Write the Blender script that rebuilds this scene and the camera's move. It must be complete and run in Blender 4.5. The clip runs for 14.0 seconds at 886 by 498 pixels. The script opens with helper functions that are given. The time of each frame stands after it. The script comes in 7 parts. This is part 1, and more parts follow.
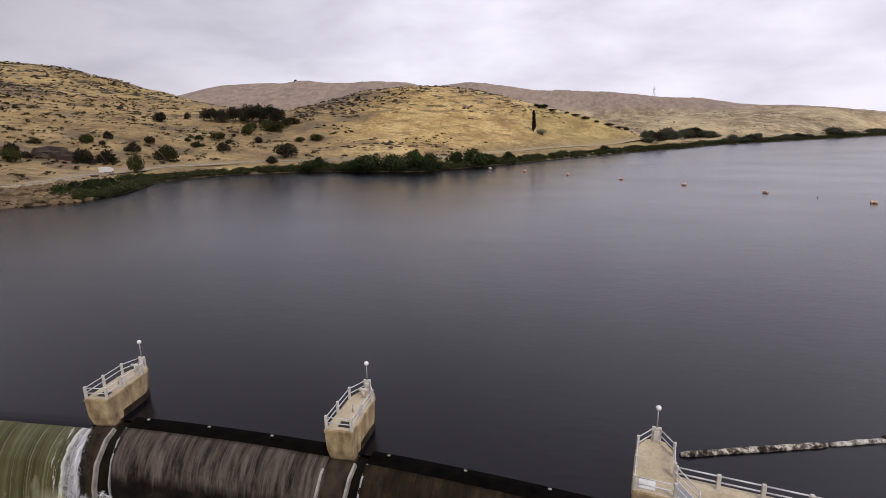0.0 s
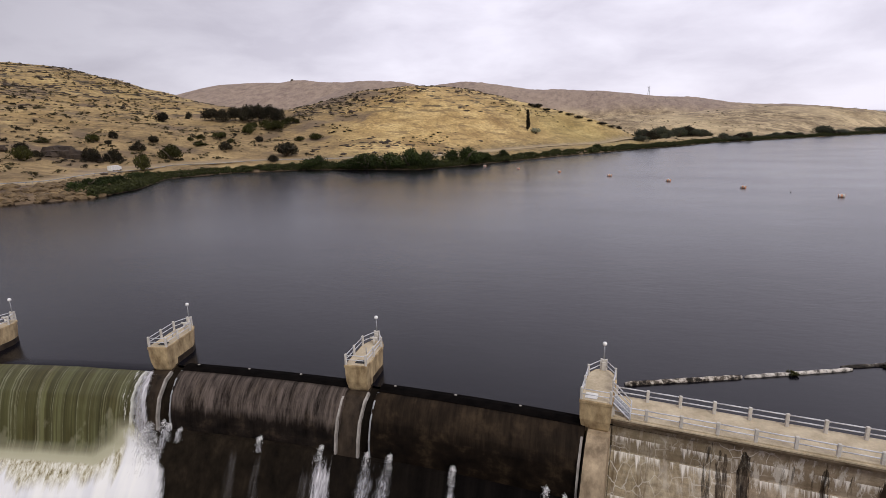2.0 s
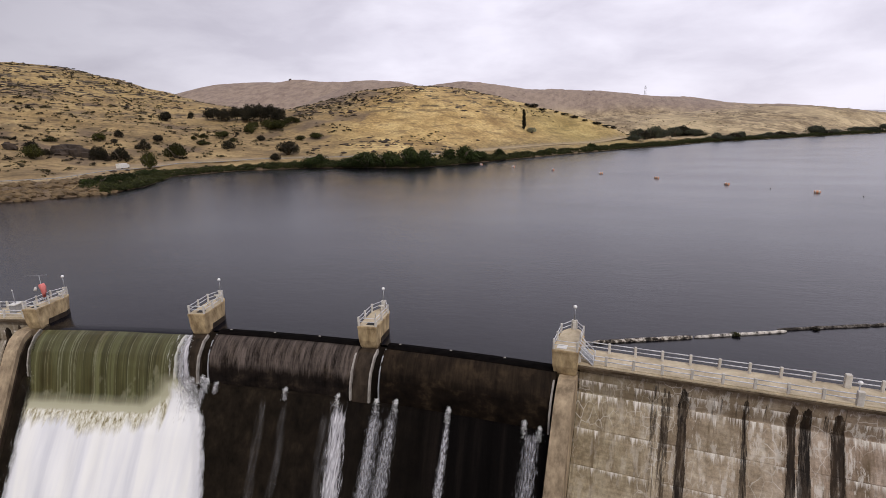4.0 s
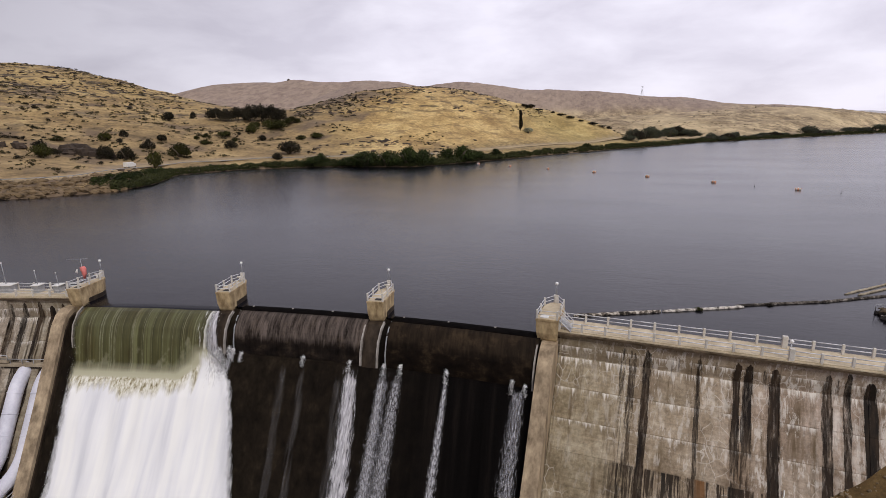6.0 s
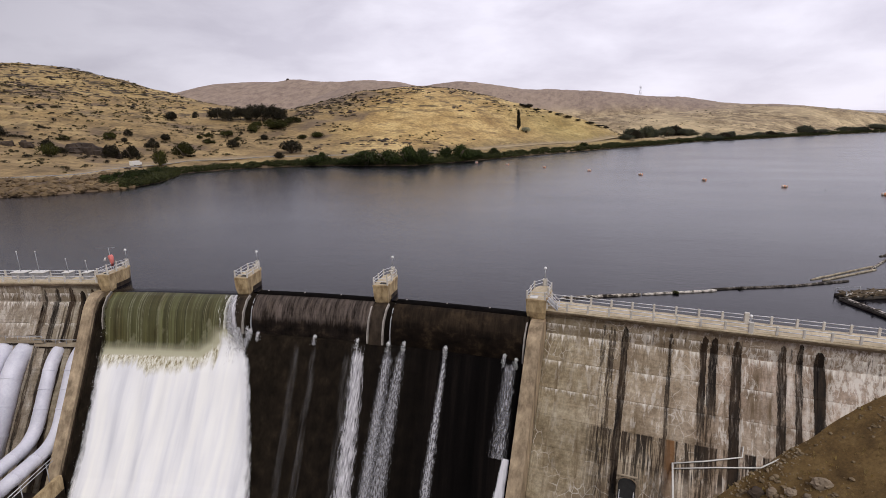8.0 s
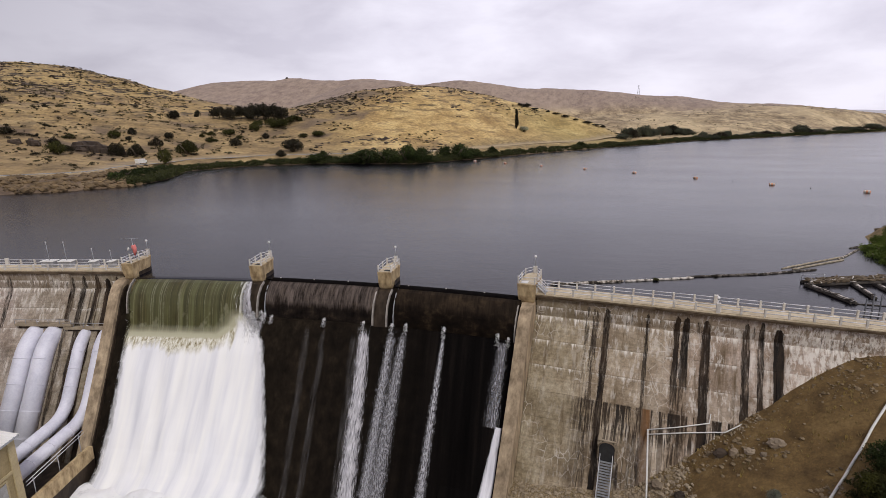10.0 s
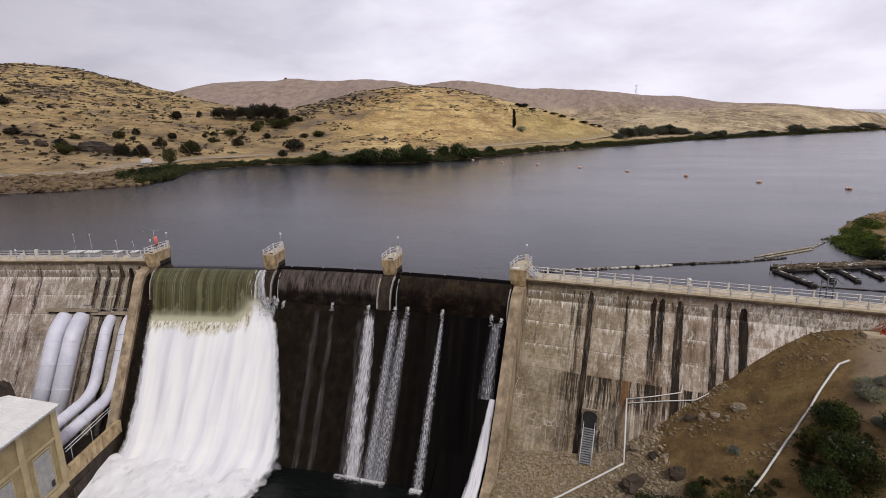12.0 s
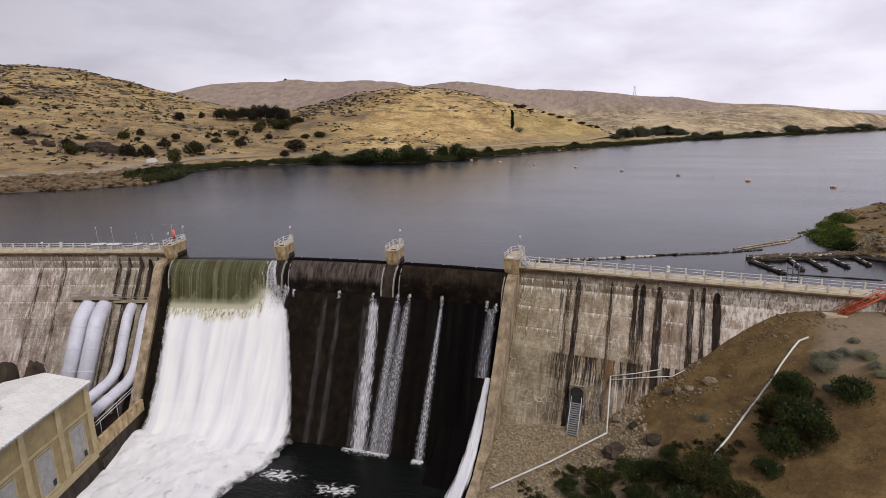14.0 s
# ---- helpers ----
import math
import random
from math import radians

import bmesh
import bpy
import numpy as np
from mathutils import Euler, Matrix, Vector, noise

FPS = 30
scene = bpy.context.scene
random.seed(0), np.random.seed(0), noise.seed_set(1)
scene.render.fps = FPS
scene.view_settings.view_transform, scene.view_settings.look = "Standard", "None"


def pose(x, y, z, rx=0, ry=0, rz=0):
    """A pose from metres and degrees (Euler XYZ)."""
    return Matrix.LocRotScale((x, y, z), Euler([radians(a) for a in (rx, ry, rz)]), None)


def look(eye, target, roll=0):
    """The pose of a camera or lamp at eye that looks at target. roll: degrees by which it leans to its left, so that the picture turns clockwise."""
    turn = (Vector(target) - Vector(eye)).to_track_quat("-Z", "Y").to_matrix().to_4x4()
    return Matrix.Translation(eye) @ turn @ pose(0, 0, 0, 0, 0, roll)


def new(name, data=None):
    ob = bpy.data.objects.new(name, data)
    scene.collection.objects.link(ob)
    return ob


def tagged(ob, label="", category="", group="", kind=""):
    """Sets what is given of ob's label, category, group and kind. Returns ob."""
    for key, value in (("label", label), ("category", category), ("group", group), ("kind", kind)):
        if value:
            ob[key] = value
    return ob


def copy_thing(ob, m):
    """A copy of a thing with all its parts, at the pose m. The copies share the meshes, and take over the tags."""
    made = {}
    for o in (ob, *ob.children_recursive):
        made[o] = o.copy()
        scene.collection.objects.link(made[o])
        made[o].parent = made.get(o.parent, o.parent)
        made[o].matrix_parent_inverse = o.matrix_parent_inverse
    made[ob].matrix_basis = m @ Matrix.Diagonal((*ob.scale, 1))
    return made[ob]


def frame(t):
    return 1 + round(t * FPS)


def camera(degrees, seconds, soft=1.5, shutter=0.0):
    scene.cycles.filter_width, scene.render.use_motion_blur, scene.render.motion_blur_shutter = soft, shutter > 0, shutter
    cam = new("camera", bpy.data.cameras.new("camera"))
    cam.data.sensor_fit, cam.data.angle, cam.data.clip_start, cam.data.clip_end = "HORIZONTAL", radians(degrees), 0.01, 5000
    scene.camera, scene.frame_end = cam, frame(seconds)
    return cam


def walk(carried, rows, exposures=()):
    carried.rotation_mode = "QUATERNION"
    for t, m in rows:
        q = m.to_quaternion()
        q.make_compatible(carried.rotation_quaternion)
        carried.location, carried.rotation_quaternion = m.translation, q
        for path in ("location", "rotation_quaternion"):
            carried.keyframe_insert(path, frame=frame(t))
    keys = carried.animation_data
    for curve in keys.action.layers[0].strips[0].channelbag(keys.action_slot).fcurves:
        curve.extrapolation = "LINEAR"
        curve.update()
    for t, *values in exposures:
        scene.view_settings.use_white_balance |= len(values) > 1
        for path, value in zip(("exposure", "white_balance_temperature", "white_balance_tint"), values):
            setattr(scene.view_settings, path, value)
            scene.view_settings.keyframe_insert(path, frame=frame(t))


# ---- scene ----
cam = camera(80.1, 14.0, 0.7)
PATH = [
    (0, (16.503, -39.547, 24.887), (16.044, -37.653, 24.437), -0.8),
    (0.5, (17.042, -42.145, 24.849), (16.586, -40.251, 24.399), -0.8),
    (1, (18.074, -45.055, 24.948), (17.62, -43.16, 24.496), -0.9),
    (1.5, (18.639, -47.649, 24.792), (18.188, -45.754, 24.341), -0.9),
    (2, (19.285, -50.295, 24.882), (18.838, -48.399, 24.429), -0.9),
    (2.5, (19.85, -52.869, 25.011), (19.406, -50.972, 24.558), -0.9),
    (3, (20.428, -55.325, 24.955), (19.986, -53.427, 24.502), -0.9),
    (5.3, (22.835, -65.738, 24.79), (22.401, -63.84, 24.333), -0.8),
    (5.5, (23.001, -66.623, 24.812), (22.568, -64.724, 24.358), -0.8),
    (6, (23.428, -68.497, 24.784), (22.997, -66.598, 24.33), -0.8),
    (6.5, (23.795, -70.269, 24.855), (23.365, -68.37, 24.4), -0.8),
    (7, (24.118, -71.996, 24.735), (23.689, -70.096, 24.281), -0.8),
    (7.5, (24.528, -73.724, 24.744), (24.1, -71.824, 24.289), -0.8),
    (8, (24.918, -75.408, 24.782), (24.491, -73.508, 24.326), -0.8),
    (10.3, (26.625, -83.193, 24.968), (26.203, -81.293, 24.508), -0.7),
    (10.5, (26.779, -83.883, 24.967), (26.358, -81.982, 24.508), -0.8),
    (11, (27.171, -85.775, 24.977), (26.751, -83.874, 24.518), -0.8),
    (11.5, (27.57, -87.7, 25.003), (27.152, -85.799, 24.544), -0.8),
    (12, (28.017, -89.569, 24.959), (27.599, -87.668, 24.499), -0.8),
    (12.5, (28.403, -91.511, 24.943), (27.986, -89.609, 24.485), -0.7),
    (13, (28.799, -93.363, 24.927), (28.383, -91.461, 24.469), -0.8),
    (13.5, (29.173, -95.184, 24.862), (28.759, -93.281, 24.405), -0.8),
    (14, (29.503, -96.514, 24.89), (29.088, -94.612, 24.433), -0.8),
]
walk(cam, [(t, look(eye, target, roll)) for t, eye, target, roll in PATH])

# ---- world and sun: a bright overcast morning ----
SUN_UP, SUN_TURN = radians(48), radians(144)
world = bpy.data.worlds.new("overcast_sky")
scene.world = world
world.use_nodes = True
wn, wl = world.node_tree.nodes, world.node_tree.links
wn.clear()
w_out = wn.new("ShaderNodeOutputWorld")
w_bg = wn.new("ShaderNodeBackground")
w_sky = wn.new("ShaderNodeTexSky")
w_sky.sky_type, w_sky.sun_disc = "NISHITA", False
w_sky.sun_elevation, w_sky.sun_rotation = SUN_UP, SUN_TURN
w_co = wn.new("ShaderNodeTexCoord")
w_map = wn.new("ShaderNodeMapping")
w_map.inputs["Scale"].default_value = (1.5, 1.5, 4.2)
w_noise = wn.new("ShaderNodeTexNoise")
w_noise.inputs["Scale"].default_value = 3.6
w_noise.inputs["Detail"].default_value = 8
w_noise.inputs["Roughness"].default_value = 0.52
w_noise.inputs["Distortion"].default_value = 0.2
w_ramp = wn.new("ShaderNodeValToRGB")
w_ramp.color_ramp.elements[0].position, w_ramp.color_ramp.elements[0].color = 0.34, (0.735, 0.70, 0.775, 1)
w_ramp.color_ramp.elements[1].position, w_ramp.color_ramp.elements[1].color = 0.64, (0.92, 0.885, 0.955, 1)
w_scale = wn.new("ShaderNodeVectorMath")
w_scale.operation = "SCALE"
w_scale.inputs["Scale"].default_value = 0.06
w_mix = wn.new("ShaderNodeMixRGB")
w_mix.inputs["Fac"].default_value = 0.90
wl.new(w_co.outputs["Generated"], w_map.inputs["Vector"])
wl.new(w_map.outputs["Vector"], w_noise.inputs["Vector"])
wl.new(w_noise.outputs["Fac"], w_ramp.inputs["Fac"])
wl.new(w_sky.outputs["Color"], w_scale.inputs[0])
wl.new(w_scale.outputs["Vector"], w_mix.inputs["Color1"])
wl.new(w_ramp.outputs["Color"], w_mix.inputs["Color2"])
w_dot = wn.new("ShaderNodeVectorMath")
w_dot.operation = "DOT_PRODUCT"
w_dot.inputs[1].default_value = (0.80, 0.60, -0.80)
w_half = wn.new("ShaderNodeMath")
w_half.operation = "MULTIPLY_ADD"
w_half.inputs[1].default_value, w_half.inputs[2].default_value = 0.5, 0.5
w_east = wn.new("ShaderNodeValToRGB")
for k, (place, tone) in enumerate(((0.29, 0.57), (0.47, 0.80), (0.62, 1.01), (0.95, 1.02))):
    e = w_east.color_ramp.elements[k] if k < 2 else w_east.color_ramp.elements.new(place)
    e.position, e.color = place, (tone, tone * 0.995, tone * 1.045, 1)
w_glow = wn.new("ShaderNodeMixRGB")
w_glow.blend_type = "MULTIPLY"
w_glow.inputs["Fac"].default_value = 1.0
wl.new(w_co.outputs["Generated"], w_dot.inputs[0])
wl.new(w_dot.outputs["Value"], w_half.inputs[0])
wl.new(w_half.outputs[0], w_east.inputs["Fac"])
wl.new(w_mix.outputs["Color"], w_glow.inputs["Color1"])
wl.new(w_east.outputs["Color"], w_glow.inputs["Color2"])
wl.new(w_glow.outputs["Color"], w_bg.inputs["Color"])
wl.new(w_bg.outputs["Background"], w_out.inputs["Surface"])
w_bg.inputs["Strength"].default_value = 1.08

sun = new("sun", bpy.data.lights.new("sun", "SUN"))
sun.data.energy, sun.data.angle, sun.data.color = 1.62, radians(14), (1.0, 0.95, 0.88)
sun.matrix_world = look((80, -110, 150), (0, 0, 0))


# ---- materials ----
def nodes_of(name):
    m = bpy.data.materials.new(name)
    m.use_nodes = True
    nt = m.node_tree
    return m, nt.nodes, nt.links, nt.nodes["Principled BSDF"]


def noise_node(n, l, scale, detail=4, rough=0.55, stretch=(1, 1, 1), coords=None, turn=(0, 0, 0)):
    if coords is None:
        coords = n.new("ShaderNodeNewGeometry").outputs["Position"]
    mp = n.new("ShaderNodeMapping")
    mp.inputs["Scale"].default_value = stretch
    mp.inputs["Rotation"].default_value = turn
    l.new(coords, mp.inputs["Vector"])
    t = n.new("ShaderNodeTexNoise")
    t.inputs["Scale"].default_value, t.inputs["Detail"].default_value, t.inputs["Roughness"].default_value = scale, detail, rough
    l.new(mp.outputs["Vector"], t.inputs["Vector"])
    return t.outputs["Fac"]


def noise_colour(n, l, scale, coords):
    t = n.new("ShaderNodeTexNoise")
    t.inputs["Scale"].default_value, t.inputs["Detail"].default_value = scale, 4
    l.new(coords, t.inputs["Vector"])
    return t.outputs["Color"]


def ramp(n, l, fac, stops):
    r = n.new("ShaderNodeValToRGB")
    e = r.color_ramp.elements
    while len(e) < len(stops):
        e.new(0.5)
    for k, (p, c) in zip(e, stops):
        k.position = p
        k.color = (*c, 1) if isinstance(c, tuple) else (c, c, c, 1)
    l.new(fac, r.inputs["Fac"])
    return r.outputs["Color"]


def mix(n, l, fac, a, b, how="MIX"):
    m = n.new("ShaderNodeMixRGB")
    m.blend_type = how
    for slot, v in (("Fac", fac), ("Color1", a), ("Color2", b)):
        if isinstance(v, (int, float)):
            m.inputs[slot].default_value = v if slot == "Fac" else (v, v, v, 1)
        elif isinstance(v, tuple):
            m.inputs[slot].default_value = (*v, 1)
        else:
            l.new(v, m.inputs[slot])
    return m.outputs["Color"]


def calc(n, l, op, a, b):
    m = n.new("ShaderNodeMath")
    m.operation = op
    for k, v in enumerate((a, b)):
        if isinstance(v, (int, float)):
            m.inputs[k].default_value = v
        else:
            l.new(v, m.inputs[k])
    return m.outputs[0]


def bump(n, l, bsdf, height, strength, distance):
    b = n.new("ShaderNodeBump")
    b.inputs["Strength"].default_value, b.inputs["Distance"].default_value = strength, distance
    l.new(height, b.inputs["Height"])
    l.new(b.outputs["Normal"], bsdf.inputs["Normal"])


def surface(name, dark, light, rough=0.8, big=0.4, fine=6.0, relief=0.3, depth=0.02, metal=0.0, stretch=(1, 1, 1), vary=0.0, shine=0.5):
    """A plain weathered surface: colour drifts at two scales, with fine relief."""
    m, n, l, b = nodes_of(name)
    c = ramp(n, l, noise_node(n, l, big, 5, 0.6, stretch), [(0.3, dark), (0.7, light)])
    f = noise_node(n, l, fine, 5, 0.65, stretch)
    c = mix(n, l, 0.45, c, ramp(n, l, f, [(0.25, 0.35), (0.75, 0.75)]), "OVERLAY")
    if vary:
        r = n.new("ShaderNodeObjectInfo").outputs["Random"]
        c = mix(n, l, 1.0, c, ramp(n, l, r, [(0.0, 1 - vary), (1.0, 1.0)]), "MULTIPLY")
    l.new(c, b.inputs["Base Color"])
    b.inputs["Roughness"].default_value, b.inputs["Metallic"].default_value = rough, metal
    b.inputs["Specular IOR Level"].default_value = shine
    bump(n, l, b, f, relief, depth)
    return m


def wing_concrete(name, origin, along, streaks, s_min, s_max, rusty=1.0, tier=1.0, washed=0.85, limed=1.0, spread_of=0.02, tint=(1.0, 0.99, 1.05)):
    """Old cast concrete with lime runs and dark seepage streaks at fixed places along the dam."""
    m, n, l, b = nodes_of(name)
    pos = n.new("ShaderNodeNewGeometry").outputs["Position"]
    off = n.new("ShaderNodeVectorMath")
    off.operation = "SUBTRACT"
    off.inputs[1].default_value = origin
    l.new(pos, off.inputs[0])
    dot = n.new("ShaderNodeVectorMath")
    dot.operation = "DOT_PRODUCT"
    dot.inputs[1].default_value = along
    l.new(off.outputs["Vector"], dot.inputs[0])
    s = dot.outputs["Value"]
    sep = n.new("ShaderNodeSeparateXYZ")
    l.new(pos, sep.inputs[0])
    z = sep.outputs["Z"]
    com = n.new("ShaderNodeCombineXYZ")
    l.new(s, com.inputs["X"])
    l.new(z, com.inputs["Y"])
    sz = com.outputs["Vector"]
    base = ramp(n, l, noise_node(n, l, 0.30, 7, 0.68, (1, 0.8, 1), sz), [(0.32, (0.215, 0.158, 0.098)), (0.5, (0.405, 0.322, 0.220)), (0.68, (0.585, 0.495, 0.372))])
    grain = noise_node(n, l, 2.3, 7, 0.75, (1, 1, 1), sz)
    base = mix(n, l, 0.7, base, ramp(n, l, grain, [(0.28, 0.22), (0.72, 0.78)]), "OVERLAY")
    boards = noise_node(n, l, 1.0, 3, 0.6, (0.12, 4.0, 1), sz)
    base = mix(n, l, 0.35, base, ramp(n, l, boards, [(0.3, 0.3), (0.7, 0.7)]), "OVERLAY")
    tone = n.new("ShaderNodeObjectInfo").outputs["Random"]
    base = mix(n, l, 1.0, base, ramp(n, l, tone, [(0.0, 0.87), (1.0, 1.02)]), "MULTIPLY")
    base = mix(n, l, 1.0, base, tint, "MULTIPLY")
    share = calc(n, l, "ADD", calc(n, l, "DIVIDE", calc(n, l, "SUBTRACT", s, s_min), s_max - s_min), calc(n, l, "MULTIPLY", calc(n, l, "SUBTRACT", noise_node(n, l, 0.12, 4, 0.6, (1, 1, 1), sz), 0.5), 0.5))
    base = mix(n, l, 1.0, base, ramp(n, l, share, [(0.08, (0.74, 0.77, 0.70)), (0.42, (0.92, 0.93, 0.95)), (0.60, (1.0, 0.99, 1.07))]), "MULTIPLY")
    # the top lift is rougher and browner
    rough_top = ramp(n, l, calc(n, l, "ADD", calc(n, l, "MULTIPLY", calc(n, l, "ADD", z, 2.2), 0.5), calc(n, l, "MULTIPLY", calc(n, l, "SUBTRACT", grain, 0.5), 0.5)), [(0.0, 0.0), (0.08, 0.45)])
    base = mix(n, l, rough_top, base, (0.165, 0.124, 0.078))
    # brown wash, long and thin
    wash = noise_node(n, l, 0.8, 6, 0.68, (1.0, 0.10, 1), sz)
    base = mix(n, l, ramp(n, l, wash, [(0.54, 0.0), (0.68, washed)]), base, (0.125, 0.088, 0.050))
    # lime runs hanging from the joints
    lime = noise_node(n, l, 1.5, 6, 0.72, (1.0, 0.24, 1), sz)
    where = noise_node(n, l, 0.23, 4, 0.55, (1, 1.6, 1), sz)
    lime = calc(n, l, "MULTIPLY", ramp(n, l, lime, [(0.52, 0.0), (0.57, 1.0)]), ramp(n, l, where, [(0.46 - spread_of, 0.0), (0.55 - spread_of, 1.0)]))
    lime = calc(n, l, "MULTIPLY", lime, ramp(n, l, share, [(0.10, 0.12), (0.45, 0.6)]))
    drips = noise_node(n, l, 1.6, 6, 0.75, (1.0, 0.0, 1), sz)
    patch = ramp(n, l, noise_node(n, l, 0.42, 4, 0.6, (1.0, 0.25, 1), sz), [(0.44 - spread_of, 0.0), (0.52 - spread_of, 1.0)])
    flake = ramp(n, l, noise_node(n, l, 1.7, 7, 0.78, (1.0, 0.35, 1), sz), [(0.32, 0.35), (0.48, 1.0)])
    for joint, reach in ((-0.9, 6.5), (-2.3, 7.0), (-5.3, 5.0), (-8.35, 4.0)):
        drop = calc(n, l, "SUBTRACT", joint, z)
        run = calc(n, l, "MULTIPLY", calc(n, l, "SUBTRACT", drips, 0.43), reach)
        on = calc(n, l, "MULTIPLY", ramp(n, l, calc(n, l, "SUBTRACT", run, drop), [(0.0, 0.0), (0.55, 1.0)]), calc(n, l, "GREATER_THAN", drop, 0.0))
        lime = calc(n, l, "MAXIMUM", lime, calc(n, l, "MULTIPLY", on, calc(n, l, "MULTIPLY", patch, flake)))
    # a net of limed cracks
    mp = n.new("ShaderNodeMapping")
    mp.inputs["Scale"].default_value = (1.0, 0.75, 1)
    l.new(sz, mp.inputs["Vector"])
    shaken = mix(n, l, 0.35, mp.outputs["Vector"], noise_colour(n, l, 1.4, sz), "ADD")
    net = n.new("ShaderNodeTexVoronoi")
    net.feature = "DISTANCE_TO_EDGE"
    net.inputs["Scale"].default_value = 0.95
    l.new(shaken, net.inputs["Vector"])
    cracked = ramp(n, l, noise_node(n, l, 0.14, 3, 0.5, (1, 1, 1), sz), [(0.51, 0.0), (0.62, 1.0)])
    line = calc(n, l, "MULTIPLY", ramp(n, l, net.outputs["Distance"], [(0.012, 0.50), (0.034, 0.0)]), calc(n, l, "MULTIPLY", cracked, tier))
    lime = calc(n, l, "MAXIMUM", lime, line)
    # a thick white crust towards the abutment
    crust = ramp(n, l, noise_node(n, l, 1.9, 7, 0.76, (1.0, 0.38, 1), sz), [(0.47, 0.0), (0.55, 0.8)])
    reach = ramp(n, l, calc(n, l, "DIVIDE", calc(n, l, "SUBTRACT", s, s_min), s_max - s_min), [(0.52, 0.0), (0.70, 1.0)])
    lime = calc(n, l, "MAXIMUM", lime, calc(n, l, "MULTIPLY", calc(n, l, "MULTIPLY", crust, reach), tier))
    base = mix(n, l, calc(n, l, "MULTIPLY", lime, limed), base, (0.77, 0.73, 0.67))
    # seepage
    wob = calc(n, l, "ADD", calc(n, l, "MULTIPLY", calc(n, l, "SUBTRACT", noise_node(n, l, 0.5, 3, 0.5, (1, 0.3, 1), sz), 0.5), 0.5), calc(n, l, "MULTIPLY", calc(n, l, "SUBTRACT", noise_node(n, l, 3.5, 5, 0.7, (1, 0.10, 1), sz), 0.5), 0.9))
    u = calc(n, l, "DIVIDE", calc(n, l, "SUBTRACT", calc(n, l, "ADD", s, wob), s_min), s_max - s_min)
    dark, halo, bold, tail = 0.0, 0.0, 0.0, 0.0
    for some in (streaks[:5], streaks[5:]):
        upper, lower = [(0.0, 0.0)], [(0.0, 0.0)]
        for a, c, v, w in some:
            a, c = (a - s_min) / (s_max - s_min), (c - s_min) / (s_max - s_min)
            upper += [(a - 0.0042, 0.0), (a - 0.004, v), (c + 0.004, v), (c + 0.0042, 0.0)]
            lower += [(a - 0.0042, 0.0), (a - 0.004, w), (c + 0.004, w), (c + 0.0042, 0.0)]
        bold = calc(n, l, "MAXIMUM", bold, ramp(n, l, u, upper))
        tail = calc(n, l, "MAXIMUM", tail, ramp(n, l, u, lower))
        rim = [(0.0, 0.0)]
        for a, c, v, w in some:
            a, c = (a - s_min) / (s_max - s_min), (c - s_min) / (s_max - s_min)
            rim += [(a - 0.007, 0.0), (a, 0.65 * v), (c, 0.65 * v), (c + 0.007, 0.0)]
        halo = calc(n, l, "MAXIMUM", halo, ramp(n, l, u, sorted(rim)))
        stops = [(0.0, 0.0)]
        for a, c, v, w in some:
            a, c = (a - s_min) / (s_max - s_min), (c - s_min) / (s_max - s_min)
            stops += [(a - 0.004, 0.0), ((a + c) / 2, 1.0), (c + 0.004, 0.0)]
        dark = calc(n, l, "MAXIMUM", dark, ramp(n, l, u, stops))
    ragged = noise_node(n, l, 3.0, 6, 0.75, (1, 0.12, 1), sz)
    top = calc(n, l, "ADD", z, calc(n, l, "MULTIPLY", noise_node(n, l, 0.35, 2, 0.5, (1, 0.0, 1), sz), 3.0))
    thin = ramp(n, l, calc(n, l, "MULTIPLY", calc(n, l, "SUBTRACT", 1.5, top), 0.28), [(0.0, 1.0), (0.14, 0.50), (0.7, 0.32)])
    dark = ramp(n, l, calc(n, l, "SUBTRACT", dark, thin), [(0.0, 0.0), (0.10, 1.0)])
    deep = ramp(n, l, calc(n, l, "MULTIPLY", calc(n, l, "ADD", calc(n, l, "SUBTRACT", -5.5, z), calc(n, l, "MULTIPLY", calc(n, l, "SUBTRACT", ragged, 0.5), 9.0)), 0.2), [(0.0, 0.0), (0.9, 1.0)])
    force = mix(n, l, deep, bold, tail)
    dark = calc(n, l, "MULTIPLY", dark, ramp(n, l, calc(n, l, "ADD", ragged, calc(n, l, "MULTIPLY", calc(n, l, "SUBTRACT", force, 0.5), 0.44)), [(0.42, 0.0), (0.50, 0.70), (0.64, 1.0)]))
    halo = calc(n, l, "MULTIPLY", halo, ramp(n, l, calc(n, l, "MULTIPLY", calc(n, l, "SUBTRACT", 0.8, top), 0.6), [(0.0, 0.0), (0.3, 1.0)]))
    base = mix(n, l, calc(n, l, "MULTIPLY", halo, ramp(n, l, ragged, [(0.40, 0.2), (0.58, 1.0)])), base, (0.115, 0.072, 0.038))
    seep = ramp(n, l, noise_node(n, l, 0.55, 6, 0.7, (1, 0.22, 1), sz), [(0.42, (0.0085, 0.0058, 0.0042)), (0.66, (0.046, 0.028, 0.016))])
    # short black drips below the deck
    drip = ramp(n, l, noise_node(n, l, 1.9, 6, 0.72, (1.0, 0.05, 1), sz), [(0.55, 0.0), (0.60, 0.9)])
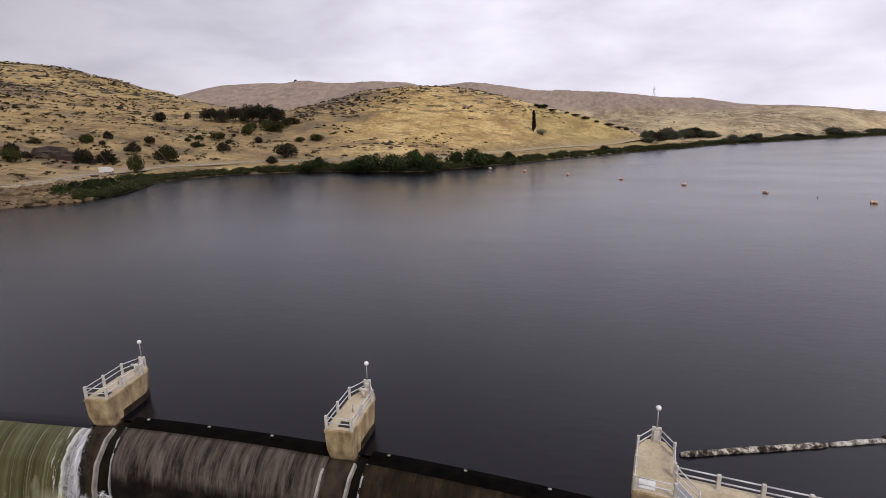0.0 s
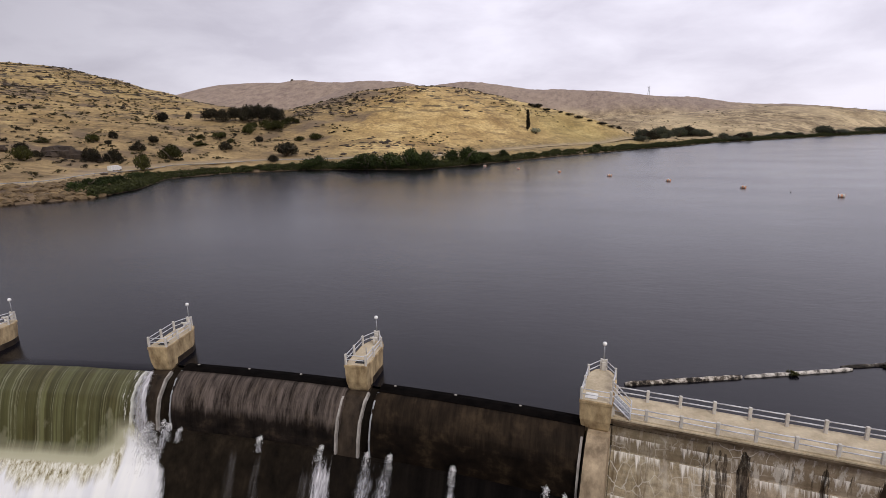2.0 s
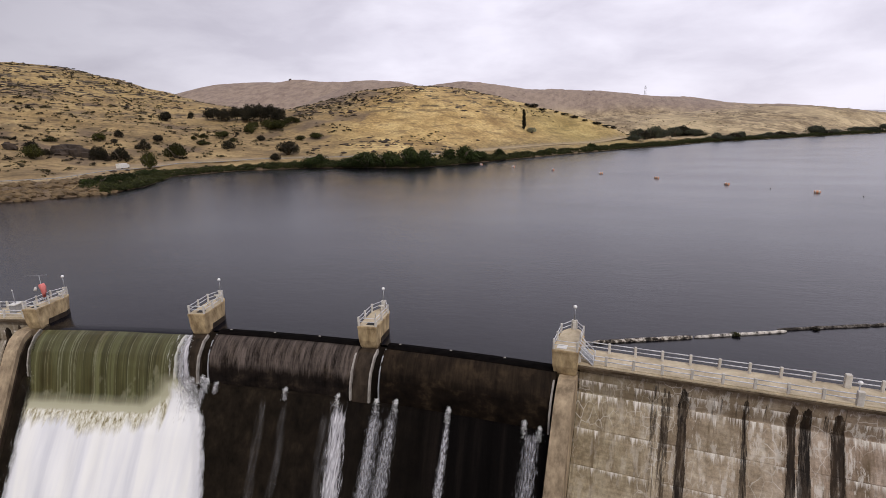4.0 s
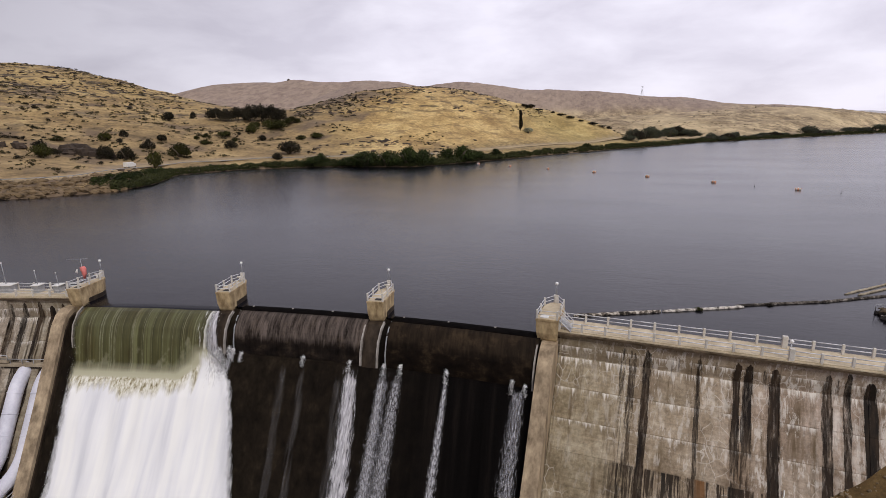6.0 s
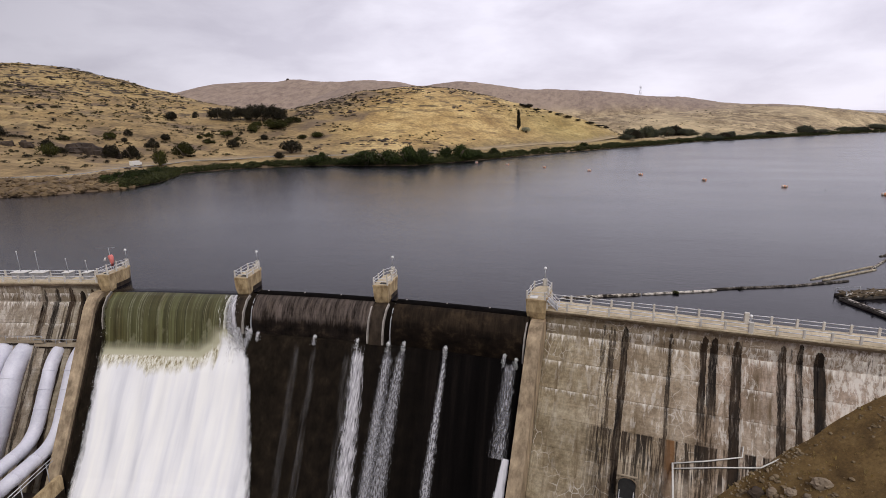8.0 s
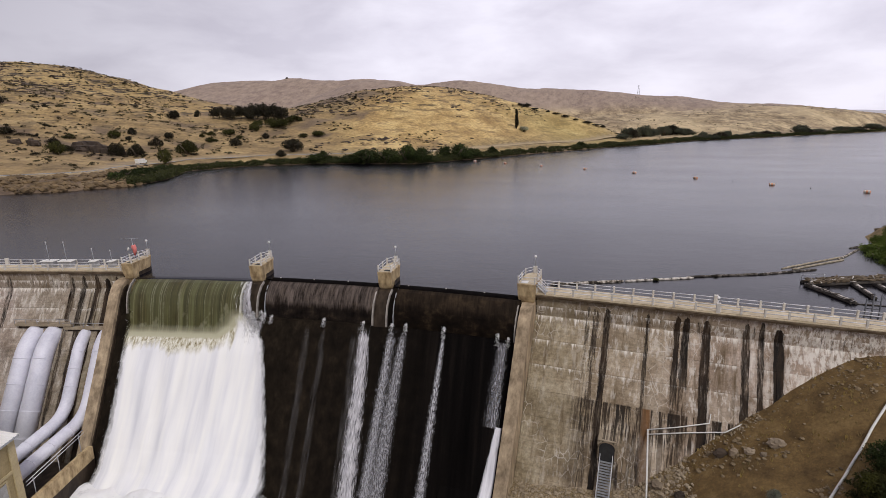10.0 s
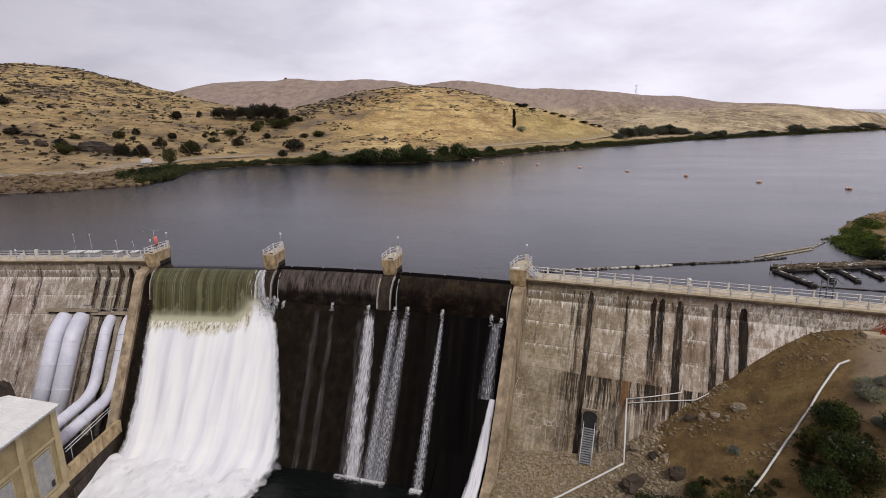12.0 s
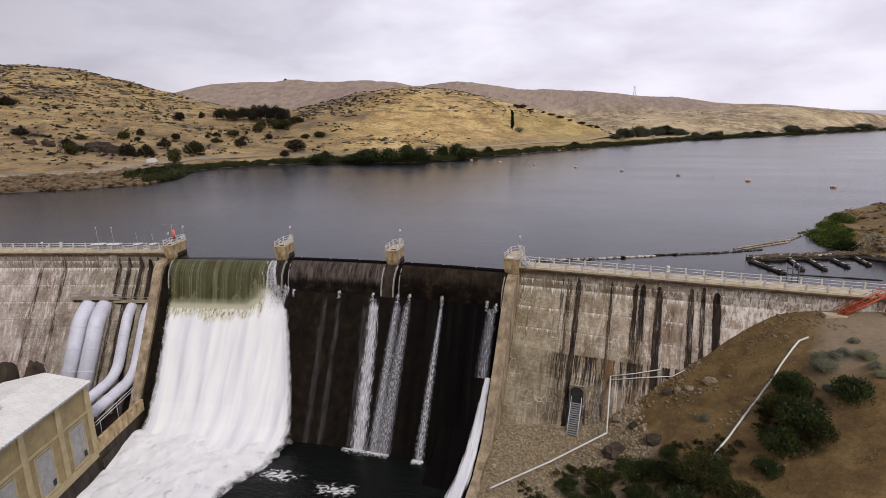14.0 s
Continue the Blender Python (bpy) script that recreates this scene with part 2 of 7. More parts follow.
    hang = calc(n, l, "MULTIPLY", ramp(n, l, calc(n, l, "MULTIPLY", calc(n, l, "SUBTRACT", -0.7, calc(n, l, "ADD", z, calc(n, l, "MULTIPLY", calc(n, l, "SUBTRACT", drips, 0.5), 4.0))), 0.4), [(0.0, 0.0), (0.05, 1.0), (0.5, 0.7), (0.9, 0.0)]), ramp(n, l, u, [(0.10, 0.0), (0.18, 1.0), (0.75, 1.0), (0.85, 0.3)]))
    dark = calc(n, l, "MAXIMUM", dark, calc(n, l, "MULTIPLY", drip, hang))
    # a lower tier of short black runs below one lift
    low = noise_node(n, l, 1.5, 6, 0.7, (1.0, 0.05, 1), sz)
    band = ramp(n, l, calc(n, l, "MULTIPLY", calc(n, l, "SUBTRACT", -11.35, z), 0.25), [(0.0, 0.0), (0.03, 1.0), (0.8, 0.95), (1.0, 0.55)])
    span = ramp(n, l, u, [(0.0, 0.0), (0.14, 0.0), (0.18, 0.95), (0.54, 1.0), (0.62, 0.2)])
    low = calc(n, l, "MULTIPLY", calc(n, l, "MULTIPLY", ramp(n, l, low, [(0.46, 0.0), (0.52, 1.0)]), band), span)
    dark = calc(n, l, "MAXIMUM", dark, calc(n, l, "MULTIPLY", low, tier))
    rust = calc(n, l, "MULTIPLY", ramp(n, l, u, [(0.0, 0.0), (0.332, 0.0), (0.338, 0.9), (0.352, 0.9), (0.358, 0.0)]), band)
    base = mix(n, l, calc(n, l, "MULTIPLY", rust, rusty), base, (0.17, 0.075, 0.022))
    col = mix(n, l, calc(n, l, "MULTIPLY", dark, calc(n, l, "SUBTRACT", 1.0, calc(n, l, "MULTIPLY", rust, rusty * 0.8))), base, seep)
    l.new(col, b.inputs["Base Color"])
    l.new(ramp(n, l, dark, [(0.0, 0.92), (1.0, 0.7)]), b.inputs["Roughness"])
    b.inputs["Specular IOR Level"].default_value = 0.2
    bump(n, l, b, grain, 0.6, 0.06)
    return m


def streaked(name, stops, scale, stretch, rough, shine, relief=0.3, drying=None):
    """Stained steel or wet concrete: colour runs down the face. drying: the stretch in x over which a brown slime thins out."""
    m, n, l, b = nodes_of(name)
    a = noise_node(n, l, scale, 7, 0.68, stretch)
    c = ramp(n, l, a, stops)
    f = noise_node(n, l, 5.0, 5, 0.7, (1, 1, 0.5))
    c = mix(n, l, 0.5, c, ramp(n, l, f, [(0.3, 0.3), (0.7, 0.7)]), "OVERLAY")
    if drying:
        sep = n.new("ShaderNodeSeparateXYZ")
        l.new(n.new("ShaderNodeNewGeometry").outputs["Position"], sep.inputs[0])
        u = calc(n, l, "DIVIDE", calc(n, l, "SUBTRACT", sep.outputs["X"], drying[0]), drying[1] - drying[0])
        u = calc(n, l, "ADD", u, calc(n, l, "MULTIPLY", calc(n, l, "SUBTRACT", noise_node(n, l, 0.5, 5, 0.6, (1, 0, 0.1)), 0.5), 0.7))
        slime = ramp(n, l, noise_node(n, l, 0.7, 7, 0.75, (1, 1, 0.45)), [(0.30, (0.0050, 0.0042, 0.0034)), (0.55, (0.0190, 0.0145, 0.0100)), (0.75, (0.040, 0.030, 0.020))])
        c = mix(n, l, ramp(n, l, u, [(0.0, 0.85), (0.75, 0.15), (1.0, 0.0)]), c, slime)
    l.new(c, b.inputs["Base Color"])
    b.inputs["Roughness"].default_value, b.inputs["Specular IOR Level"].default_value = rough, shine
    bump(n, l, b, f, relief, 0.02)
    return m


def gate_steel(name, runs, run_colour, low, foot=-2.6):
    """A wet steel drum: a black top edge, pale mineral runs below it, dark brown lower down."""
    m, n, l, b = nodes_of(name)
    sep = n.new("ShaderNodeSeparateXYZ")
    l.new(n.new("ShaderNodeNewGeometry").outputs["Position"], sep.inputs[0])
    z = sep.outputs["Z"]
    patch = noise_node(n, l, 0.45, 6, 0.65, (1, 0, 1.3))
    base = ramp(n, l, patch, low)
    fine = noise_node(n, l, 3.0, 6, 0.7, (1, 0, 0.35))
    base = mix(n, l, 0.6, base, ramp(n, l, fine, [(0.3, 0.25), (0.7, 0.72)]), "OVERLAY")
    line = calc(n, l, "ADD", calc(n, l, "MULTIPLY", noise_node(n, l, 1.9, 7, 0.72, (1, 0, 0.14)), 0.62), calc(n, l, "MULTIPLY", noise_node(n, l, 0.5, 4, 0.6, (1, 0, 0.5)), 0.38))
    ends = calc(n, l, "ADD", z, calc(n, l, "MULTIPLY", calc(n, l, "SUBTRACT", noise_node(n, l, 1.1, 5, 0.7, (1, 0, 0)), 0.5), 3.4))
    down = ramp(n, l, calc(n, l, "MULTIPLY", calc(n, l, "SUBTRACT", ends, foot), 0.6), [(0.0, 0.06), (0.55, 1.0)])
    start = ramp(n, l, calc(n, l, "ADD", calc(n, l, "MULTIPLY", z, -1.6), calc(n, l, "MULTIPLY", patch, 0.5)), [(0.22, 0.0), (0.50, 1.0)])
    amount = calc(n, l, "MULTIPLY", calc(n, l, "MULTIPLY", ramp(n, l, line, [(0.42, 0.03), (0.60, runs)]), down), start)
    l.new(mix(n, l, amount, base, run_colour), b.inputs["Base Color"])
    b.inputs["Roughness"].default_value, b.inputs["Specular IOR Level"].default_value = 0.5, 0.06
    bump(n, l, b, fine, 0.3, 0.02)
    return m


def spill_water(name):
    """One fall of water: a glassy green sheet that clouds, breaks up and turns white (UV: across and down, in metres; gap: metres from the pier)."""
    m, n, l, b = nodes_of(name)
    uv = n.new("ShaderNodeTexCoord").outputs["UV"]
    sep = n.new("ShaderNodeSeparateXYZ")
    l.new(uv, sep.inputs[0])
    gap = n.new("ShaderNodeAttribute")
    gap.attribute_name = "gap"
    gap = gap.outputs["Fac"]
    band = noise_node(n, l, 0.95, 4, 0.6, (1.0, 0.022, 1), uv)
    green = ramp(n, l, band, [(0.30, (0.038, 0.036, 0.015)), (0.46, (0.070, 0.069, 0.029)), (0.58, (0.108, 0.110, 0.050)), (0.74, (0.165, 0.168, 0.088))])
    fine = noise_node(n, l, 2.8, 5, 0.62, (1.0, 0.018, 1), uv)
    green = mix(n, l, 0.75, green, ramp(n, l, fine, [(0.30, 0.22), (0.70, 0.78)]), "OVERLAY")
    # a few pale threads where the lip is notched
    thread = noise_node(n, l, 0.62, 3, 0.5, (1.0, 0.006, 1), uv)
    thin = ramp(n, l, calc(n, l, "ABSOLUTE", calc(n, l, "SUBTRACT", thread, 0.5), 0.0), [(0.002, 0.5), (0.010, 0.0)])
    beads = ramp(n, l, noise_node(n, l, 2.2, 5, 0.7, (1.0, 0.35, 1), uv), [(0.36, 0.25), (0.56, 0.9)])
    green = mix(n, l, calc(n, l, "MULTIPLY", thin, beads), green, (0.36, 0.36, 0.25))
    broad = noise_node(n, l, 0.22, 4, 0.55, (1, 0.45, 1), uv)
    green = mix(n, l, 1.0, green, ramp(n, l, broad, [(0.36, (0.66, 0.58, 0.50)), (0.55, (1.0, 1.0, 1.0))]), "MULTIPLY")
    # the air-filled plume and torn lace along the pier
    lace = noise_node(n, l, 2.4, 6, 0.68, (1.0, 0.16, 1), uv)
    beside = ramp(n, l, calc(n, l, "MULTIPLY", gap, 0.2), [(0.0, 1.0), (0.10, 0.85), (0.46, 0.0)])
    torn_side = calc(n, l, "MULTIPLY", ramp(n, l, calc(n, l, "ADD", lace, calc(n, l, "MULTIPLY", calc(n, l, "SUBTRACT", beside, 0.5), 0.30)), [(0.52, 0.0), (0.60, 1.0)]), ramp(n, l, beside, [(0.05, 0.0), (0.3, 1.0)]))
    green = mix(n, l, torn_side, green, (0.60, 0.60, 0.56))
    rush = ramp(n, l, calc(n, l, "MULTIPLY", gap, 0.1), [(0.0, 1.0), (0.25, 0.82), (0.50, 0.42), (0.85, 0.0)])
    wave = calc(n, l, "MULTIPLY", calc(n, l, "SUBTRACT", noise_node(n, l, 0.7, 5, 0.6, (1, 0.5, 1), uv), 0.5), 0.45)
    v = calc(n, l, "ADD", calc(n, l, "ADD", sep.outputs["Y"], wave), calc(n, l, "MULTIPLY", rush, 3.6))
    puff = calc(n, l, "MULTIPLY", calc(n, l, "SUBTRACT", noise_node(n, l, 0.45, 4, 0.55, (1, 0.6, 1), uv), 0.56), 9.0)
    haze = calc(n, l, "MAXIMUM", ramp(n, l, calc(n, l, "MULTIPLY", calc(n, l, "SUBTRACT", v, 8.2), 0.55), [(0.0, 0.0), (0.45, 0.35), (0.75, 0.92), (1.0, 1.0)]), calc(n, l, "MULTIPLY", ramp(n, l, calc(n, l, "ADD", puff, calc(n, l, "MULTIPLY", calc(n, l, "SUBTRACT", v, 7.4), 0.6)), [(0.2, 0.0), (1.0, 0.22)]), 1.0))
    c = mix(n, l, haze, green, (0.47, 0.455, 0.325))
    spots = noise_node(n, l, 1.5, 6, 0.74, (1.3, 0.55, 1), uv)
    torn = ramp(n, l, calc(n, l, "MULTIPLY", calc(n, l, "SUBTRACT", v, 10.1), 1.2), [(0.0, 0.0), (0.35, 1.0)])
    speck = ramp(n, l, spots, [(0.42, (0.78, 0.77, 0.70)), (0.51, (0.56, 0.53, 0.41)), (0.57, (0.36, 0.32, 0.20)), (0.66, (0.10, 0.082, 0.038))])
    c = mix(n, l, torn, c, speck)
    tongue = calc(n, l, "MULTIPLY", calc(n, l, "SUBTRACT", noise_node(n, l, 0.50, 4, 0.6, (1, 0.06, 1), uv), 0.5), 8.0)
    foam = ramp(n, l, calc(n, l, "MULTIPLY", calc(n, l, "SUBTRACT", calc(n, l, "ADD", calc(n, l, "ADD", v, calc(n, l, "MULTIPLY", rush, 2.0)), calc(n, l, "ADD", tongue, calc(n, l, "MULTIPLY", spots, 1.6))), 12.2), 0.6), [(0.0, 0.0), (0.8, 1.0)])
    soft = ramp(n, l, noise_node(n, l, 0.42, 4, 0.5, (1, 0.09, 1), uv), [(0.30, (0.66, 0.67, 0.72)), (0.46, (0.81, 0.815, 0.84)), (0.60, (0.90, 0.90, 0.89))])
    l.new(mix(n, l, foam, c, soft), b.inputs["Base Color"])
    l.new(ramp(n, l, foam, [(0.0, 0.32), (1.0, 0.95)]), b.inputs["Roughness"])
    b.inputs["Specular IOR Level"].default_value = 0.3
    bump(n, l, b, calc(n, l, "MULTIPLY", fine, calc(n, l, "SUBTRACT", 1.0, foam)), 0.2, 0.08)
    h = noise_node(n, l, 1.1, 5, 0.7, (1.2, 0.4, 1), uv)
    edge = n.new("ShaderNodeAttribute")
    edge.attribute_name = "edge"
    l.new(ramp(n, l, calc(n, l, "ADD", h, edge.outputs["Fac"]), [(0.50, 0.0), (1.05, 1.0)]), b.inputs["Alpha"])
    return m


def lake_water(name, tint, ripple, size, rough, level, bend=1.33):
    m, n, l, b = nodes_of(name)
    b.inputs["Base Color"].default_value = (*tint, 1)
    b.inputs["Specular IOR Level"].default_value = level
    b.inputs["IOR"].default_value = bend
    b.inputs["Specular Tint"].default_value = (1.0, 0.975, 1.03, 1)
    big = noise_node(n, l, 0.012, 3, 0.5, (1, 2.2, 1))
    l.new(ramp(n, l, big, [(0.35, rough * 0.93), (0.65, rough * 1.1)]), b.inputs["Roughness"])
    a = noise_node(n, l, size, 4, 0.6, (1.0, 2.2, 1), None, (0, 0, 0.5))
    c = noise_node(n, l, size * 0.18, 3, 0.55, (1.0, 1.8, 1), None, (0, 0, -0.3))
    bump(n, l, b, calc(n, l, "ADD", a, calc(n, l, "MULTIPLY", c, 1.5)), ripple, 0.12)
    return m


def falling_water(name, stops, scale, stretch, rough=0.5, holes=None, relief=0.4, fray=0.28):
    """Water on the run: colour streaks along the fall (UV: across and down, in metres)."""
    m, n, l, b = nodes_of(name)
    uv = n.new("ShaderNodeTexCoord").outputs["UV"]
    a = noise_node(n, l, scale, 6, 0.62, stretch, uv)
    l.new(ramp(n, l, a, stops), b.inputs["Base Color"])
    b.inputs["Roughness"].default_value = rough
    bump(n, l, b, a, relief, 0.12)
    if holes:
        h = noise_node(n, l, holes[0], 4, 0.6, holes[1], uv)
        edge = n.new("ShaderNodeAttribute")
        edge.attribute_name = "edge"
        h = calc(n, l, "SUBTRACT", h, calc(n, l, "MULTIPLY", calc(n, l, "SUBTRACT", 1.0, edge.outputs["Fac"]), fray))
        l.new(ramp(n, l, h, [(holes[2], 0.0), (holes[3], 1.0)]), b.inputs["Alpha"])
    return m


def ground_material():
    m, n, l, b = nodes_of("dry_ground")
    big = noise_node(n, l, 0.012, 6, 0.6)
    mid = noise_node(n, l, 0.075, 6, 0.65)
    fine = noise_node(n, l, 0.9, 6, 0.72)
    tiny = noise_node(n, l, 0.33, 6, 0.75)
    straw = ramp(n, l, mid, [(0.30, (0.150, 0.100, 0.040)), (0.48, (0.285, 0.200, 0.080)), (0.66, (0.43, 0.310, 0.132))])
    straw = mix(n, l, ramp(n, l, big, [(0.42, 0.0), (0.60, 0.65)]), straw, (0.265, 0.192, 0.086))
    straw = mix(n, l, 0.85, straw, ramp(n, l, tiny, [(0.30, 0.22), (0.70, 0.78)]), "OVERLAY")
    straw = mix(n, l, 0.8, straw, ramp(n, l, fine, [(0.34, 0.2), (0.66, 0.8)]), "OVERLAY")
    scrub = calc(n, l, "MULTIPLY", ramp(n, l, noise_node(n, l, 0.16, 7, 0.72), [(0.51, 0.0), (0.59, 0.8)]), ramp(n, l, noise_node(n, l, 0.009, 4, 0.6), [(0.40, 0.25), (0.58, 1.0)]))
    straw = mix(n, l, scrub, straw, (0.112, 0.084, 0.036))
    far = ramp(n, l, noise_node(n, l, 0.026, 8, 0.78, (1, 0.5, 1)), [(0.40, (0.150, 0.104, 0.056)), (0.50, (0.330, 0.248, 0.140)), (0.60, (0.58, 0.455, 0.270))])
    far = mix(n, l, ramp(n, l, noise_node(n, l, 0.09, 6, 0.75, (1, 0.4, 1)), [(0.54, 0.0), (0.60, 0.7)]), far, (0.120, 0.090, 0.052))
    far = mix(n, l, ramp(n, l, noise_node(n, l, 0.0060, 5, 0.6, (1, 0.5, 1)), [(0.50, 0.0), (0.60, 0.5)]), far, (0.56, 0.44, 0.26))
    # the far heights: distance haze is mixed into their mauve colour
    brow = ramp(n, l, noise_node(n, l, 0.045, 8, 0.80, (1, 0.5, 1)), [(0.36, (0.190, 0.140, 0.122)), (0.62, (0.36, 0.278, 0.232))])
    gold = ramp(n, l, noise_node(n, l, 0.03, 6, 0.62, (1, 1, 3.0)), [(0.32, (0.27, 0.170, 0.064)), (0.50, (0.47, 0.325, 0.130)), (0.66, (0.62, 0.460, 0.205))])
    gold = mix(n, l, 0.7, gold, ramp(n, l, tiny, [(0.34, 0.22), (0.66, 0.76)]), "OVERLAY")
    gold = mix(n, l, calc(n, l, "MULTIPLY", ramp(n, l, noise_node(n, l, 0.05, 7, 0.7, (1, 1, 6.0)), [(0.52, 0.0), (0.60, 1.0)]), 0.7), gold, (0.175, 0.110, 0.05))
    green = mix(n, l, 0.5, (0.30, 0.26, 0.085), gold)
    sere = ramp(n, l, noise_node(n, l, 0.045, 7, 0.7, (1, 1, 4.0)), [(0.32, (0.125, 0.085, 0.040)), (0.50, (0.275, 0.190, 0.088)), (0.68, (0.43, 0.310, 0.145))])
    sere = mix(n, l, 0.75, sere, ramp(n, l, tiny, [(0.30, 0.24), (0.70, 0.74)]), "OVERLAY")
    dirt = ramp(n, l, noise_node(n, l, 0.35, 7, 0.7), [(0.3, (0.070, 0.041, 0.0130)), (0.5, (0.142, 0.088, 0.0300)), (0.72, (0.235, 0.156, 0.062))])
    dirt = mix(n, l, 0.55, dirt, ramp(n, l, noise_node(n, l, 3.5, 7, 0.8), [(0.30, 0.18), (0.70, 0.80)]), "OVERLAY")
    gravel = ramp(n, l, noise_node(n, l, 3.2, 6, 0.85), [(0.34, (0.065, 0.045, 0.022)), (0.5, (0.21, 0.158, 0.088)), (0.66, (0.44, 0.35, 0.222))])
    track = ramp(n, l, mid, [(0.3, (0.27, 0.215, 0.15)), (0.7, (0.40, 0.33, 0.245))])
    track = mix(n, l, 0.6, track, ramp(n, l, noise_node(n, l, 1.5, 6, 0.8), [(0.3, 0.25), (0.7, 0.75)]), "OVERLAY")
    rock = ramp(n, l, noise_node(n, l, 0.22, 6, 0.75, (1, 1, 2.5)), [(0.3, (0.055, 0.038, 0.028)), (0.55, (0.15, 0.105, 0.07)), (0.75, (0.27, 0.2, 0.13))])

    def mask(name):
        a = n.new("ShaderNodeAttribute")
        a.attribute_name = name
        return a.outputs["Fac"]
    c = mix(n, l, mask("sere"), straw, sere)
    c = mix(n, l, mask("gold"), c, gold)
    c = mix(n, l, mask("meadow"), c, green)
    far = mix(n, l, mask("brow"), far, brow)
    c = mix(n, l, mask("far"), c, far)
    crag = noise_node(n, l, 0.05, 7, 0.7, (1.0, 1.0, 7.0))
    crag = calc(n, l, "MULTIPLY", ramp(n, l, crag, [(0.53, 0.0), (0.58, 1.0)]), mask("crag"))
    c = mix(n, l, crag, c, (0.055, 0.040, 0.026))
    c = mix(n, l, mask("rock"), c, rock)
    c = mix(n, l, mask("dirt"), c, dirt)
    c = mix(n, l, mask("gravel"), c, gravel)
    c = mix(n, l, mask("track"), c, track)
    l.new(c, b.inputs["Base Color"])
    b.inputs["Roughness"].default_value = 0.95
    bump(n, l, b, fine, 0.6, 0.25)
    return m


def leaf_material(name, dark, light, rough=0.85):
    m, n, l, b = nodes_of(name)
    isl = n.new("ShaderNodeNewGeometry").outputs["Random Per Island"]
    c = ramp(n, l, isl, [(0.0, tuple(0.55 * a + 0.45 * q for a, q in zip(dark, light))), (1.0, tuple(0.3 * a + 0.7 * q for a, q in zip(dark, light)))])
    obj = n.new("ShaderNodeObjectInfo").outputs["Random"]
    c = mix(n, l, 1.0, c, ramp(n, l, obj, [(0.0, 0.7), (1.0, 1.15)]), "MULTIPLY")
    patch = noise_node(n, l, 0.45, 5, 0.65)
    c = mix(n, l, 1.0, c, ramp(n, l, patch, [(0.34, (0.48, 0.53, 0.55)), (0.50, (1.0, 1.0, 1.0)), (0.66, (1.45, 1.50, 0.95))]), "MULTIPLY")
    l.new(c, b.inputs["Base Color"])
    b.inputs["Roughness"].default_value, b.inputs["Specular IOR Level"].default_value = rough, 0.15
    return m


# ---- the lie of the land ----
SHORE = [(-95, -22), (-150, 10), (-207, 64), (-195, 78), (-172, 95), (-159, 117), (-163, 142), (-187, 190), (-173, 227), (-136, 250),
         (-66, 255), (-40, 297), (8, 383), (84, 508), (134, 578), (212, 706), (302, 793), (452, 963), (670, 1200), (1150, 1700), (2600, 2600)]
BANK = [(92, -14), (89, 4), (86.5, 16), (87, 32), (92, 48), (108, 66), (170, 110), (330, 190), (800, 420), (2600, 1000)]
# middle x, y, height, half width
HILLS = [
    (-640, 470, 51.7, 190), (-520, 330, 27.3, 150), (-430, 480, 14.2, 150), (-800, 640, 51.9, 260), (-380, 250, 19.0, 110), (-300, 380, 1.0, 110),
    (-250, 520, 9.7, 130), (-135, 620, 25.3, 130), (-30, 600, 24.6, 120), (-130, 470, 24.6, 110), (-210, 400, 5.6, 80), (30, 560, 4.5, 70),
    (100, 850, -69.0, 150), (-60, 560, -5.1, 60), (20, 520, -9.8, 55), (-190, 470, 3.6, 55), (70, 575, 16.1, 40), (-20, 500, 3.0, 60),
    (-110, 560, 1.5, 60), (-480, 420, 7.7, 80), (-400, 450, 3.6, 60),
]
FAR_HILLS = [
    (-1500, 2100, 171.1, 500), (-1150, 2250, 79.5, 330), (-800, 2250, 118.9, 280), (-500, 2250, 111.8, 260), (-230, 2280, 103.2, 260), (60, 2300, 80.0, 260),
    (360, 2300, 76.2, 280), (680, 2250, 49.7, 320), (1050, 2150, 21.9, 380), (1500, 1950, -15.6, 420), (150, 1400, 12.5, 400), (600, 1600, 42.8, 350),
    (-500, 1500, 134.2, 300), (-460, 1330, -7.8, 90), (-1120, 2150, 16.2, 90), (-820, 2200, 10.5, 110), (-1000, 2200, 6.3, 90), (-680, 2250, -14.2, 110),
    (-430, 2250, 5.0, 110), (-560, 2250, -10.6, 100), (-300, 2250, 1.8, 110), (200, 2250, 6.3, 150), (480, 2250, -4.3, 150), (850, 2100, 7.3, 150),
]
def lattice(ix, iy, seed):
    n = (ix * 374761393 + iy * 668265263 + seed * 974711) & 0x7fffffff
    n = ((n ^ (n >> 13)) * 1274126177) & 0x7fffffff
    return ((n ^ (n >> 16)) & 0xffff) / 65535.0
def vnoise(x, y, seed=0):
    ix, iy = np.floor(x).astype(np.int64), np.floor(y).astype(np.int64)
    fx, fy = x - ix, y - iy
    fx, fy = fx * fx * (3 - 2 * fx), fy * fy * (3 - 2 * fy)
    a, b = lattice(ix, iy, seed), lattice(ix + 1, iy, seed)
    c, d = lattice(ix, iy + 1, seed), lattice(ix + 1, iy + 1, seed)
    return (a + (b - a) * fx) * (1 - fy) + (c + (d - c) * fx) * fy - 0.5
def fbm(x, y, octaves=4, seed=0):
    out = 0
    for k in range(octaves):
        out = out + vnoise(x * 2 ** k + 17.3 * k, y * 2 ** k - 9.1 * k, seed + k) / 2 ** k
    return out
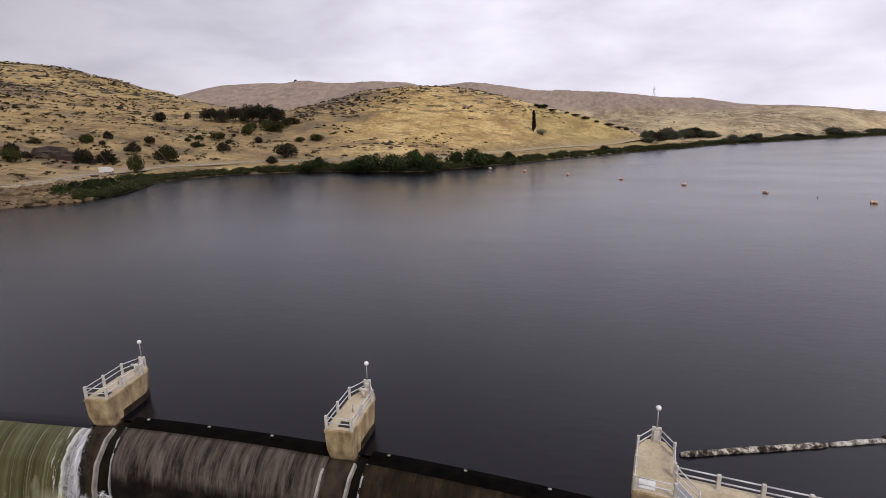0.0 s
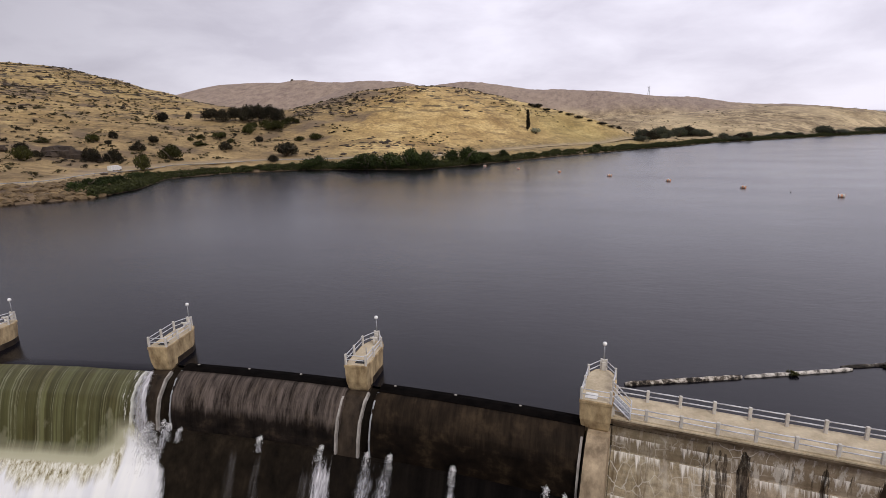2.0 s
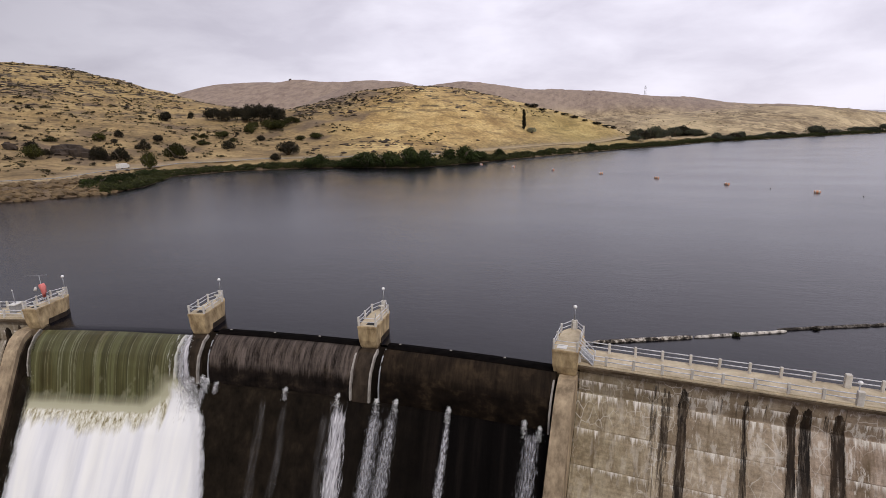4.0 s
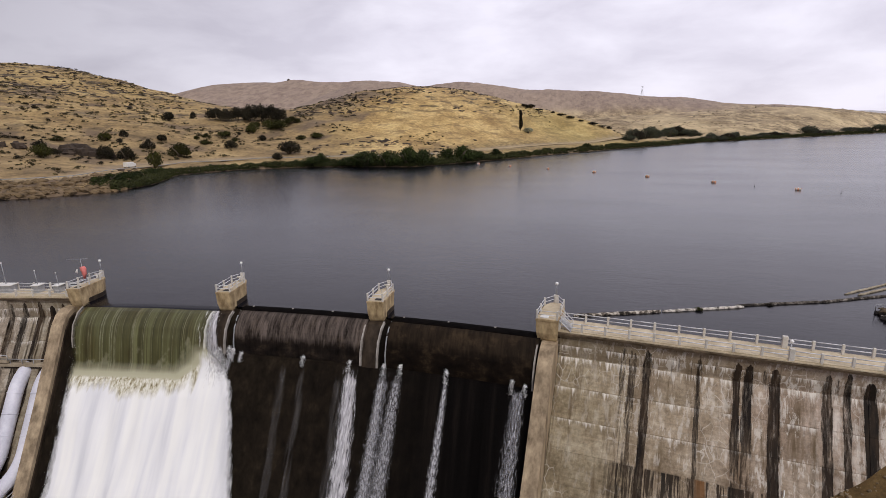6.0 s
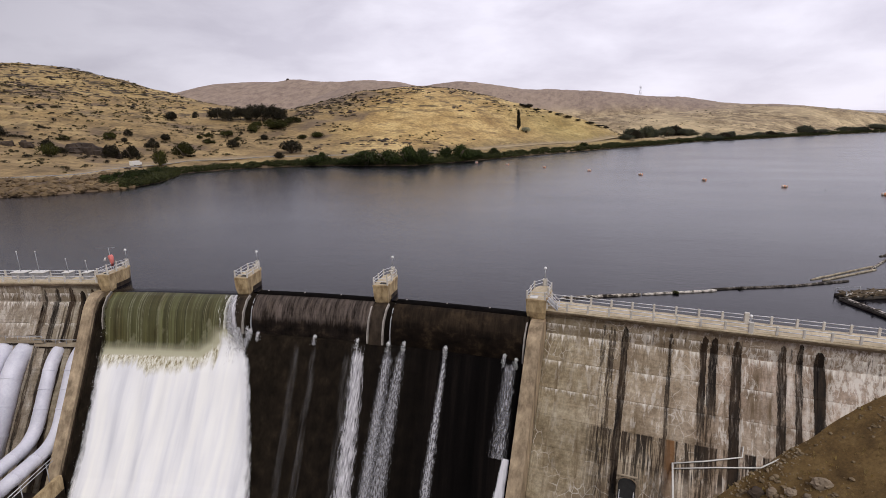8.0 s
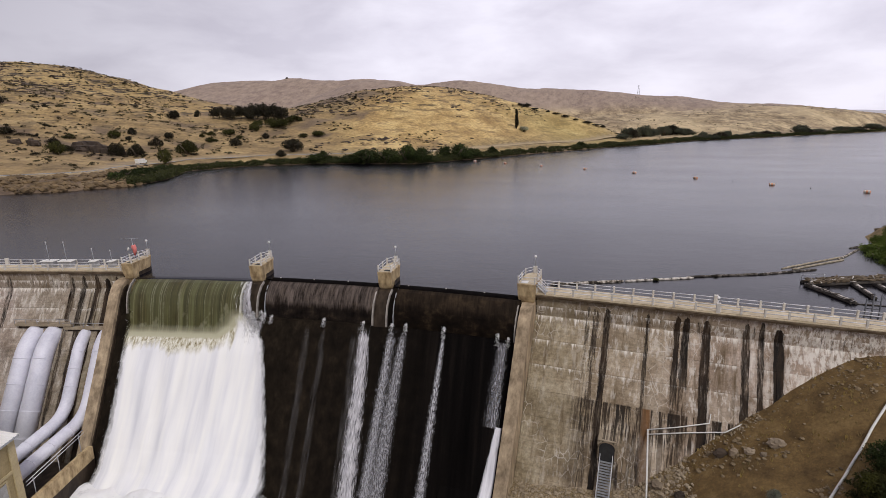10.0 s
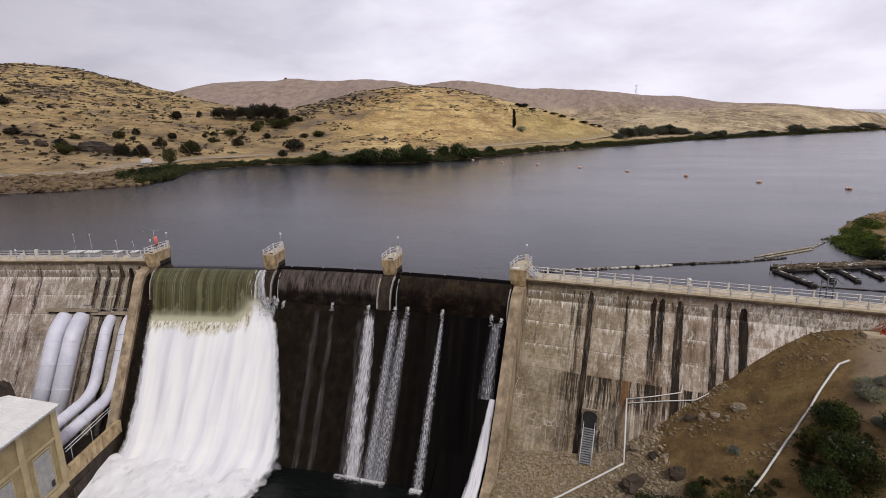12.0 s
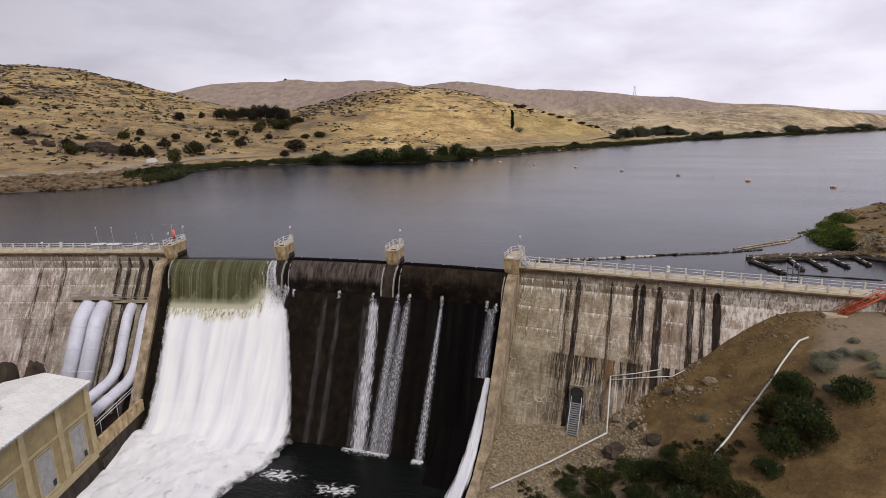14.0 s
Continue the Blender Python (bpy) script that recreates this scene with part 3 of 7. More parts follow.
def beyond(x, y, line, side):
    """Signed distance from a polyline, positive on its land side."""
    best, sign = np.full(np.shape(x), 1e9), np.zeros(np.shape(x))
    for (ax, ay), (bx, by) in zip(line, line[1:]):
        vx, vy = bx - ax, by - ay
        u = np.clip(((x - ax) * vx + (y - ay) * vy) / (vx * vx + vy * vy), 0, 1)
        dx, dy = x - ax - u * vx, y - ay - u * vy
        d = np.hypot(dx, dy)
        s = vx * dy - vy * dx
        near = d < best - 1e-6
        best, sign = np.where(near, d, best), np.where(near, np.sign(s), sign)
    return best * sign * side
def step(a, b, v):
    u = np.clip((v - a) / (b - a), 0, 1)
    return u * u * (3 - 2 * u)
def rise(d):
    """The lake shore: bank, road bench, then the open slope."""
    p = np.maximum(d, 0)
    up = 1.6 * step(0, 3, p) + 3.4 * step(3, 25, p) + 13 * (1 - np.exp(-np.maximum(p - 37, 0) / 90))
    return np.where(d > 0, up, np.maximum(d * 0.45, -14))
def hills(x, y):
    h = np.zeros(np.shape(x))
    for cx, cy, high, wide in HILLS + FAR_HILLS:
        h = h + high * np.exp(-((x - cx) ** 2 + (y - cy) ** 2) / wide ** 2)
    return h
def land(x, y):
    d = beyond(x, y, SHORE, 1)
    rough = step(38, 110, d)
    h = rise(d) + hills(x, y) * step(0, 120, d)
    h = h + rough * (fbm(x / 160, y / 160, 4, 3) * 9 + fbm(x / 26, y / 26, 4, 9) * 3.2) + step(0, 4, d) * fbm(x / 7, y / 7, 2, 5) * 0.5 * (1 - step(22, 25, d) * (1 - step(37, 40, d)))
    return np.where(d > 0, np.maximum(h, 0.8 * step(0, 6, d)), h)
R, XC, YC, S1 = 210.0, -11.5, 0.33, 35.0
def dam_inverse(x, y):
    """Distance along the dam's axis and downstream of it."""
    a, b = x - XC, y - (YC - R)
    th = np.arctan2(a, b)
    t0 = np.sign(th) * S1 / R
    bx, by = XC + R * np.sin(t0), YC - R + R * np.cos(t0)
    s1 = np.sign(th) * S1 + (x - bx) * np.cos(t0) - (y - by) * np.sin(t0)
    n1 = -(x - bx) * np.sin(t0) - (y - by) * np.cos(t0)
    arc = np.abs(th * R) <= S1
    return np.where(arc, th * R, s1), np.where(arc, R - np.hypot(a, b), n1)
def abutment(x, y):
    """Ground below the dam: the river bed, the gravel bench and the dirt slope on the far bank, the yard on the near one."""
    slope = -3.2 + 0.68 * (x - 62) + 0.17 * (y + 23) + fbm(x / 9, y / 9, 4, 21) * 1.1
    pad = -1.35 + 0.05 * (x - 66) + fbm(x / 12, y / 12, 3, 27) * 0.3 + 0.12 * np.minimum(y + 30, 0)
    k = 2.2
    slope = -k * np.logaddexp(-slope / k, -pad / k)
    bench = -20.6 + 0.55 * np.minimum(y + 21.5, 0) + 0.1 * (x - 36) + fbm(x / 5, y / 5, 3, 31) * 0.5
    k = 1.0
    right = k * np.logaddexp(slope / k, bench / k)
    right = right + step(78, 140, x) * 14
    left = -26.0 + 0.8 * np.maximum(-110 - x, 0) + fbm(x / 8, y / 8, 3, 41) * 0.8
    bed = -33.0
    edge = 17.0 + 0.12 * (y + 30)
    return np.where(x > 0, bed + (right - bed) * step(edge - 2.0, edge + 3.5, x), bed + (left - bed) * step(-52, -58, x))
def ground(x, y):
    s, n = dam_inverse(x, y)
    right = rise(np.minimum(beyond(x, y, BANK, -1), 25)) * 1.5 + step(8, 60, beyond(x, y, BANK, -1)) * 12 + fbm(x / 12, y / 12, 3, 51) * 1.0 * step(0, 6, beyond(x, y, BANK, -1))
    up = np.maximum(land(x, y), right)
    return up + (abutment(x, y) - up) * step(0.5, 3.5, n)


# ---- building helpers ----
def fast_mesh(name, v, f, uv=None, smooth=False):
    v, f = np.asarray(v, np.float32), np.asarray(f, np.int32)
    me = bpy.data.meshes.new(name)
    me.vertices.add(len(v))
    me.vertices.foreach_set("co", v.ravel())
    k = f.shape[1]
    me.loops.add(f.size)
    me.loops.foreach_set("vertex_index", f.ravel())
    me.polygons.add(len(f))
    me.polygons.foreach_set("loop_start", np.arange(0, f.size, k, dtype=np.int32))
    me.polygons.foreach_set("use_smooth", np.full(len(f), smooth))
    if uv is not None:
        layer = me.uv_layers.new(name="UVMap")
        layer.data.foreach_set("uv", np.asarray(uv, np.float32)[f.ravel()].ravel())
    me.update(calc_edges=True)
    me.validate()
    return me


def as_mesh(name, data):
    if isinstance(data, bmesh.types.BMesh):
        me = bpy.data.meshes.new(name)
        bmesh.ops.recalc_face_normals(data, faces=data.faces)
        data.to_mesh(me)
        data.free()
        return me
    return data


def part(name, data, material, parent, label=""):
    ob = new(name, as_mesh(name, data))
    if not ob.data.materials:
        ob.data.materials.append(material)
    ob.parent = parent
    return tagged(ob, label) if label else ob


def single(name, data, material, label, category, group="", kind=""):
    ob = new(name, as_mesh(name, data))
    if not ob.data.materials:
        ob.data.materials.append(material)
    return tagged(ob, label, category, group, kind)


def thing(name, m, label, category, group="", kind=""):
    ob = new(name)
    ob.matrix_world = m
    return tagged(ob, label, category, group, kind)


def dam(s, n):
    """World place of a point s along the dam's axis and n downstream of it."""
    c = max(-S1, min(S1, s))
    th = c / R
    return XC + (R - n) * math.sin(th) + (s - c) * math.cos(th), YC - R + (R - n) * math.cos(th) - (s - c) * math.sin(th)


def dam_pose(s, n, z=0.0):
    th = max(-S1, min(S1, s)) / R
    x, y = dam(s, n)
    return Matrix.Translation((x, y, z)) @ Matrix.Rotation(-th, 4, "Z")


def box_into(bm, x0, x1, y0, y1, z0, z1, bevel=0.0):
    m = Matrix.Translation(((x0 + x1) / 2, (y0 + y1) / 2, (z0 + z1) / 2)) @ Matrix.Diagonal((x1 - x0, y1 - y0, z1 - z0, 1))
    g = bmesh.ops.create_cube(bm, size=1.0, matrix=m)
    if bevel:
        es = list({e for v in g["verts"] for e in v.link_edges})
        bmesh.ops.bevel(bm, geom=es, offset=bevel, segments=1, affect="EDGES", profile=0.5)
    return bm


def box(x0, x1, y0, y1, z0, z1, bevel=0.0):
    return box_into(bmesh.new(), x0, x1, y0, y1, z0, z1, bevel)


def tube_into(bm, pts, r, seg=8):
    pts = [Vector(p) for p in pts]
    rings = []
    for i, p in enumerate(pts):
        a = pts[max(0, i - 1)]
        b = pts[min(len(pts) - 1, i + 1)]
        q = (b - a).to_track_quat("Z", "Y")
        rr = r[i] if isinstance(r, (list, tuple)) else r
        rings.append([bm.verts.new(p + q @ Vector((rr * math.cos(2 * math.pi * k / seg), rr * math.sin(2 * math.pi * k / seg), 0))) for k in range(seg)])
    for a, b in zip(rings, rings[1:]):
        for k in range(seg):
            f = bm.faces.new((a[k], a[(k + 1) % seg], b[(k + 1) % seg], b[k]))
            f.smooth = True
    bm.faces.new(rings[0][::-1])
    bm.faces.new(rings[-1])
    return bm


def tube(pts, r, seg=8):
    return tube_into(bmesh.new(), pts, r, seg)


def ball(c, r, sub=2):
    bm = bmesh.new()
    bmesh.ops.create_icosphere(bm, subdivisions=sub, radius=r, matrix=Matrix.Translation(c))
    for f in bm.faces:
        f.smooth = True
    return bm


def slab(outline, z0, z1, bevel=0.0):
    """An upright solid over a plan outline (counter-clockwise)."""
    bm = bmesh.new()
    lo = [bm.verts.new((x, y, z0)) for x, y in outline]
    hi = [bm.verts.new((x, y, z1)) for x, y in outline]
    bm.faces.new(lo[::-1])
    top = bm.faces.new(hi)
    for i in range(len(lo)):
        j = (i + 1) % len(lo)
        bm.faces.new((lo[i], lo[j], hi[j], hi[i]))
    if bevel:
        bmesh.ops.bevel(bm, geom=list(top.edges), offset=bevel, segments=1, affect="EDGES", profile=0.5)
    return bm


def prism(poly, ss, local=None):
    """A solid whose section (n, z) runs along the dam through the places ss. local: a pose to build it in."""
    v, f, k = [], [], len(poly)
    for s in ss:
        for n, z in poly:
            x, y = dam(s, n)
            v.append((x, y, z))
    for i in range(len(ss) - 1):
        for j in range(k):
            a, b = i * k + j, i * k + (j + 1) % k
            f.append((a, b, b + k, a + k))
    bm = bmesh.new()
    bv = [bm.verts.new(p) for p in v]
    for q in f:
        bm.faces.new([bv[i] for i in q])
    bm.faces.new(bv[:k])
    bm.faces.new(bv[-k:][::-1])
    if local is not None:
        bmesh.ops.transform(bm, matrix=local.inverted(), verts=bm.verts)
    return bm


def spread(a, b, count):
    return [a + (b - a) * i / count for i in range(count + 1)]


def flow(name, rows, ss_of, lump=0.0, seed=0, along=0.12, across=0.8, smooth=True, cols=60, taper=0.0, fade=3.0, tail=0.0, head=0.0, octaves=4):
    """A sheet of running water: rows (n, z) down the fall, its edges ss_of(row share) along the dam, lumped downstream."""
    v, uv, edges, gaps = [], [], [], []
    m = len(rows)
    length = 0.0
    for i, (n, z) in enumerate(rows):
        if i:
            length += math.hypot(n - rows[i - 1][0], z - rows[i - 1][1])
        a, b = ss_of(i / (m - 1))
        for j in range(cols + 1):
            u = j / cols
            s = a + (b - a) * u
            edge = min(1.0, min(u, 1 - u) * 8) if taper else 1.0
            size = lump(length) if callable(lump) else lump * (0.25 + 0.75 * i / (m - 1))
            edges.append(min(1.0, min(u, 1 - u) * fade) * (min(1.0, (1 - i / (m - 1)) * tail) if tail else 1.0) * (min(1.0, i / (m - 1) * head) if head else 1.0))
            d = size * float(fbm(np.array(s * across), np.array(length * along + seed * 3.7), octaves, seed) + 0.35) * edge
            x, y = dam(s, n + d)
            v.append((x, y, z + d * 0.5))
            uv.append((s, length))
            gaps.append(b - s)
    f = [(i * (cols + 1) + j, i * (cols + 1) + j + 1, (i + 1) * (cols + 1) + j + 1, (i + 1) * (cols + 1) + j) for i in range(m - 1) for j in range(cols)]
    me = fast_mesh(name, v, f, uv, smooth)
    me.attributes.new("edge", "FLOAT", "POINT").data.foreach_set("value", np.array(edges, np.float32))
    me.attributes.new("gap", "FLOAT", "POINT").data.foreach_set("value", np.array(gaps, np.float32))
    return me


def polyline(rows, count):
    """Evenly spaced points along a bent line."""
    d = [0.0]
    for a, b in zip(rows, rows[1:]):
        d.append(d[-1] + math.dist(a, b))
    out = []
    for t in spread(0, d[-1], count):
        i = min(len(d) - 2, max(k for k in range(len(d)) if d[k] <= t + 1e-9))
        u = (t - d[i]) / (d[i + 1] - d[i])
        out.append(tuple(p + (q - p) * u for p, q in zip(rows[i], rows[i + 1])))
    return out


def height(x, y):
    return float(ground(np.array(float(x)), np.array(float(y))))


def leaf_cloud(rng, centres, radii, count, size, flat=0.75):
    """Leaf clumps on the shells of lumpy balls: small bent quads, none alike."""
    c = np.array(centres)[rng.integers(0, len(centres), count)]
    which = rng.integers(0, len(centres), count)
    c, r = np.array(centres)[which], np.array(radii)[which]
    d = rng.normal(size=(count, 3))
    d /= np.linalg.norm(d, axis=1)[:, None]
    d[:, 2] *= flat
    p = c + d * (r * (0.55 + 0.5 * rng.random(count)))[:, None]
    a = rng.normal(size=(count, 3))
    a /= np.linalg.norm(a, axis=1)[:, None]
    b = np.cross(a, d + rng.normal(size=(count, 3)) * 0.6)
    b /= np.linalg.norm(b, axis=1)[:, None] + 1e-6
    sz = size * (0.5 + rng.random(count))[:, None]
    v = np.stack([p - a * sz, p - b * sz * 0.7 + d * sz * 0.15, p + a * sz, p + b * sz * 0.7 + d * sz * 0.15], 1).reshape(-1, 3)
    return v, np.arange(count * 4).reshape(-1, 4)


def scatter(name, seed, place, count, base_mesh_sets, material, contour=False):
    """Many small things joined into one mesh of kind stuff. place(rng) gives x, y and size. contour: each lies along the slope."""
    rng = np.random.default_rng(seed)
    vs, fs, off, made = [], [], 0, 0
    xs, ys, sz = place(rng, count)
    zs = ground(xs, ys)
    lie = np.arctan2(ground(xs + 4, ys) - ground(xs - 4, ys), -(ground(xs, ys + 4) - ground(xs, ys - 4))) if contour else None
    for i, (x, y, z, k) in enumerate(zip(xs, ys, zs, sz)):
        v, f = base_mesh_sets[int(rng.integers(len(base_mesh_sets)))]
        t = lie[i] + rng.normal() * 0.25 if contour else rng.random() * 6.283
        c, q = math.cos(t), math.sin(t)
        w = v * k
        w = np.stack([w[:, 0] * c - w[:, 1] * q + x, w[:, 0] * q + w[:, 1] * c + y, w[:, 2] + z], 1)
        vs.append(w)
        fs.append(f + off)
        off += len(v)
    return fast_mesh(name, np.concatenate(vs), np.concatenate(fs))


def rock_shape(rng, flat=0.6, sub=2, blocky=0.62):
    bm = bmesh.new()
    bmesh.ops.create_icosphere(bm, subdivisions=sub, radius=1.0)
    o = Vector(rng.random(3) * 50)
    for v in bm.verts:
        q = noise.noise(v.co * 0.9 + o) * 0.45 + noise.noise(v.co * 2.3 + o) * 0.2
        v.co *= 1 + q
        v.co = Vector([round(t * 2.3) / 2.3 * blocky + t * (1 - blocky) for t in v.co])
        v.co.z *= flat
    return bm


# ---- the materials of the place ----
M_CONC = surface("weathered_concrete", (0.20, 0.158, 0.105), (0.40, 0.335, 0.245), 0.88, 0.5, 5.0, 0.4, 0.03)
# stained brown, darkened further to hold the shade on the deck's edge beam
M_BEAM = surface("shaded_stained_edge_beam", (0.105, 0.075, 0.045), (0.30, 0.235, 0.16), 0.9, 0.7, 4.0, 0.45, 0.03)
M_PIER = surface("tan_pier_concrete", (0.155, 0.100, 0.045), (0.56, 0.43, 0.245), 0.88, 1.1, 4.0, 0.45, 0.03, 0, (1, 1, 0.45))
M_PALE = surface("pale_deck_concrete", (0.37, 0.305, 0.205), (0.60, 0.51, 0.37), 0.85, 0.6, 5.0, 0.25, 0.02)
M_POST = surface("whitewashed_concrete", (0.46, 0.43, 0.39), (0.64, 0.61, 0.56), 0.8, 1.0, 7.0, 0.2, 0.01)
M_RAIL = surface("pale_painted_pipe", (0.50, 0.50, 0.53), (0.66, 0.66, 0.69), 0.45, 1.5, 9.0, 0.1, 0.003)
M_WALLTOP = surface("training_wall_concrete", (0.125, 0.090, 0.055), (0.48, 0.375, 0.25), 0.88, 0.8, 4.0, 0.4, 0.03, 0, (1, 1, 0.3))
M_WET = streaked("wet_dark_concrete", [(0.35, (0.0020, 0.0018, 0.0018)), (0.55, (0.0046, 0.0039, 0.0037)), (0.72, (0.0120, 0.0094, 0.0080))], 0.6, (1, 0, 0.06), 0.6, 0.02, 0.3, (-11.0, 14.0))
M_WETSIDE = surface("wet_brown_pier_shaft", (0.012, 0.009, 0.007), (0.060, 0.044, 0.031), 0.5, 0.9, 5.0, 0.4, 0.03, 0, (1, 1, 0.25), 0, 0.12)
M_GATE_B = gate_steel("brown_black_gate_steel", 0.16, (0.140, 0.098, 0.060), [(0.36, (0.0030, 0.0023, 0.0019)), (0.53, (0.0100, 0.0068, 0.0046)), (0.66, (0.034, 0.0235, 0.0140))], -2.6)
M_GATE_A = gate_steel("limed_black_gate_steel", 0.52, (0.27, 0.218, 0.19), [(0.38, (0.0026, 0.0020, 0.0018)), (0.54, (0.0120, 0.0088, 0.0068)), (0.68, (0.040, 0.029, 0.020))], -3.4)
M_LIP = surface("black_rubber_lip", (0.0016, 0.0013, 0.0012), (0.0060, 0.0048, 0.0042), 0.7, 0.8, 5.0, 0.2, 0.01, 0, (1, 1, 1), 0, 0.02)
M_RIB = surface("limed_guide_strip", (0.20, 0.18, 0.16), (0.42, 0.39, 0.36), 0.7, 1.2, 6.0, 0.4, 0.02)
M_GLOBE = surface("white_globe", (0.80, 0.80, 0.80), (0.88, 0.88, 0.88), 0.35, 2.0, 9.0, 0.02, 0.001)
M_STEEL = surface("grey_steel", (0.28, 0.29, 0.31), (0.42, 0.43, 0.45), 0.5, 1.5, 9.0, 0.15, 0.004, 0.4)
M_PEN = surface("pale_penstock_paint", (0.55, 0.555, 0.645), (0.73, 0.73, 0.82), 0.5, 0.35, 3.0, 0.15, 0.01)
M_ROOF = surface("white_ribbed_roof", (0.70, 0.685, 0.66), (0.82, 0.805, 0.78), 0.5, 0.5, 6.0, 0.1, 0.005)
# grey puts the ribs' shade, with some dirt, into the groove colour
M_SEAM = surface("shaded_dusty_seam", (0.30, 0.285, 0.26), (0.40, 0.38, 0.35), 0.6, 0.5, 6.0, 0.1, 0.005)
M_STUCCO = surface("yellow_tan_stucco", (0.225, 0.170, 0.080), (0.35, 0.275, 0.142), 0.85, 0.5, 5.0, 0.25, 0.01)
M_TRIM = surface("cream_stucco_trim", (0.33, 0.265, 0.145), (0.44, 0.36, 0.21), 0.85, 0.7, 6.0, 0.2, 0.01)
M_PANE = surface("dusty_window_glass", (0.24, 0.235, 0.225), (0.36, 0.35, 0.335), 0.5, 0.9, 4.0, 0.05, 0.002)
M_DARK = surface("dark_opening", (0.012, 0.012, 0.013), (0.03, 0.03, 0.03), 0.8, 1.0, 6.0, 0.1, 0.01)
M_LOG = streaked("mottled_log_bark", [(0.42, (0.018, 0.015, 0.012)), (0.50, (0.15, 0.125, 0.10)), (0.57, (0.56, 0.51, 0.45))], 1.9, (1, 1, 1), 0.9, 0.2)
M_LOGPALE = streaked("silver_bare_log", [(0.38, (0.03, 0.026, 0.022)), (0.46, (0.25, 0.225, 0.20)), (0.54, (0.62, 0.58, 0.53))], 1.7, (1, 1, 1), 0.85, 0.2)
M_LOGDARK = surface("waterlogged_timber", (0.022, 0.018, 0.015), (0.075, 0.062, 0.05), 0.75, 1.1, 6.0, 0.5, 0.04)
M_LOGWORN = streaked("dark_worn_log", [(0.40, (0.014, 0.012, 0.010)), (0.52, (0.075, 0.064, 0.054)), (0.64, (0.34, 0.31, 0.28))], 1.6, (1, 1, 1), 0.85, 0.2)
M_IRON = surface("dark_blue_grey_iron", (0.050, 0.054, 0.066), (0.110, 0.115, 0.132), 0.6, 1.2, 8.0, 0.2, 0.005)
M_TIMBER = surface("weathered_yellow_timber", (0.15, 0.12, 0.08), (0.46, 0.40, 0.30), 0.85, 1.5, 8.0, 0.4, 0.03)
M_DEBRIS = surface("drift_debris", (0.055, 0.038, 0.022), (0.20, 0.15, 0.095), 0.95, 1.5, 7.0, 0.8, 0.08, 0, (1, 1, 1), 0.3)
M_ORANGE = surface("red_orange_paint", (0.34, 0.055, 0.018), (0.50, 0.10, 0.032), 0.55, 1.0, 6.0, 0.15, 0.006)
M_BUOY = surface("sun_bleached_orange_plastic", (0.60, 0.22, 0.10), (0.80, 0.40, 0.24), 0.5, 2.0, 9.0, 0.05, 0.003)
M_WHITE = surface("white_plastic_pipe", (0.62, 0.61, 0.58), (0.78, 0.77, 0.74), 0.5, 1.2, 8.0, 0.05, 0.003)
M_SOCK = surface("faded_red_fabric", (0.55, 0.12, 0.11), (0.72, 0.24, 0.22), 0.9, 1.5, 9.0, 0.3, 0.01)
M_ASPHALT = surface("dusty_tan_road", (0.30, 0.225, 0.125), (0.42, 0.325, 0.195), 0.9, 0.12, 2.0, 0.2, 0.01)
M_ROCK = surface("brown_basalt", (0.022, 0.015, 0.011), (0.085, 0.060, 0.042), 0.9, 0.25, 1.6, 0.8, 0.15, 0, (1, 1, 1), 0.3)
M_TANROCK = surface("tan_rock", (0.19, 0.145, 0.10), (0.36, 0.29, 0.21), 0.9, 0.6, 3.0, 0.6, 0.06, 0, (1, 1, 1), 0.3)
M_POINT = surface("brown_point_rock", (0.052, 0.034, 0.017), (0.205, 0.140, 0.070), 0.92, 0.4, 3.0, 0.6, 0.06)
M_SLOPESTONE = surface("ochre_broken_stone", (0.085, 0.058, 0.028), (0.27, 0.205, 0.125), 0.92, 1.3, 6.0, 0.5, 0.03)
M_STONE = surface("pale_broken_stone", (0.13, 0.098, 0.060), (0.40, 0.328, 0.23), 0.9, 1.3, 6.0, 0.5, 0.03)
M_BARK = surface("grey_brown_bark", (0.06, 0.045, 0.03), (0.14, 0.11, 0.08), 0.9, 2.0, 9.0, 0.6, 0.02)
M_LEAF = leaf_material("olive_leaves", (0.013, 0.0135, 0.004), (0.062, 0.061, 0.018))
M_LEAF_B = leaf_material("deep_green_leaves", (0.009, 0.0135, 0.0045), (0.048, 0.064, 0.020))
M_LEAF_D = leaf_material("dark_juniper_leaves", (0.011, 0.0098, 0.0075), (0.040, 0.034, 0.022))
M_LEAF_T = leaf_material("dull_green_thicket_leaves", (0.014, 0.017, 0.006), (0.070, 0.074, 0.030))
M_LEAF_F = leaf_material("grey_green_poplar_leaves", (0.040, 0.045, 0.034), (0.104, 0.108, 0.080))
M_LEAF_G = leaf_material("green_willow_leaves", (0.034, 0.060, 0.010), (0.135, 0.175, 0.038))
M_LEAF_S = leaf_material("grey_sage_leaves", (0.150, 0.152, 0.108), (0.34, 0.335, 0.255))
M_BRUSH = leaf_material("dry_sagebrush", (0.05, 0.043, 0.024), (0.14, 0.115, 0.065))
M_GRASS = leaf_material("straw_grass", (0.20, 0.14, 0.055), (0.44, 0.33, 0.15))
M_LAKE = lake_water("lake_water", (0.0026, 0.0026, 0.0050), 0.17, 0.55, 0.20, 0.95, 1.225)
M_TAIL = lake_water("dark_tailwater", (0.0058, 0.0070, 0.0064), 0.9, 0.8, 0.15, 0.42, 1.25)
M_SPILL = spill_water("spilling_water")
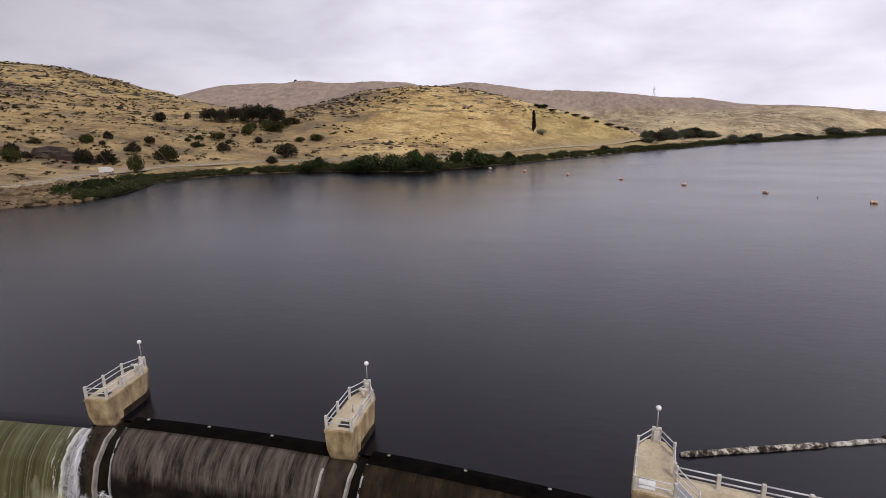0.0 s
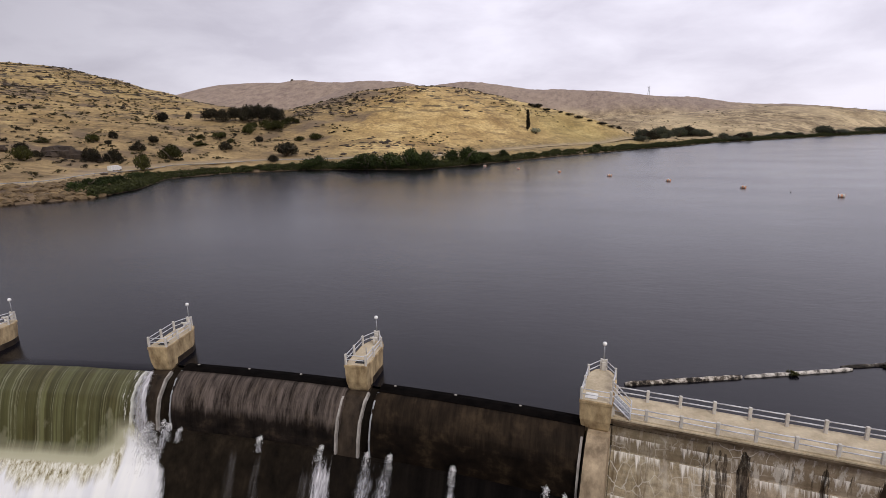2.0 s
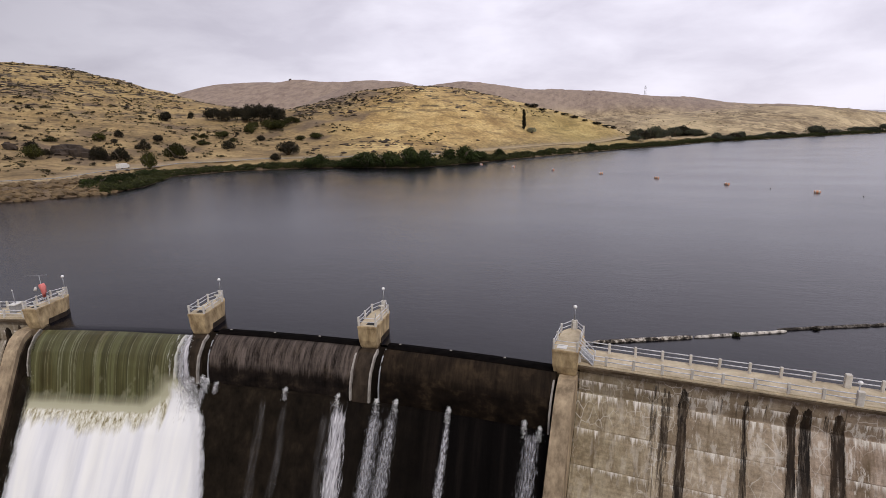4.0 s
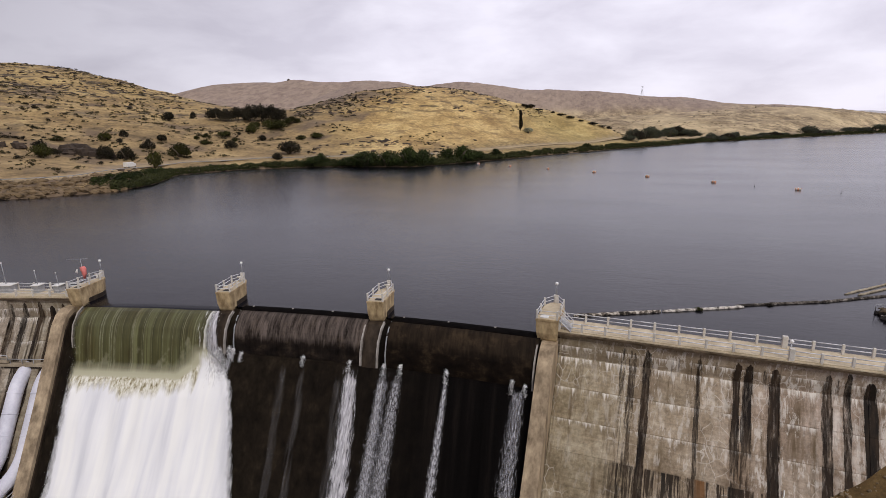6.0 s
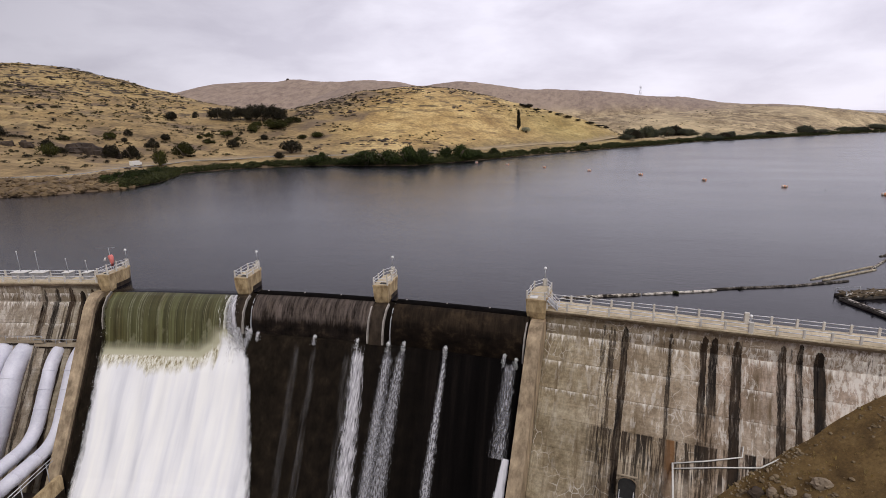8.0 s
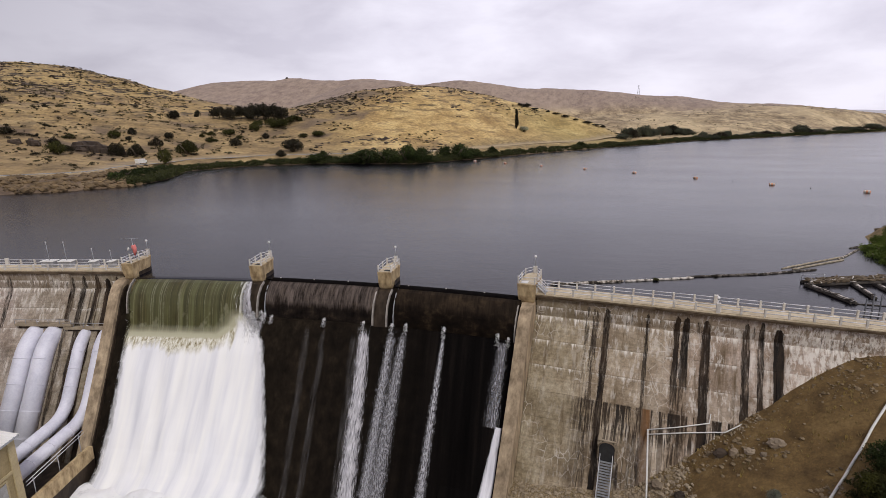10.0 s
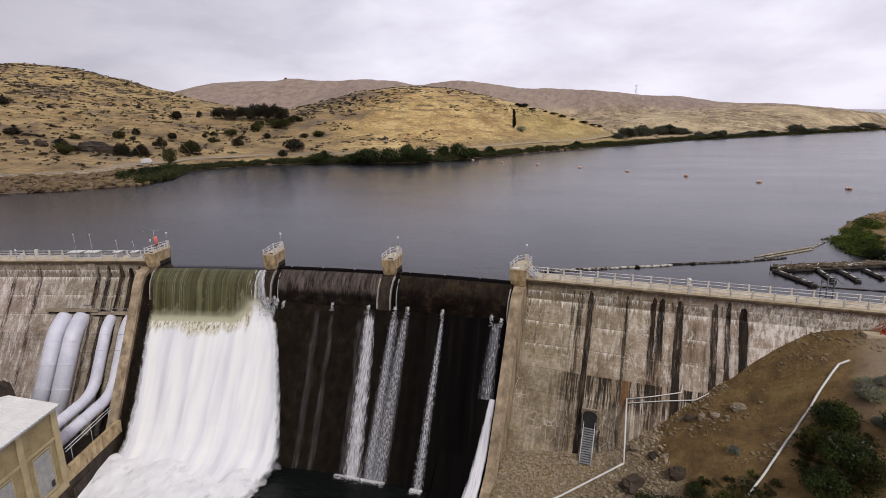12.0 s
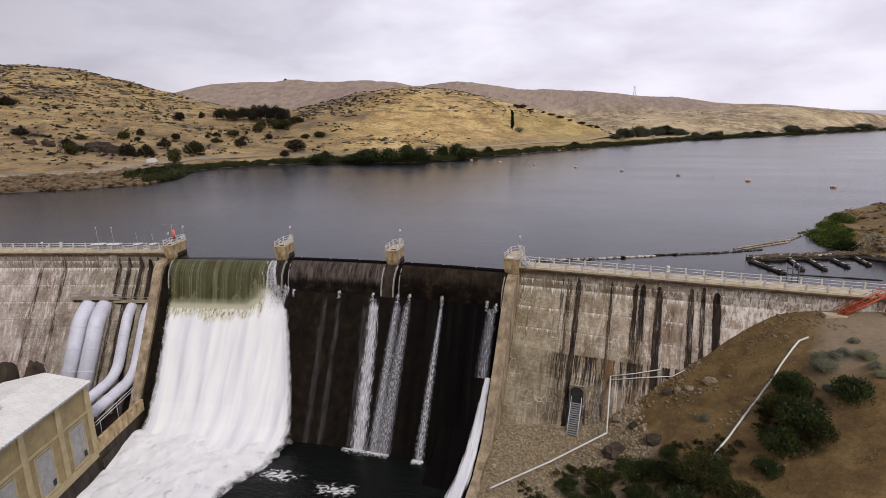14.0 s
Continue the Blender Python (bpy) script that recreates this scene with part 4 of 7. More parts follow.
M_WHITEW = falling_water("white_water", [(0.25, (0.82, 0.82, 0.84)), (0.5, (0.90, 0.90, 0.91)), (0.75, (0.93, 0.93, 0.93))], 0.7, (1.0, 0.05, 1), 0.9, None, 0.12)
M_LACE = falling_water("lacy_white_stream", [(0.3, (0.36, 0.36, 0.40)), (0.7, (0.80, 0.80, 0.84))], 4.5, (1.0, 0.4, 1), 0.8, (5.6, (1.0, 0.28, 1), 0.24, 1.05), 0.3, 0.34)
M_STREAM = falling_water("solid_white_stream", [(0.3, (0.48, 0.47, 0.52)), (0.7, (0.86, 0.85, 0.88))], 2.6, (1.3, 0.14, 1), 0.8, (3.6, (1.2, 0.18, 1), 0.16, 0.66), 0.4, 0.42)
M_FILM = falling_water("thin_water_film", [(0.3, (0.06, 0.055, 0.052)), (0.7, (0.17, 0.16, 0.155))], 2.6, (1.6, 0.12, 1), 0.6, (2.2, (1.5, 0.10, 1), 0.36, 1.15), 0.3, 0.36)
M_VEIL = falling_water("grey_veil_of_water", [(0.3, (0.22, 0.22, 0.25)), (0.7, (0.62, 0.62, 0.66))], 4.5, (1.0, 0.3, 1), 0.8, (5.0, (1.0, 0.24, 1), 0.32, 1.10), 0.3, 0.30)
M_CHUTE = falling_water("smooth_white_chute", [(0.3, (0.60, 0.595, 0.65)), (0.7, (0.86, 0.855, 0.89))], 1.6, (1.2, 0.08, 1), 0.85, (2.0, (1.2, 0.1, 1), 0.05, 0.45), 0.15, 0.42)
M_FOAM = falling_water("churned_foam", [(0.3, (0.76, 0.76, 0.78)), (0.7, (0.88, 0.88, 0.88))], 0.5, (1, 1, 1), 0.9, (0.45, (1, 1, 1), 0.02, 0.42), 0.04, 0.50)
M_SOFT = falling_water("soft_white_water", [(0.3, (0.80, 0.80, 0.82)), (0.7, (0.90, 0.90, 0.91))], 0.8, (1, 0.3, 1), 0.9, (1.4, (1.0, 1.6, 1), 0.36, 0.60), 0.1, 0.22)
M_MIST = falling_water("drifting_spray", [(0.3, (0.86, 0.86, 0.88)), (0.7, (0.93, 0.93, 0.93))], 0.35, (1, 1, 1), 0.9)
M_MIST.node_tree.nodes["Principled BSDF"].inputs["Alpha"].default_value = 0.12
M_GROUND = ground_material()
_c, _s = math.cos(S1 / R), math.sin(S1 / R)
M_EAST = wing_concrete("stained_east_concrete", (*dam(S1, 0), 0.0), (_c, -_s, 0.0),
                       [(8.5, 8.9, 0.40, 0.25), (9.3, 10.2, 0.55, 0.45), (10.9, 11.8, 0.70, 0.80), (16.4, 16.8, 0.66, 0.5), (19.9, 20.7, 0.92, 0.45), (20.8, 21.9, 0.80, 0.40), (23.1, 24.4, 0.80, 0.90), (27.9, 28.8, 0.66, 0.80), (29.7, 30.4, 0.68, 0.75), (31.3, 32.7, 0.95, 0.95)], 0.0, 50.0)
M_WEST = wing_concrete("stained_west_concrete", (*dam(-S1, 0), 0.0), (-_c, -_s, 0.0),
                       [(0.6, 2.0, 1.0, 1.0), (2.5, 3.4, 0.8, 0.9), (3.9, 5.2, 0.9, 1.0), (6.0, 7.0, 0.75, 0.8), (8.3, 9.3, 0.65, 0.7), (10.6, 11.2, 0.6, 0.6), (22.0, 22.8, 0.5, 0.4), (27.0, 27.8, 0.45, 0.4)], 0.0, 50.0, 0.0, 0.35, 0.45, 0.9, 0.04, (0.95, 0.985, 1.16))

# ---- ground: one sheet, finest by the dam ----
def axis(lo, fine_lo, fine_hi, hi, d, grow):
    mid = list(np.arange(fine_lo, fine_hi, d))
    right, x = [], fine_hi
    while x < hi:
        right.append(x)
        x += d + grow * (x - fine_hi)
    left, x = [], fine_lo
    while x > lo:
        x -= d + grow * (fine_lo - x)
        left.append(x)
    return np.array(left[::-1] + mid + right + [hi])


gx = axis(-2900, 18, 78, 3000, 0.8, 0.016)
gy = axis(-420, -46, -8, 3300, 0.8, 0.016)
GX, GY = np.meshgrid(gx, gy)
GZ = ground(GX, GY)
w, h = len(gx), len(gy)
idx = np.arange(w * h).reshape(h, w)
quads = np.stack([idx[:-1, :-1], idx[:-1, 1:], idx[1:, 1:], idx[1:, :-1]], -1).reshape(-1, 4)
me = fast_mesh("ground", np.stack([GX, GY, GZ], -1).reshape(-1, 3), quads, None, True)
GS, GN = dam_inverse(GX, GY)
shore_d = beyond(GX, GY, SHORE, 1)
below = step(0, 3, GN)
masks = {
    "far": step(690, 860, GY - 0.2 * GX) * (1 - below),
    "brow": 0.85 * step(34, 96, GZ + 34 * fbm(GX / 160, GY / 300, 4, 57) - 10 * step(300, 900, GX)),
    "gold": (1 - below) * np.clip(step(-215, -150, GX + 0.35 * (GY - 420)) * step(34, 60, shore_d) + 0.5 * step(20, 45, GZ) * (GX < -250), 0, 1),
    "sere": (1 - below) * step(-150, -215, GX + 0.35 * (GY - 420)) * step(62, 40, GZ),
    "meadow": (1 - below) * np.exp(-((GX - 25) / 60) ** 2 - ((GY - 530) / 60) ** 2) * 0.8,
    "dirt": np.clip(below + step(0, 5, beyond(GX, GY, BANK, -1)) * 0.8, 0, 1),
    "gravel": below * step(0.0, 1.2, -17.2 - GZ + fbm(GX / 3, GY / 3, 3, 61) * 2.5) * (GX > 0),
    "track": np.clip(below * step(62.0, 66.0, GX - 0.45 * (GY + 18) - 2) * 0.5 * (GX > 60) * step(-34, -27, GY) + (1 - below) * step(23, 25, shore_d) * (1 - step(37, 39, shore_d)) * 0.40, 0, 1),
    "crag": (1 - below) * np.clip(step(48, 70, GZ) * (GX < -300) + 0.9 * step(30, 46, GZ) * (GX > -330) * (GX < 60) + 0.7 * np.exp(-((GX + 100) / 60) ** 2 - ((GY - 300) / 40) ** 2) + 0.5 * step(12, 24, GZ) * (GX < -200), 0, 1) * (GY < 900),
    "rock": (1 - below) * np.clip(0.8 * (GX < -150) * step(0.22, 0.42, fbm(GX / 24, GY / 24, 4, 71) + 0.20 * step(70, 100, GZ) * (GY < 900) + 0.16 * np.exp(-((GX + 160) / 70) ** 2 - ((GY - 430) / 80) ** 2)) + step(-0.25, 0.1, fbm(GX / 14, GY / 14, 3, 73)) * step(150, 120, GY) * step(26, 20, shore_d) * (GX < -140) + 0.75 * step(9, 3, shore_d) * (shore_d > -4), 0, 1) * (GY < 1000),
}
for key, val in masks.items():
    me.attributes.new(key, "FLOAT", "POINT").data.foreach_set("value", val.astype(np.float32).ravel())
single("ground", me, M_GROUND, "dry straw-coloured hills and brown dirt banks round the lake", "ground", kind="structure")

# ---- water ----
def lake_sheet():
    xs = np.concatenate([np.linspace(-420, 420, 60), np.linspace(460, 3000, 30)])
    pts, f = [], []
    for i, x in enumerate(xs):
        s, n = dam_inverse(np.array(x), np.array(-10.0))
        # the near edge lies under the gates and the dam
        sc = float(s)
        y0 = dam(sc, 5.3)[1]
        for k in range(41):
            u = (k / 40) ** 2.2
            pts.append((x, y0 + (3300 - y0) * u, 0.0))
    m = 41
    for i in range(len(xs) - 1):
        for k in range(m - 1):
            a = i * m + k
            f.append((a, a + m, a + m + 1, a + 1))
    return fast_mesh("lake", pts, f)


single("lake", lake_sheet(), M_LAKE, "dark grey-violet lake with faint wind ripples", "lake", kind="structure")
bm = bmesh.new()
bmesh.ops.create_grid(bm, x_segments=30, y_segments=40, size=0.5, matrix=Matrix.Translation((-10, -180, -28.0)) @ Matrix.Diagonal((140, 330, 1, 1)))
single("river", bm, M_TAIL, "almost black tailwater below the spillway", "river", kind="structure")

# ---- the dam: spillway, wings, walls ----
PIERS = [-34.85, -11.2, 12.0, 35.05]
def face(z):
    return 6.2 - 0.6 * z
spill = [(3.0, -5.6), (8.9, -5.35), (9.3, -5.5), (face(-8), -8), (face(-16), -16), (face(-31), -31), (face(-31), -34), (3.0, -34)]
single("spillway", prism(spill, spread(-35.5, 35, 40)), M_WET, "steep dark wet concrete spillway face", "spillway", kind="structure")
crest = [(-3, -34), (-3, -7.5), (0, -6.2), (3.0, -5.7), (3.0, -34)]
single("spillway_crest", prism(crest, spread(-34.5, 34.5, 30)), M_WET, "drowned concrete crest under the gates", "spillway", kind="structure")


def wing(name, a, b, material, label):
    core = [(1.9, -36), (1.9, 0.55), (5.16, 0.55), (5.16, -2.2), (5.16 + 0.6 * 33.8, -36)]
    return single(name, prism(core, [a, b]), material, label, "dam wall", kind="structure")


wall_east = wing("wall_east", 35.2, 100.0, M_EAST, "stained concrete gravity wall with lime runs and black seepage")
wall_west = wing("wall_west", -35.2, -112.0, M_WEST, "stained concrete gravity wall above the penstocks")
DECK = 1.1
deck_poly = [(1.9, 0.56), (1.9, 0.98), (5.95, 0.98), (5.95, 0.80), (5.75, 0.66), (5.68, 0.46), (5.34, 0.35), (5.0, 0.56)]
top_poly = [(1.86, 0.98), (1.86, DECK), (6.02, DECK), (6.02, 0.98)]
for side, a, b in (("east", 35.6, 100.0), ("west", -35.6, -112.0)):
    single("deck_beam_" + side, prism(deck_poly, [a, b]), M_BEAM, "weathered concrete edge beam of the crest road, its shade put into the brown", "dam deck", kind="structure")
    single("deck_" + side, prism(top_poly, [a, b]), M_PALE, "pale concrete roadway along the dam crest", "dam deck", kind="structure")


def training_wall(name, a, b, label, foot):
    edge = [(5.4, -0.25), (6.9, -0.35), (8.0, -0.95), (9.1, -2.2), (10.1, -4.0), (11.1, -5.8), (7.4 + 0.6 * 12, -12), (7.4 + 0.6 * 20, -20), *foot, (5.4, -34)]
    return single(name, prism(edge, spread(a, b, 2)), M_WALLTOP, label, "training wall", kind="structure")


def wet_side(name, a, b):
    edge = [(6.6, -1.0), (7.7, -1.5), (8.8, -2.8), (9.8, -4.6), (10.8, -6.4), (7.0 + 0.6 * 12, -12.4), (7.0 + 0.6 * 20, -20.4), (7.0 + 0.6 * 29, -29), (24, -34), (6.6, -34)]
    return single(name, prism(edge, [a, b]), M_WETSIDE, "dark wet inner face of the training wall", "training wall", kind="structure")


single("spillway_toe", prism([(20.0, -23.0), (23.6, -26.6), (29.5, -28.35), (29.5, -34), (20.0, -34)], spread(26.0, 34.4, 4)), M_WET, "dark wet apron at the foot of the spillway", "spillway", kind="structure")
wet_side("wet_face_east", 34.35, 34.5)
wet_side("wet_face_west", -35.25, -35.05)
training_wall("training_wall_east", 34.5, 36.3, "tan concrete training wall stepping down beside the spillway", ((21.6, -23.4), (26.0, -26.6), (32.0, -28.6), (32.0, -34)))
training_wall("training_wall_west", -37.0, -35.25, "tan concrete training wall curving down beside the spillway", ((24.8, -29), (27.5, -34)))

# ---- piers with their railings and lamps ----
def lamp_mast(pier, x, y, z, tall):
    """A globe lamp on a slim pole over a stepped concrete pedestal."""
    ped = box(x - 0.19, x + 0.19, y - 0.19, y + 0.19, z, z + 0.85, 0.03)
    box_into(ped, x - 0.13, x + 0.13, y - 0.13, y + 0.13, z + 0.84, z + 1.1, 0.03)
    part("pedestal", ped, M_POST, pier)
    part("lamp_pole", tube([(x, y, z + 1.08), (x, y, z + tall - 0.15)], [0.07, 0.045], 8), M_STEEL, pier)
    part("globe", ball((x, y, z + tall), 0.21), M_GLOBE, pier, "white glass globe")


def guard_rail(owner, pts, z, height_of=1.05, gaps=()):
    """Posts at the points, two pipe rails between them."""
    for x, y in pts:
        b = box(x - 0.10, x + 0.10, y - 0.10, y + 0.10, z, z + height_of + 0.06, 0.025)
        part("post", b, M_POST, owner)
    for i, (p, q) in enumerate(zip(pts, pts[1:])):
        if i in gaps:
            continue
        for k in (0.52, 0.97):
            part("rail", tube([(*p, z + k), (*q, z + k)], 0.045, 6), M_RAIL, owner)


def pier(s, half, turn=0.0, tip=0.0):
    m = dam_pose(s, 6.2) @ Matrix.Rotation(radians(turn), 4, "Z") @ Matrix.Translation((0, 6.2, 0))
    p = thing("spillway_pier", m, "tan concrete spillway pier with a railed platform and globe lamp", "pier", "piers of the spillway")
    # plan: x along the dam, y upstream; the nose points upstream
    back = tip - 2.0
    nose = [(half, -6.6), (half, back), (half * 0.88, back + 0.75), (half * 0.52, tip - 0.38), (0, tip), (-half * 0.52, tip - 0.38), (-half * 0.88, back + 0.75), (-half, back), (-half, -6.6)]
    bm = bmesh.new()
    rings = []
    # the downstream face leans back below the platform, the nose is undercut like a bow
    for z, grow, front, bow in ((-7.5, 0.0, 2.2, -0.40), (-0.55, 0.0, 0.75, -0.40), (-0.1, 0.0, 0.40, -0.36), (0.75, 0.0, 0.12, -0.26), (1.5, 0.0, 0.04, -0.12), (2.28, 0.0, 0.0, 0.0), (2.31, 0.05, 0.0, 0.05), (2.52, 0.05, 0.0, 0.05), (2.55, 0.02, 0.0, 0.02)):
        ring = []
        for x, y in nose:
            k = 1 + grow / half
            yy = y
            if y < -6:
                yy = y + front - grow
                k *= 1 - 0.30 * min(1.0, front)
            ring.append(bm.verts.new((x * k, yy + (bow if y > back else 0), z)))
        rings.append(ring)
    n = len(nose)
    for a, b in zip(rings, rings[1:]):
        for i in range(n):
            bm.faces.new((a[i], a[(i + 1) % n], b[(i + 1) % n], b[i]))
    bm.faces.new(rings[-1])
    bm.faces.new(rings[0][::-1])
    part("pier_head", bm, M_PIER, p)
    deck = [(x * 0.93, y + 0.1 if y < -6 else y - 0.08) for x, y in nose]
    part("platform", slab(deck, 2.54, 2.585), M_PALE, p)
    h = half - 0.10
    left = [(-h, -6.47), (-h, -4.3), (-h, back + 0.1), (-0.22, tip - 0.30)]
    right = [(0.22, tip - 0.30), (h, back + 0.1), (h, -4.3), (h, -6.47)]
    guard_rail(p, left, 2.55)
    guard_rail(p, right, 2.55, gaps=(2,) if s > 34 else ())
    for k in (0.52, 0.97):
        part("rail", tube([(-h, -6.47, 2.55 + k), (h, -6.47, 2.55 + k)], 0.04, 6), M_RAIL, p)
    lamp_mast(p, 0.0, tip - 0.32, 2.55, 2.62)
    if s < 34:
        part("hatch", box(-0.25, h - 0.35, -6.1, -5.35, 2.585, 2.63, 0.01), M_DARK, p, "dark steel hatch in the platform")
        part("gauge_post", tube([(0.1, -3.9, 2.58), (0.1, -3.9, 3.3)], 0.05, 6), M_STEEL, p)
        crank = tube([(0.05, back + 0.6, 2.58), (0.05, back + 0.6, 3.25)], [0.16, 0.12], 8)
        tube_into(crank, [(-0.32, back + 0.6, 3.28), (0.42, back + 0.6, 3.28)], 0.14, 8)
        part("winch", crank, M_POST, p, "pale grey hand winch")
    else:
        part("hatch", box(-h + 0.25, -h + 1.25, -6.2, -5.2, 2.585, 2.63, 0.01), M_WHITE, p, "white flat cover on the platform")
    g = half + 0.014
    skirt = [(g if x > 0 else -g if x < 0 else 0, -4.9) if y < -6 else (x * g / half, y - 0.22 if y > back else y) for x, y in nose]
    part("dark_foot", slab(skirt, -6.0, 0.66), M_WETSIDE, p, "dark foot of the pier")
    return p


for s, half, turn in zip(PIERS, (0.92, 1.05, 1.12, 1.28), (0.0, 5.0, 4.0, 0.5)):
    pier(s, half, turn)

for s in PIERS[1:3]:
    shaft = [(2.0, -0.2), (5.9, -0.25), (6.7, -0.55), (7.9, -1.9), (8.8, -3.6), (9.25, -5.2), (9.35, -5.7), (9.0, -9), (2.0, -9)]
    q = thing("pier_shaft", dam_pose(s, 0), "dark wet concrete pier shaft between two gates", "pier shaft", "pier shafts")
    part("shaft", prism(shaft, [s - 1.1, s + 1.1], q.matrix_world), M_WETSIDE, q)
    # solid filler; its dark wet concrete also stands for the gap's shade
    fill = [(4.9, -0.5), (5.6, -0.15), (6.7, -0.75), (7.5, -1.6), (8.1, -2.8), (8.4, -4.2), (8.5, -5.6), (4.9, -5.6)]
    part("gate_gap_fill", prism(fill, [s + 1.2, s + 2.5], q.matrix_world), M_WET, q, "black filler block standing for the shaded gap beside the gate")
    for side in (-1, 1):
        strip = [(6.4, -0.15), (7.5, -0.65), (8.8, -2.1), (9.4, -3.8), (9.6, -5.3), (9.25, -5.4), (9.0, -3.9), (8.45, -2.3), (7.2, -0.95), (6.2, -0.5)]
        a = s + side * 1.2
        part("guide_strip", prism(strip, [a - 0.10, a + 0.10], q.matrix_world), M_RIB, q, "pale limed curved guide strip")
for s, side in ((PIERS[0], 1), (PIERS[3], -1)):
    strip = [(6.4, -0.15), (7.5, -0.65), (8.8, -2.1), (9.4, -3.8), (9.6, -5.3), (9.25, -5.4), (9.0, -3.9), (8.45, -2.3), (7.2, -0.95), (6.2, -0.5)]
    a = s + side * 0.92
    single("guide_strip", prism(strip, [a - 0.10, a + 0.10]), M_RIB, "pale limed curved guide strip on the training wall", "guide strip", "guide strips")

# ---- drum gates ----
def drum_gate(a, b, material, label):
    g = thing("drum_gate", dam_pose((a + b) / 2, 4.0), label, "drum gate", "drum gates")
    skin = [(5.0, -0.1), (5.15, 0.10), (5.5, 0.10), (6.0, 0.02), (6.5, -0.12), (7.0, -0.36), (7.5, -0.78), (7.95, -1.3), (8.35, -1.95), (8.65, -2.75), (8.85, -3.7), (8.95, -4.6), (8.98, -5.5), (7.9, -5.5), (7.0, -2.6), (5.2, -1.4)]
    part("skin_plate", prism(skin, spread(a, b, 14), g.matrix_world), material, g)
    lip = [(4.85, -0.3), (4.95, 0.17), (5.45, 0.17), (5.9, 0.09), (6.3, -0.02), (6.25, -0.10), (5.0, -0.3)]
    part("lip", prism(lip, spread(a, b, 14), g.matrix_world), M_LIP, g, "black wet gate lip")
    for s in spread(a + 1.4, b - 6.0, 2):
        x, y = dam(s, 5.2)
        part("cleat", box(-0.12, 0.12, -0.08, 0.08, 0, 0.10, 0.02), M_RIB, g).matrix_local = g.matrix_world.inverted() @ dam_pose(s, 5.2, 0.15)
    plate = [(6.3, -0.05), (7.4, -0.62), (8.4, -1.9), (9.0, -3.7), (9.1, -5.4), (8.8, -5.4), (8.6, -3.8), (8.0, -2.2), (7.0, -0.95), (6.1, -0.4)]
    part("end_plate", prism(plate, [a - 0.02, a + 0.13], g.matrix_world), M_STEEL, g, "grey steel end plate")
    return g


drum_gate(PIERS[1] + 2.4, PIERS[2] - 1.05, M_GATE_A, "raised black drum gate with pale lime streaks")
drum_gate(PIERS[2] + 2.2, PIERS[3] - 0.8, M_GATE_B, "raised brown-black drum gate with rust stains")

# ---- crest railings ----
def crest_railing(name, a, b, n, big, label):
    r = thing(name, dam_pose(a, n, DECK), label, "railing", "railings of the dam crest")
    inv = r.matrix_world.inverted()
    post = as_mesh("post", box(-0.13, 0.13, -0.12, 0.12, -0.02, 1.12, 0.03))
    post.materials.append(M_POST)
    large = as_mesh("post", box(-0.26, 0.26, -0.24, 0.24, -0.02, 1.3, 0.04))
    large.materials.append(M_POST)
    count = max(2, round(abs(b - a) / 2.6))
    for i, s in enumerate(spread(a, b, count)):
        ob = part("post", large if i in big else post, M_POST, r)
        ob.matrix_local = inv @ dam_pose(s, n, DECK)
    for i, (s, t) in enumerate(zip(spread(a, b, count), spread(a, b, count)[1:])):
        for k in (0.55, 1.0):
            p, q = inv @ Vector((*dam(s, n), DECK + k)), inv @ Vector((*dam(t, n), DECK + k))
            part("rail", tube([p, q], 0.055, 6), M_RAIL, r)
    if "near" in label or n > 4:
        curb = [(n - 0.12, DECK - 0.05), (n - 0.12, DECK + 0.14), (n + 0.12, DECK + 0.14), (n + 0.12, DECK - 0.05)]
        part("curb", prism(curb, [a, b], r.matrix_world), M_PALE, r, "pale concrete curb")
    return r


crest_railing("railing", 36.4, 98.8, 5.75, (9,), "pale pipe railing on whitewashed posts along the downstream edge")
crest_railing("railing", 36.4, 98.8, 2.35, (9,), "pale pipe railing on whitewashed posts along the lake edge")
crest_railing("railing", -36.6, -112.0, 5.75, (9,), "pale pipe railing on whitewashed posts along the downstream edge")
crest_railing("railing", -36.6, -112.0, 2.35, (9,), "pale pipe railing on whitewashed posts along the lake edge")


def crest_lamp(s, n):
    p = thing("crest_lamp", dam_pose(s, n, DECK), "white globe lamp on a short grey pole on the crest", "lamp", "crest lamps")
    part("lamp_pole", tube([(0, 0, 0), (0, 0, 1.75)], [0.07, 0.05], 8), M_STEEL, p)
    part("globe", ball((0, 0, 1.88), 0.2), M_GLOBE, p, "white glass globe")


crest_lamp(59.75, 5.35)
crest_lamp(-61.4, 5.45)
crest_lamp(92.0, 5.45)

# ---- steps from the end pier to the crest road ----
st = thing("crest_steps", dam_pose(PIERS[3], 0, 0), "short steep metal steps with pipe handrails down to the crest road", "steps")
for i in range(7):
    x = 1.36 + i * 0.19
    part("tread", box(x, x + 0.22, -5.9, -4.55, 2.30 - i * 0.18, 2.35 - i * 0.18, 0.008), M_STEEL, st)
for y in (-5.95, -4.5):
    part("stringer", tube([(1.32, y, 2.42), (2.72, y, DECK + 0.05)], 0.07, 6), M_RAIL, st)
    for k in (0.5, 0.95):
        part("handrail", tube([(1.2, y, 2.6 + k), (2.72, y, DECK + k + 0.05)], 0.045, 6), M_RAIL, st)
    part("post", tube([(2.72, y, DECK - 0.04), (2.72, y, DECK + 1.05)], 0.05, 6), M_RAIL, st)

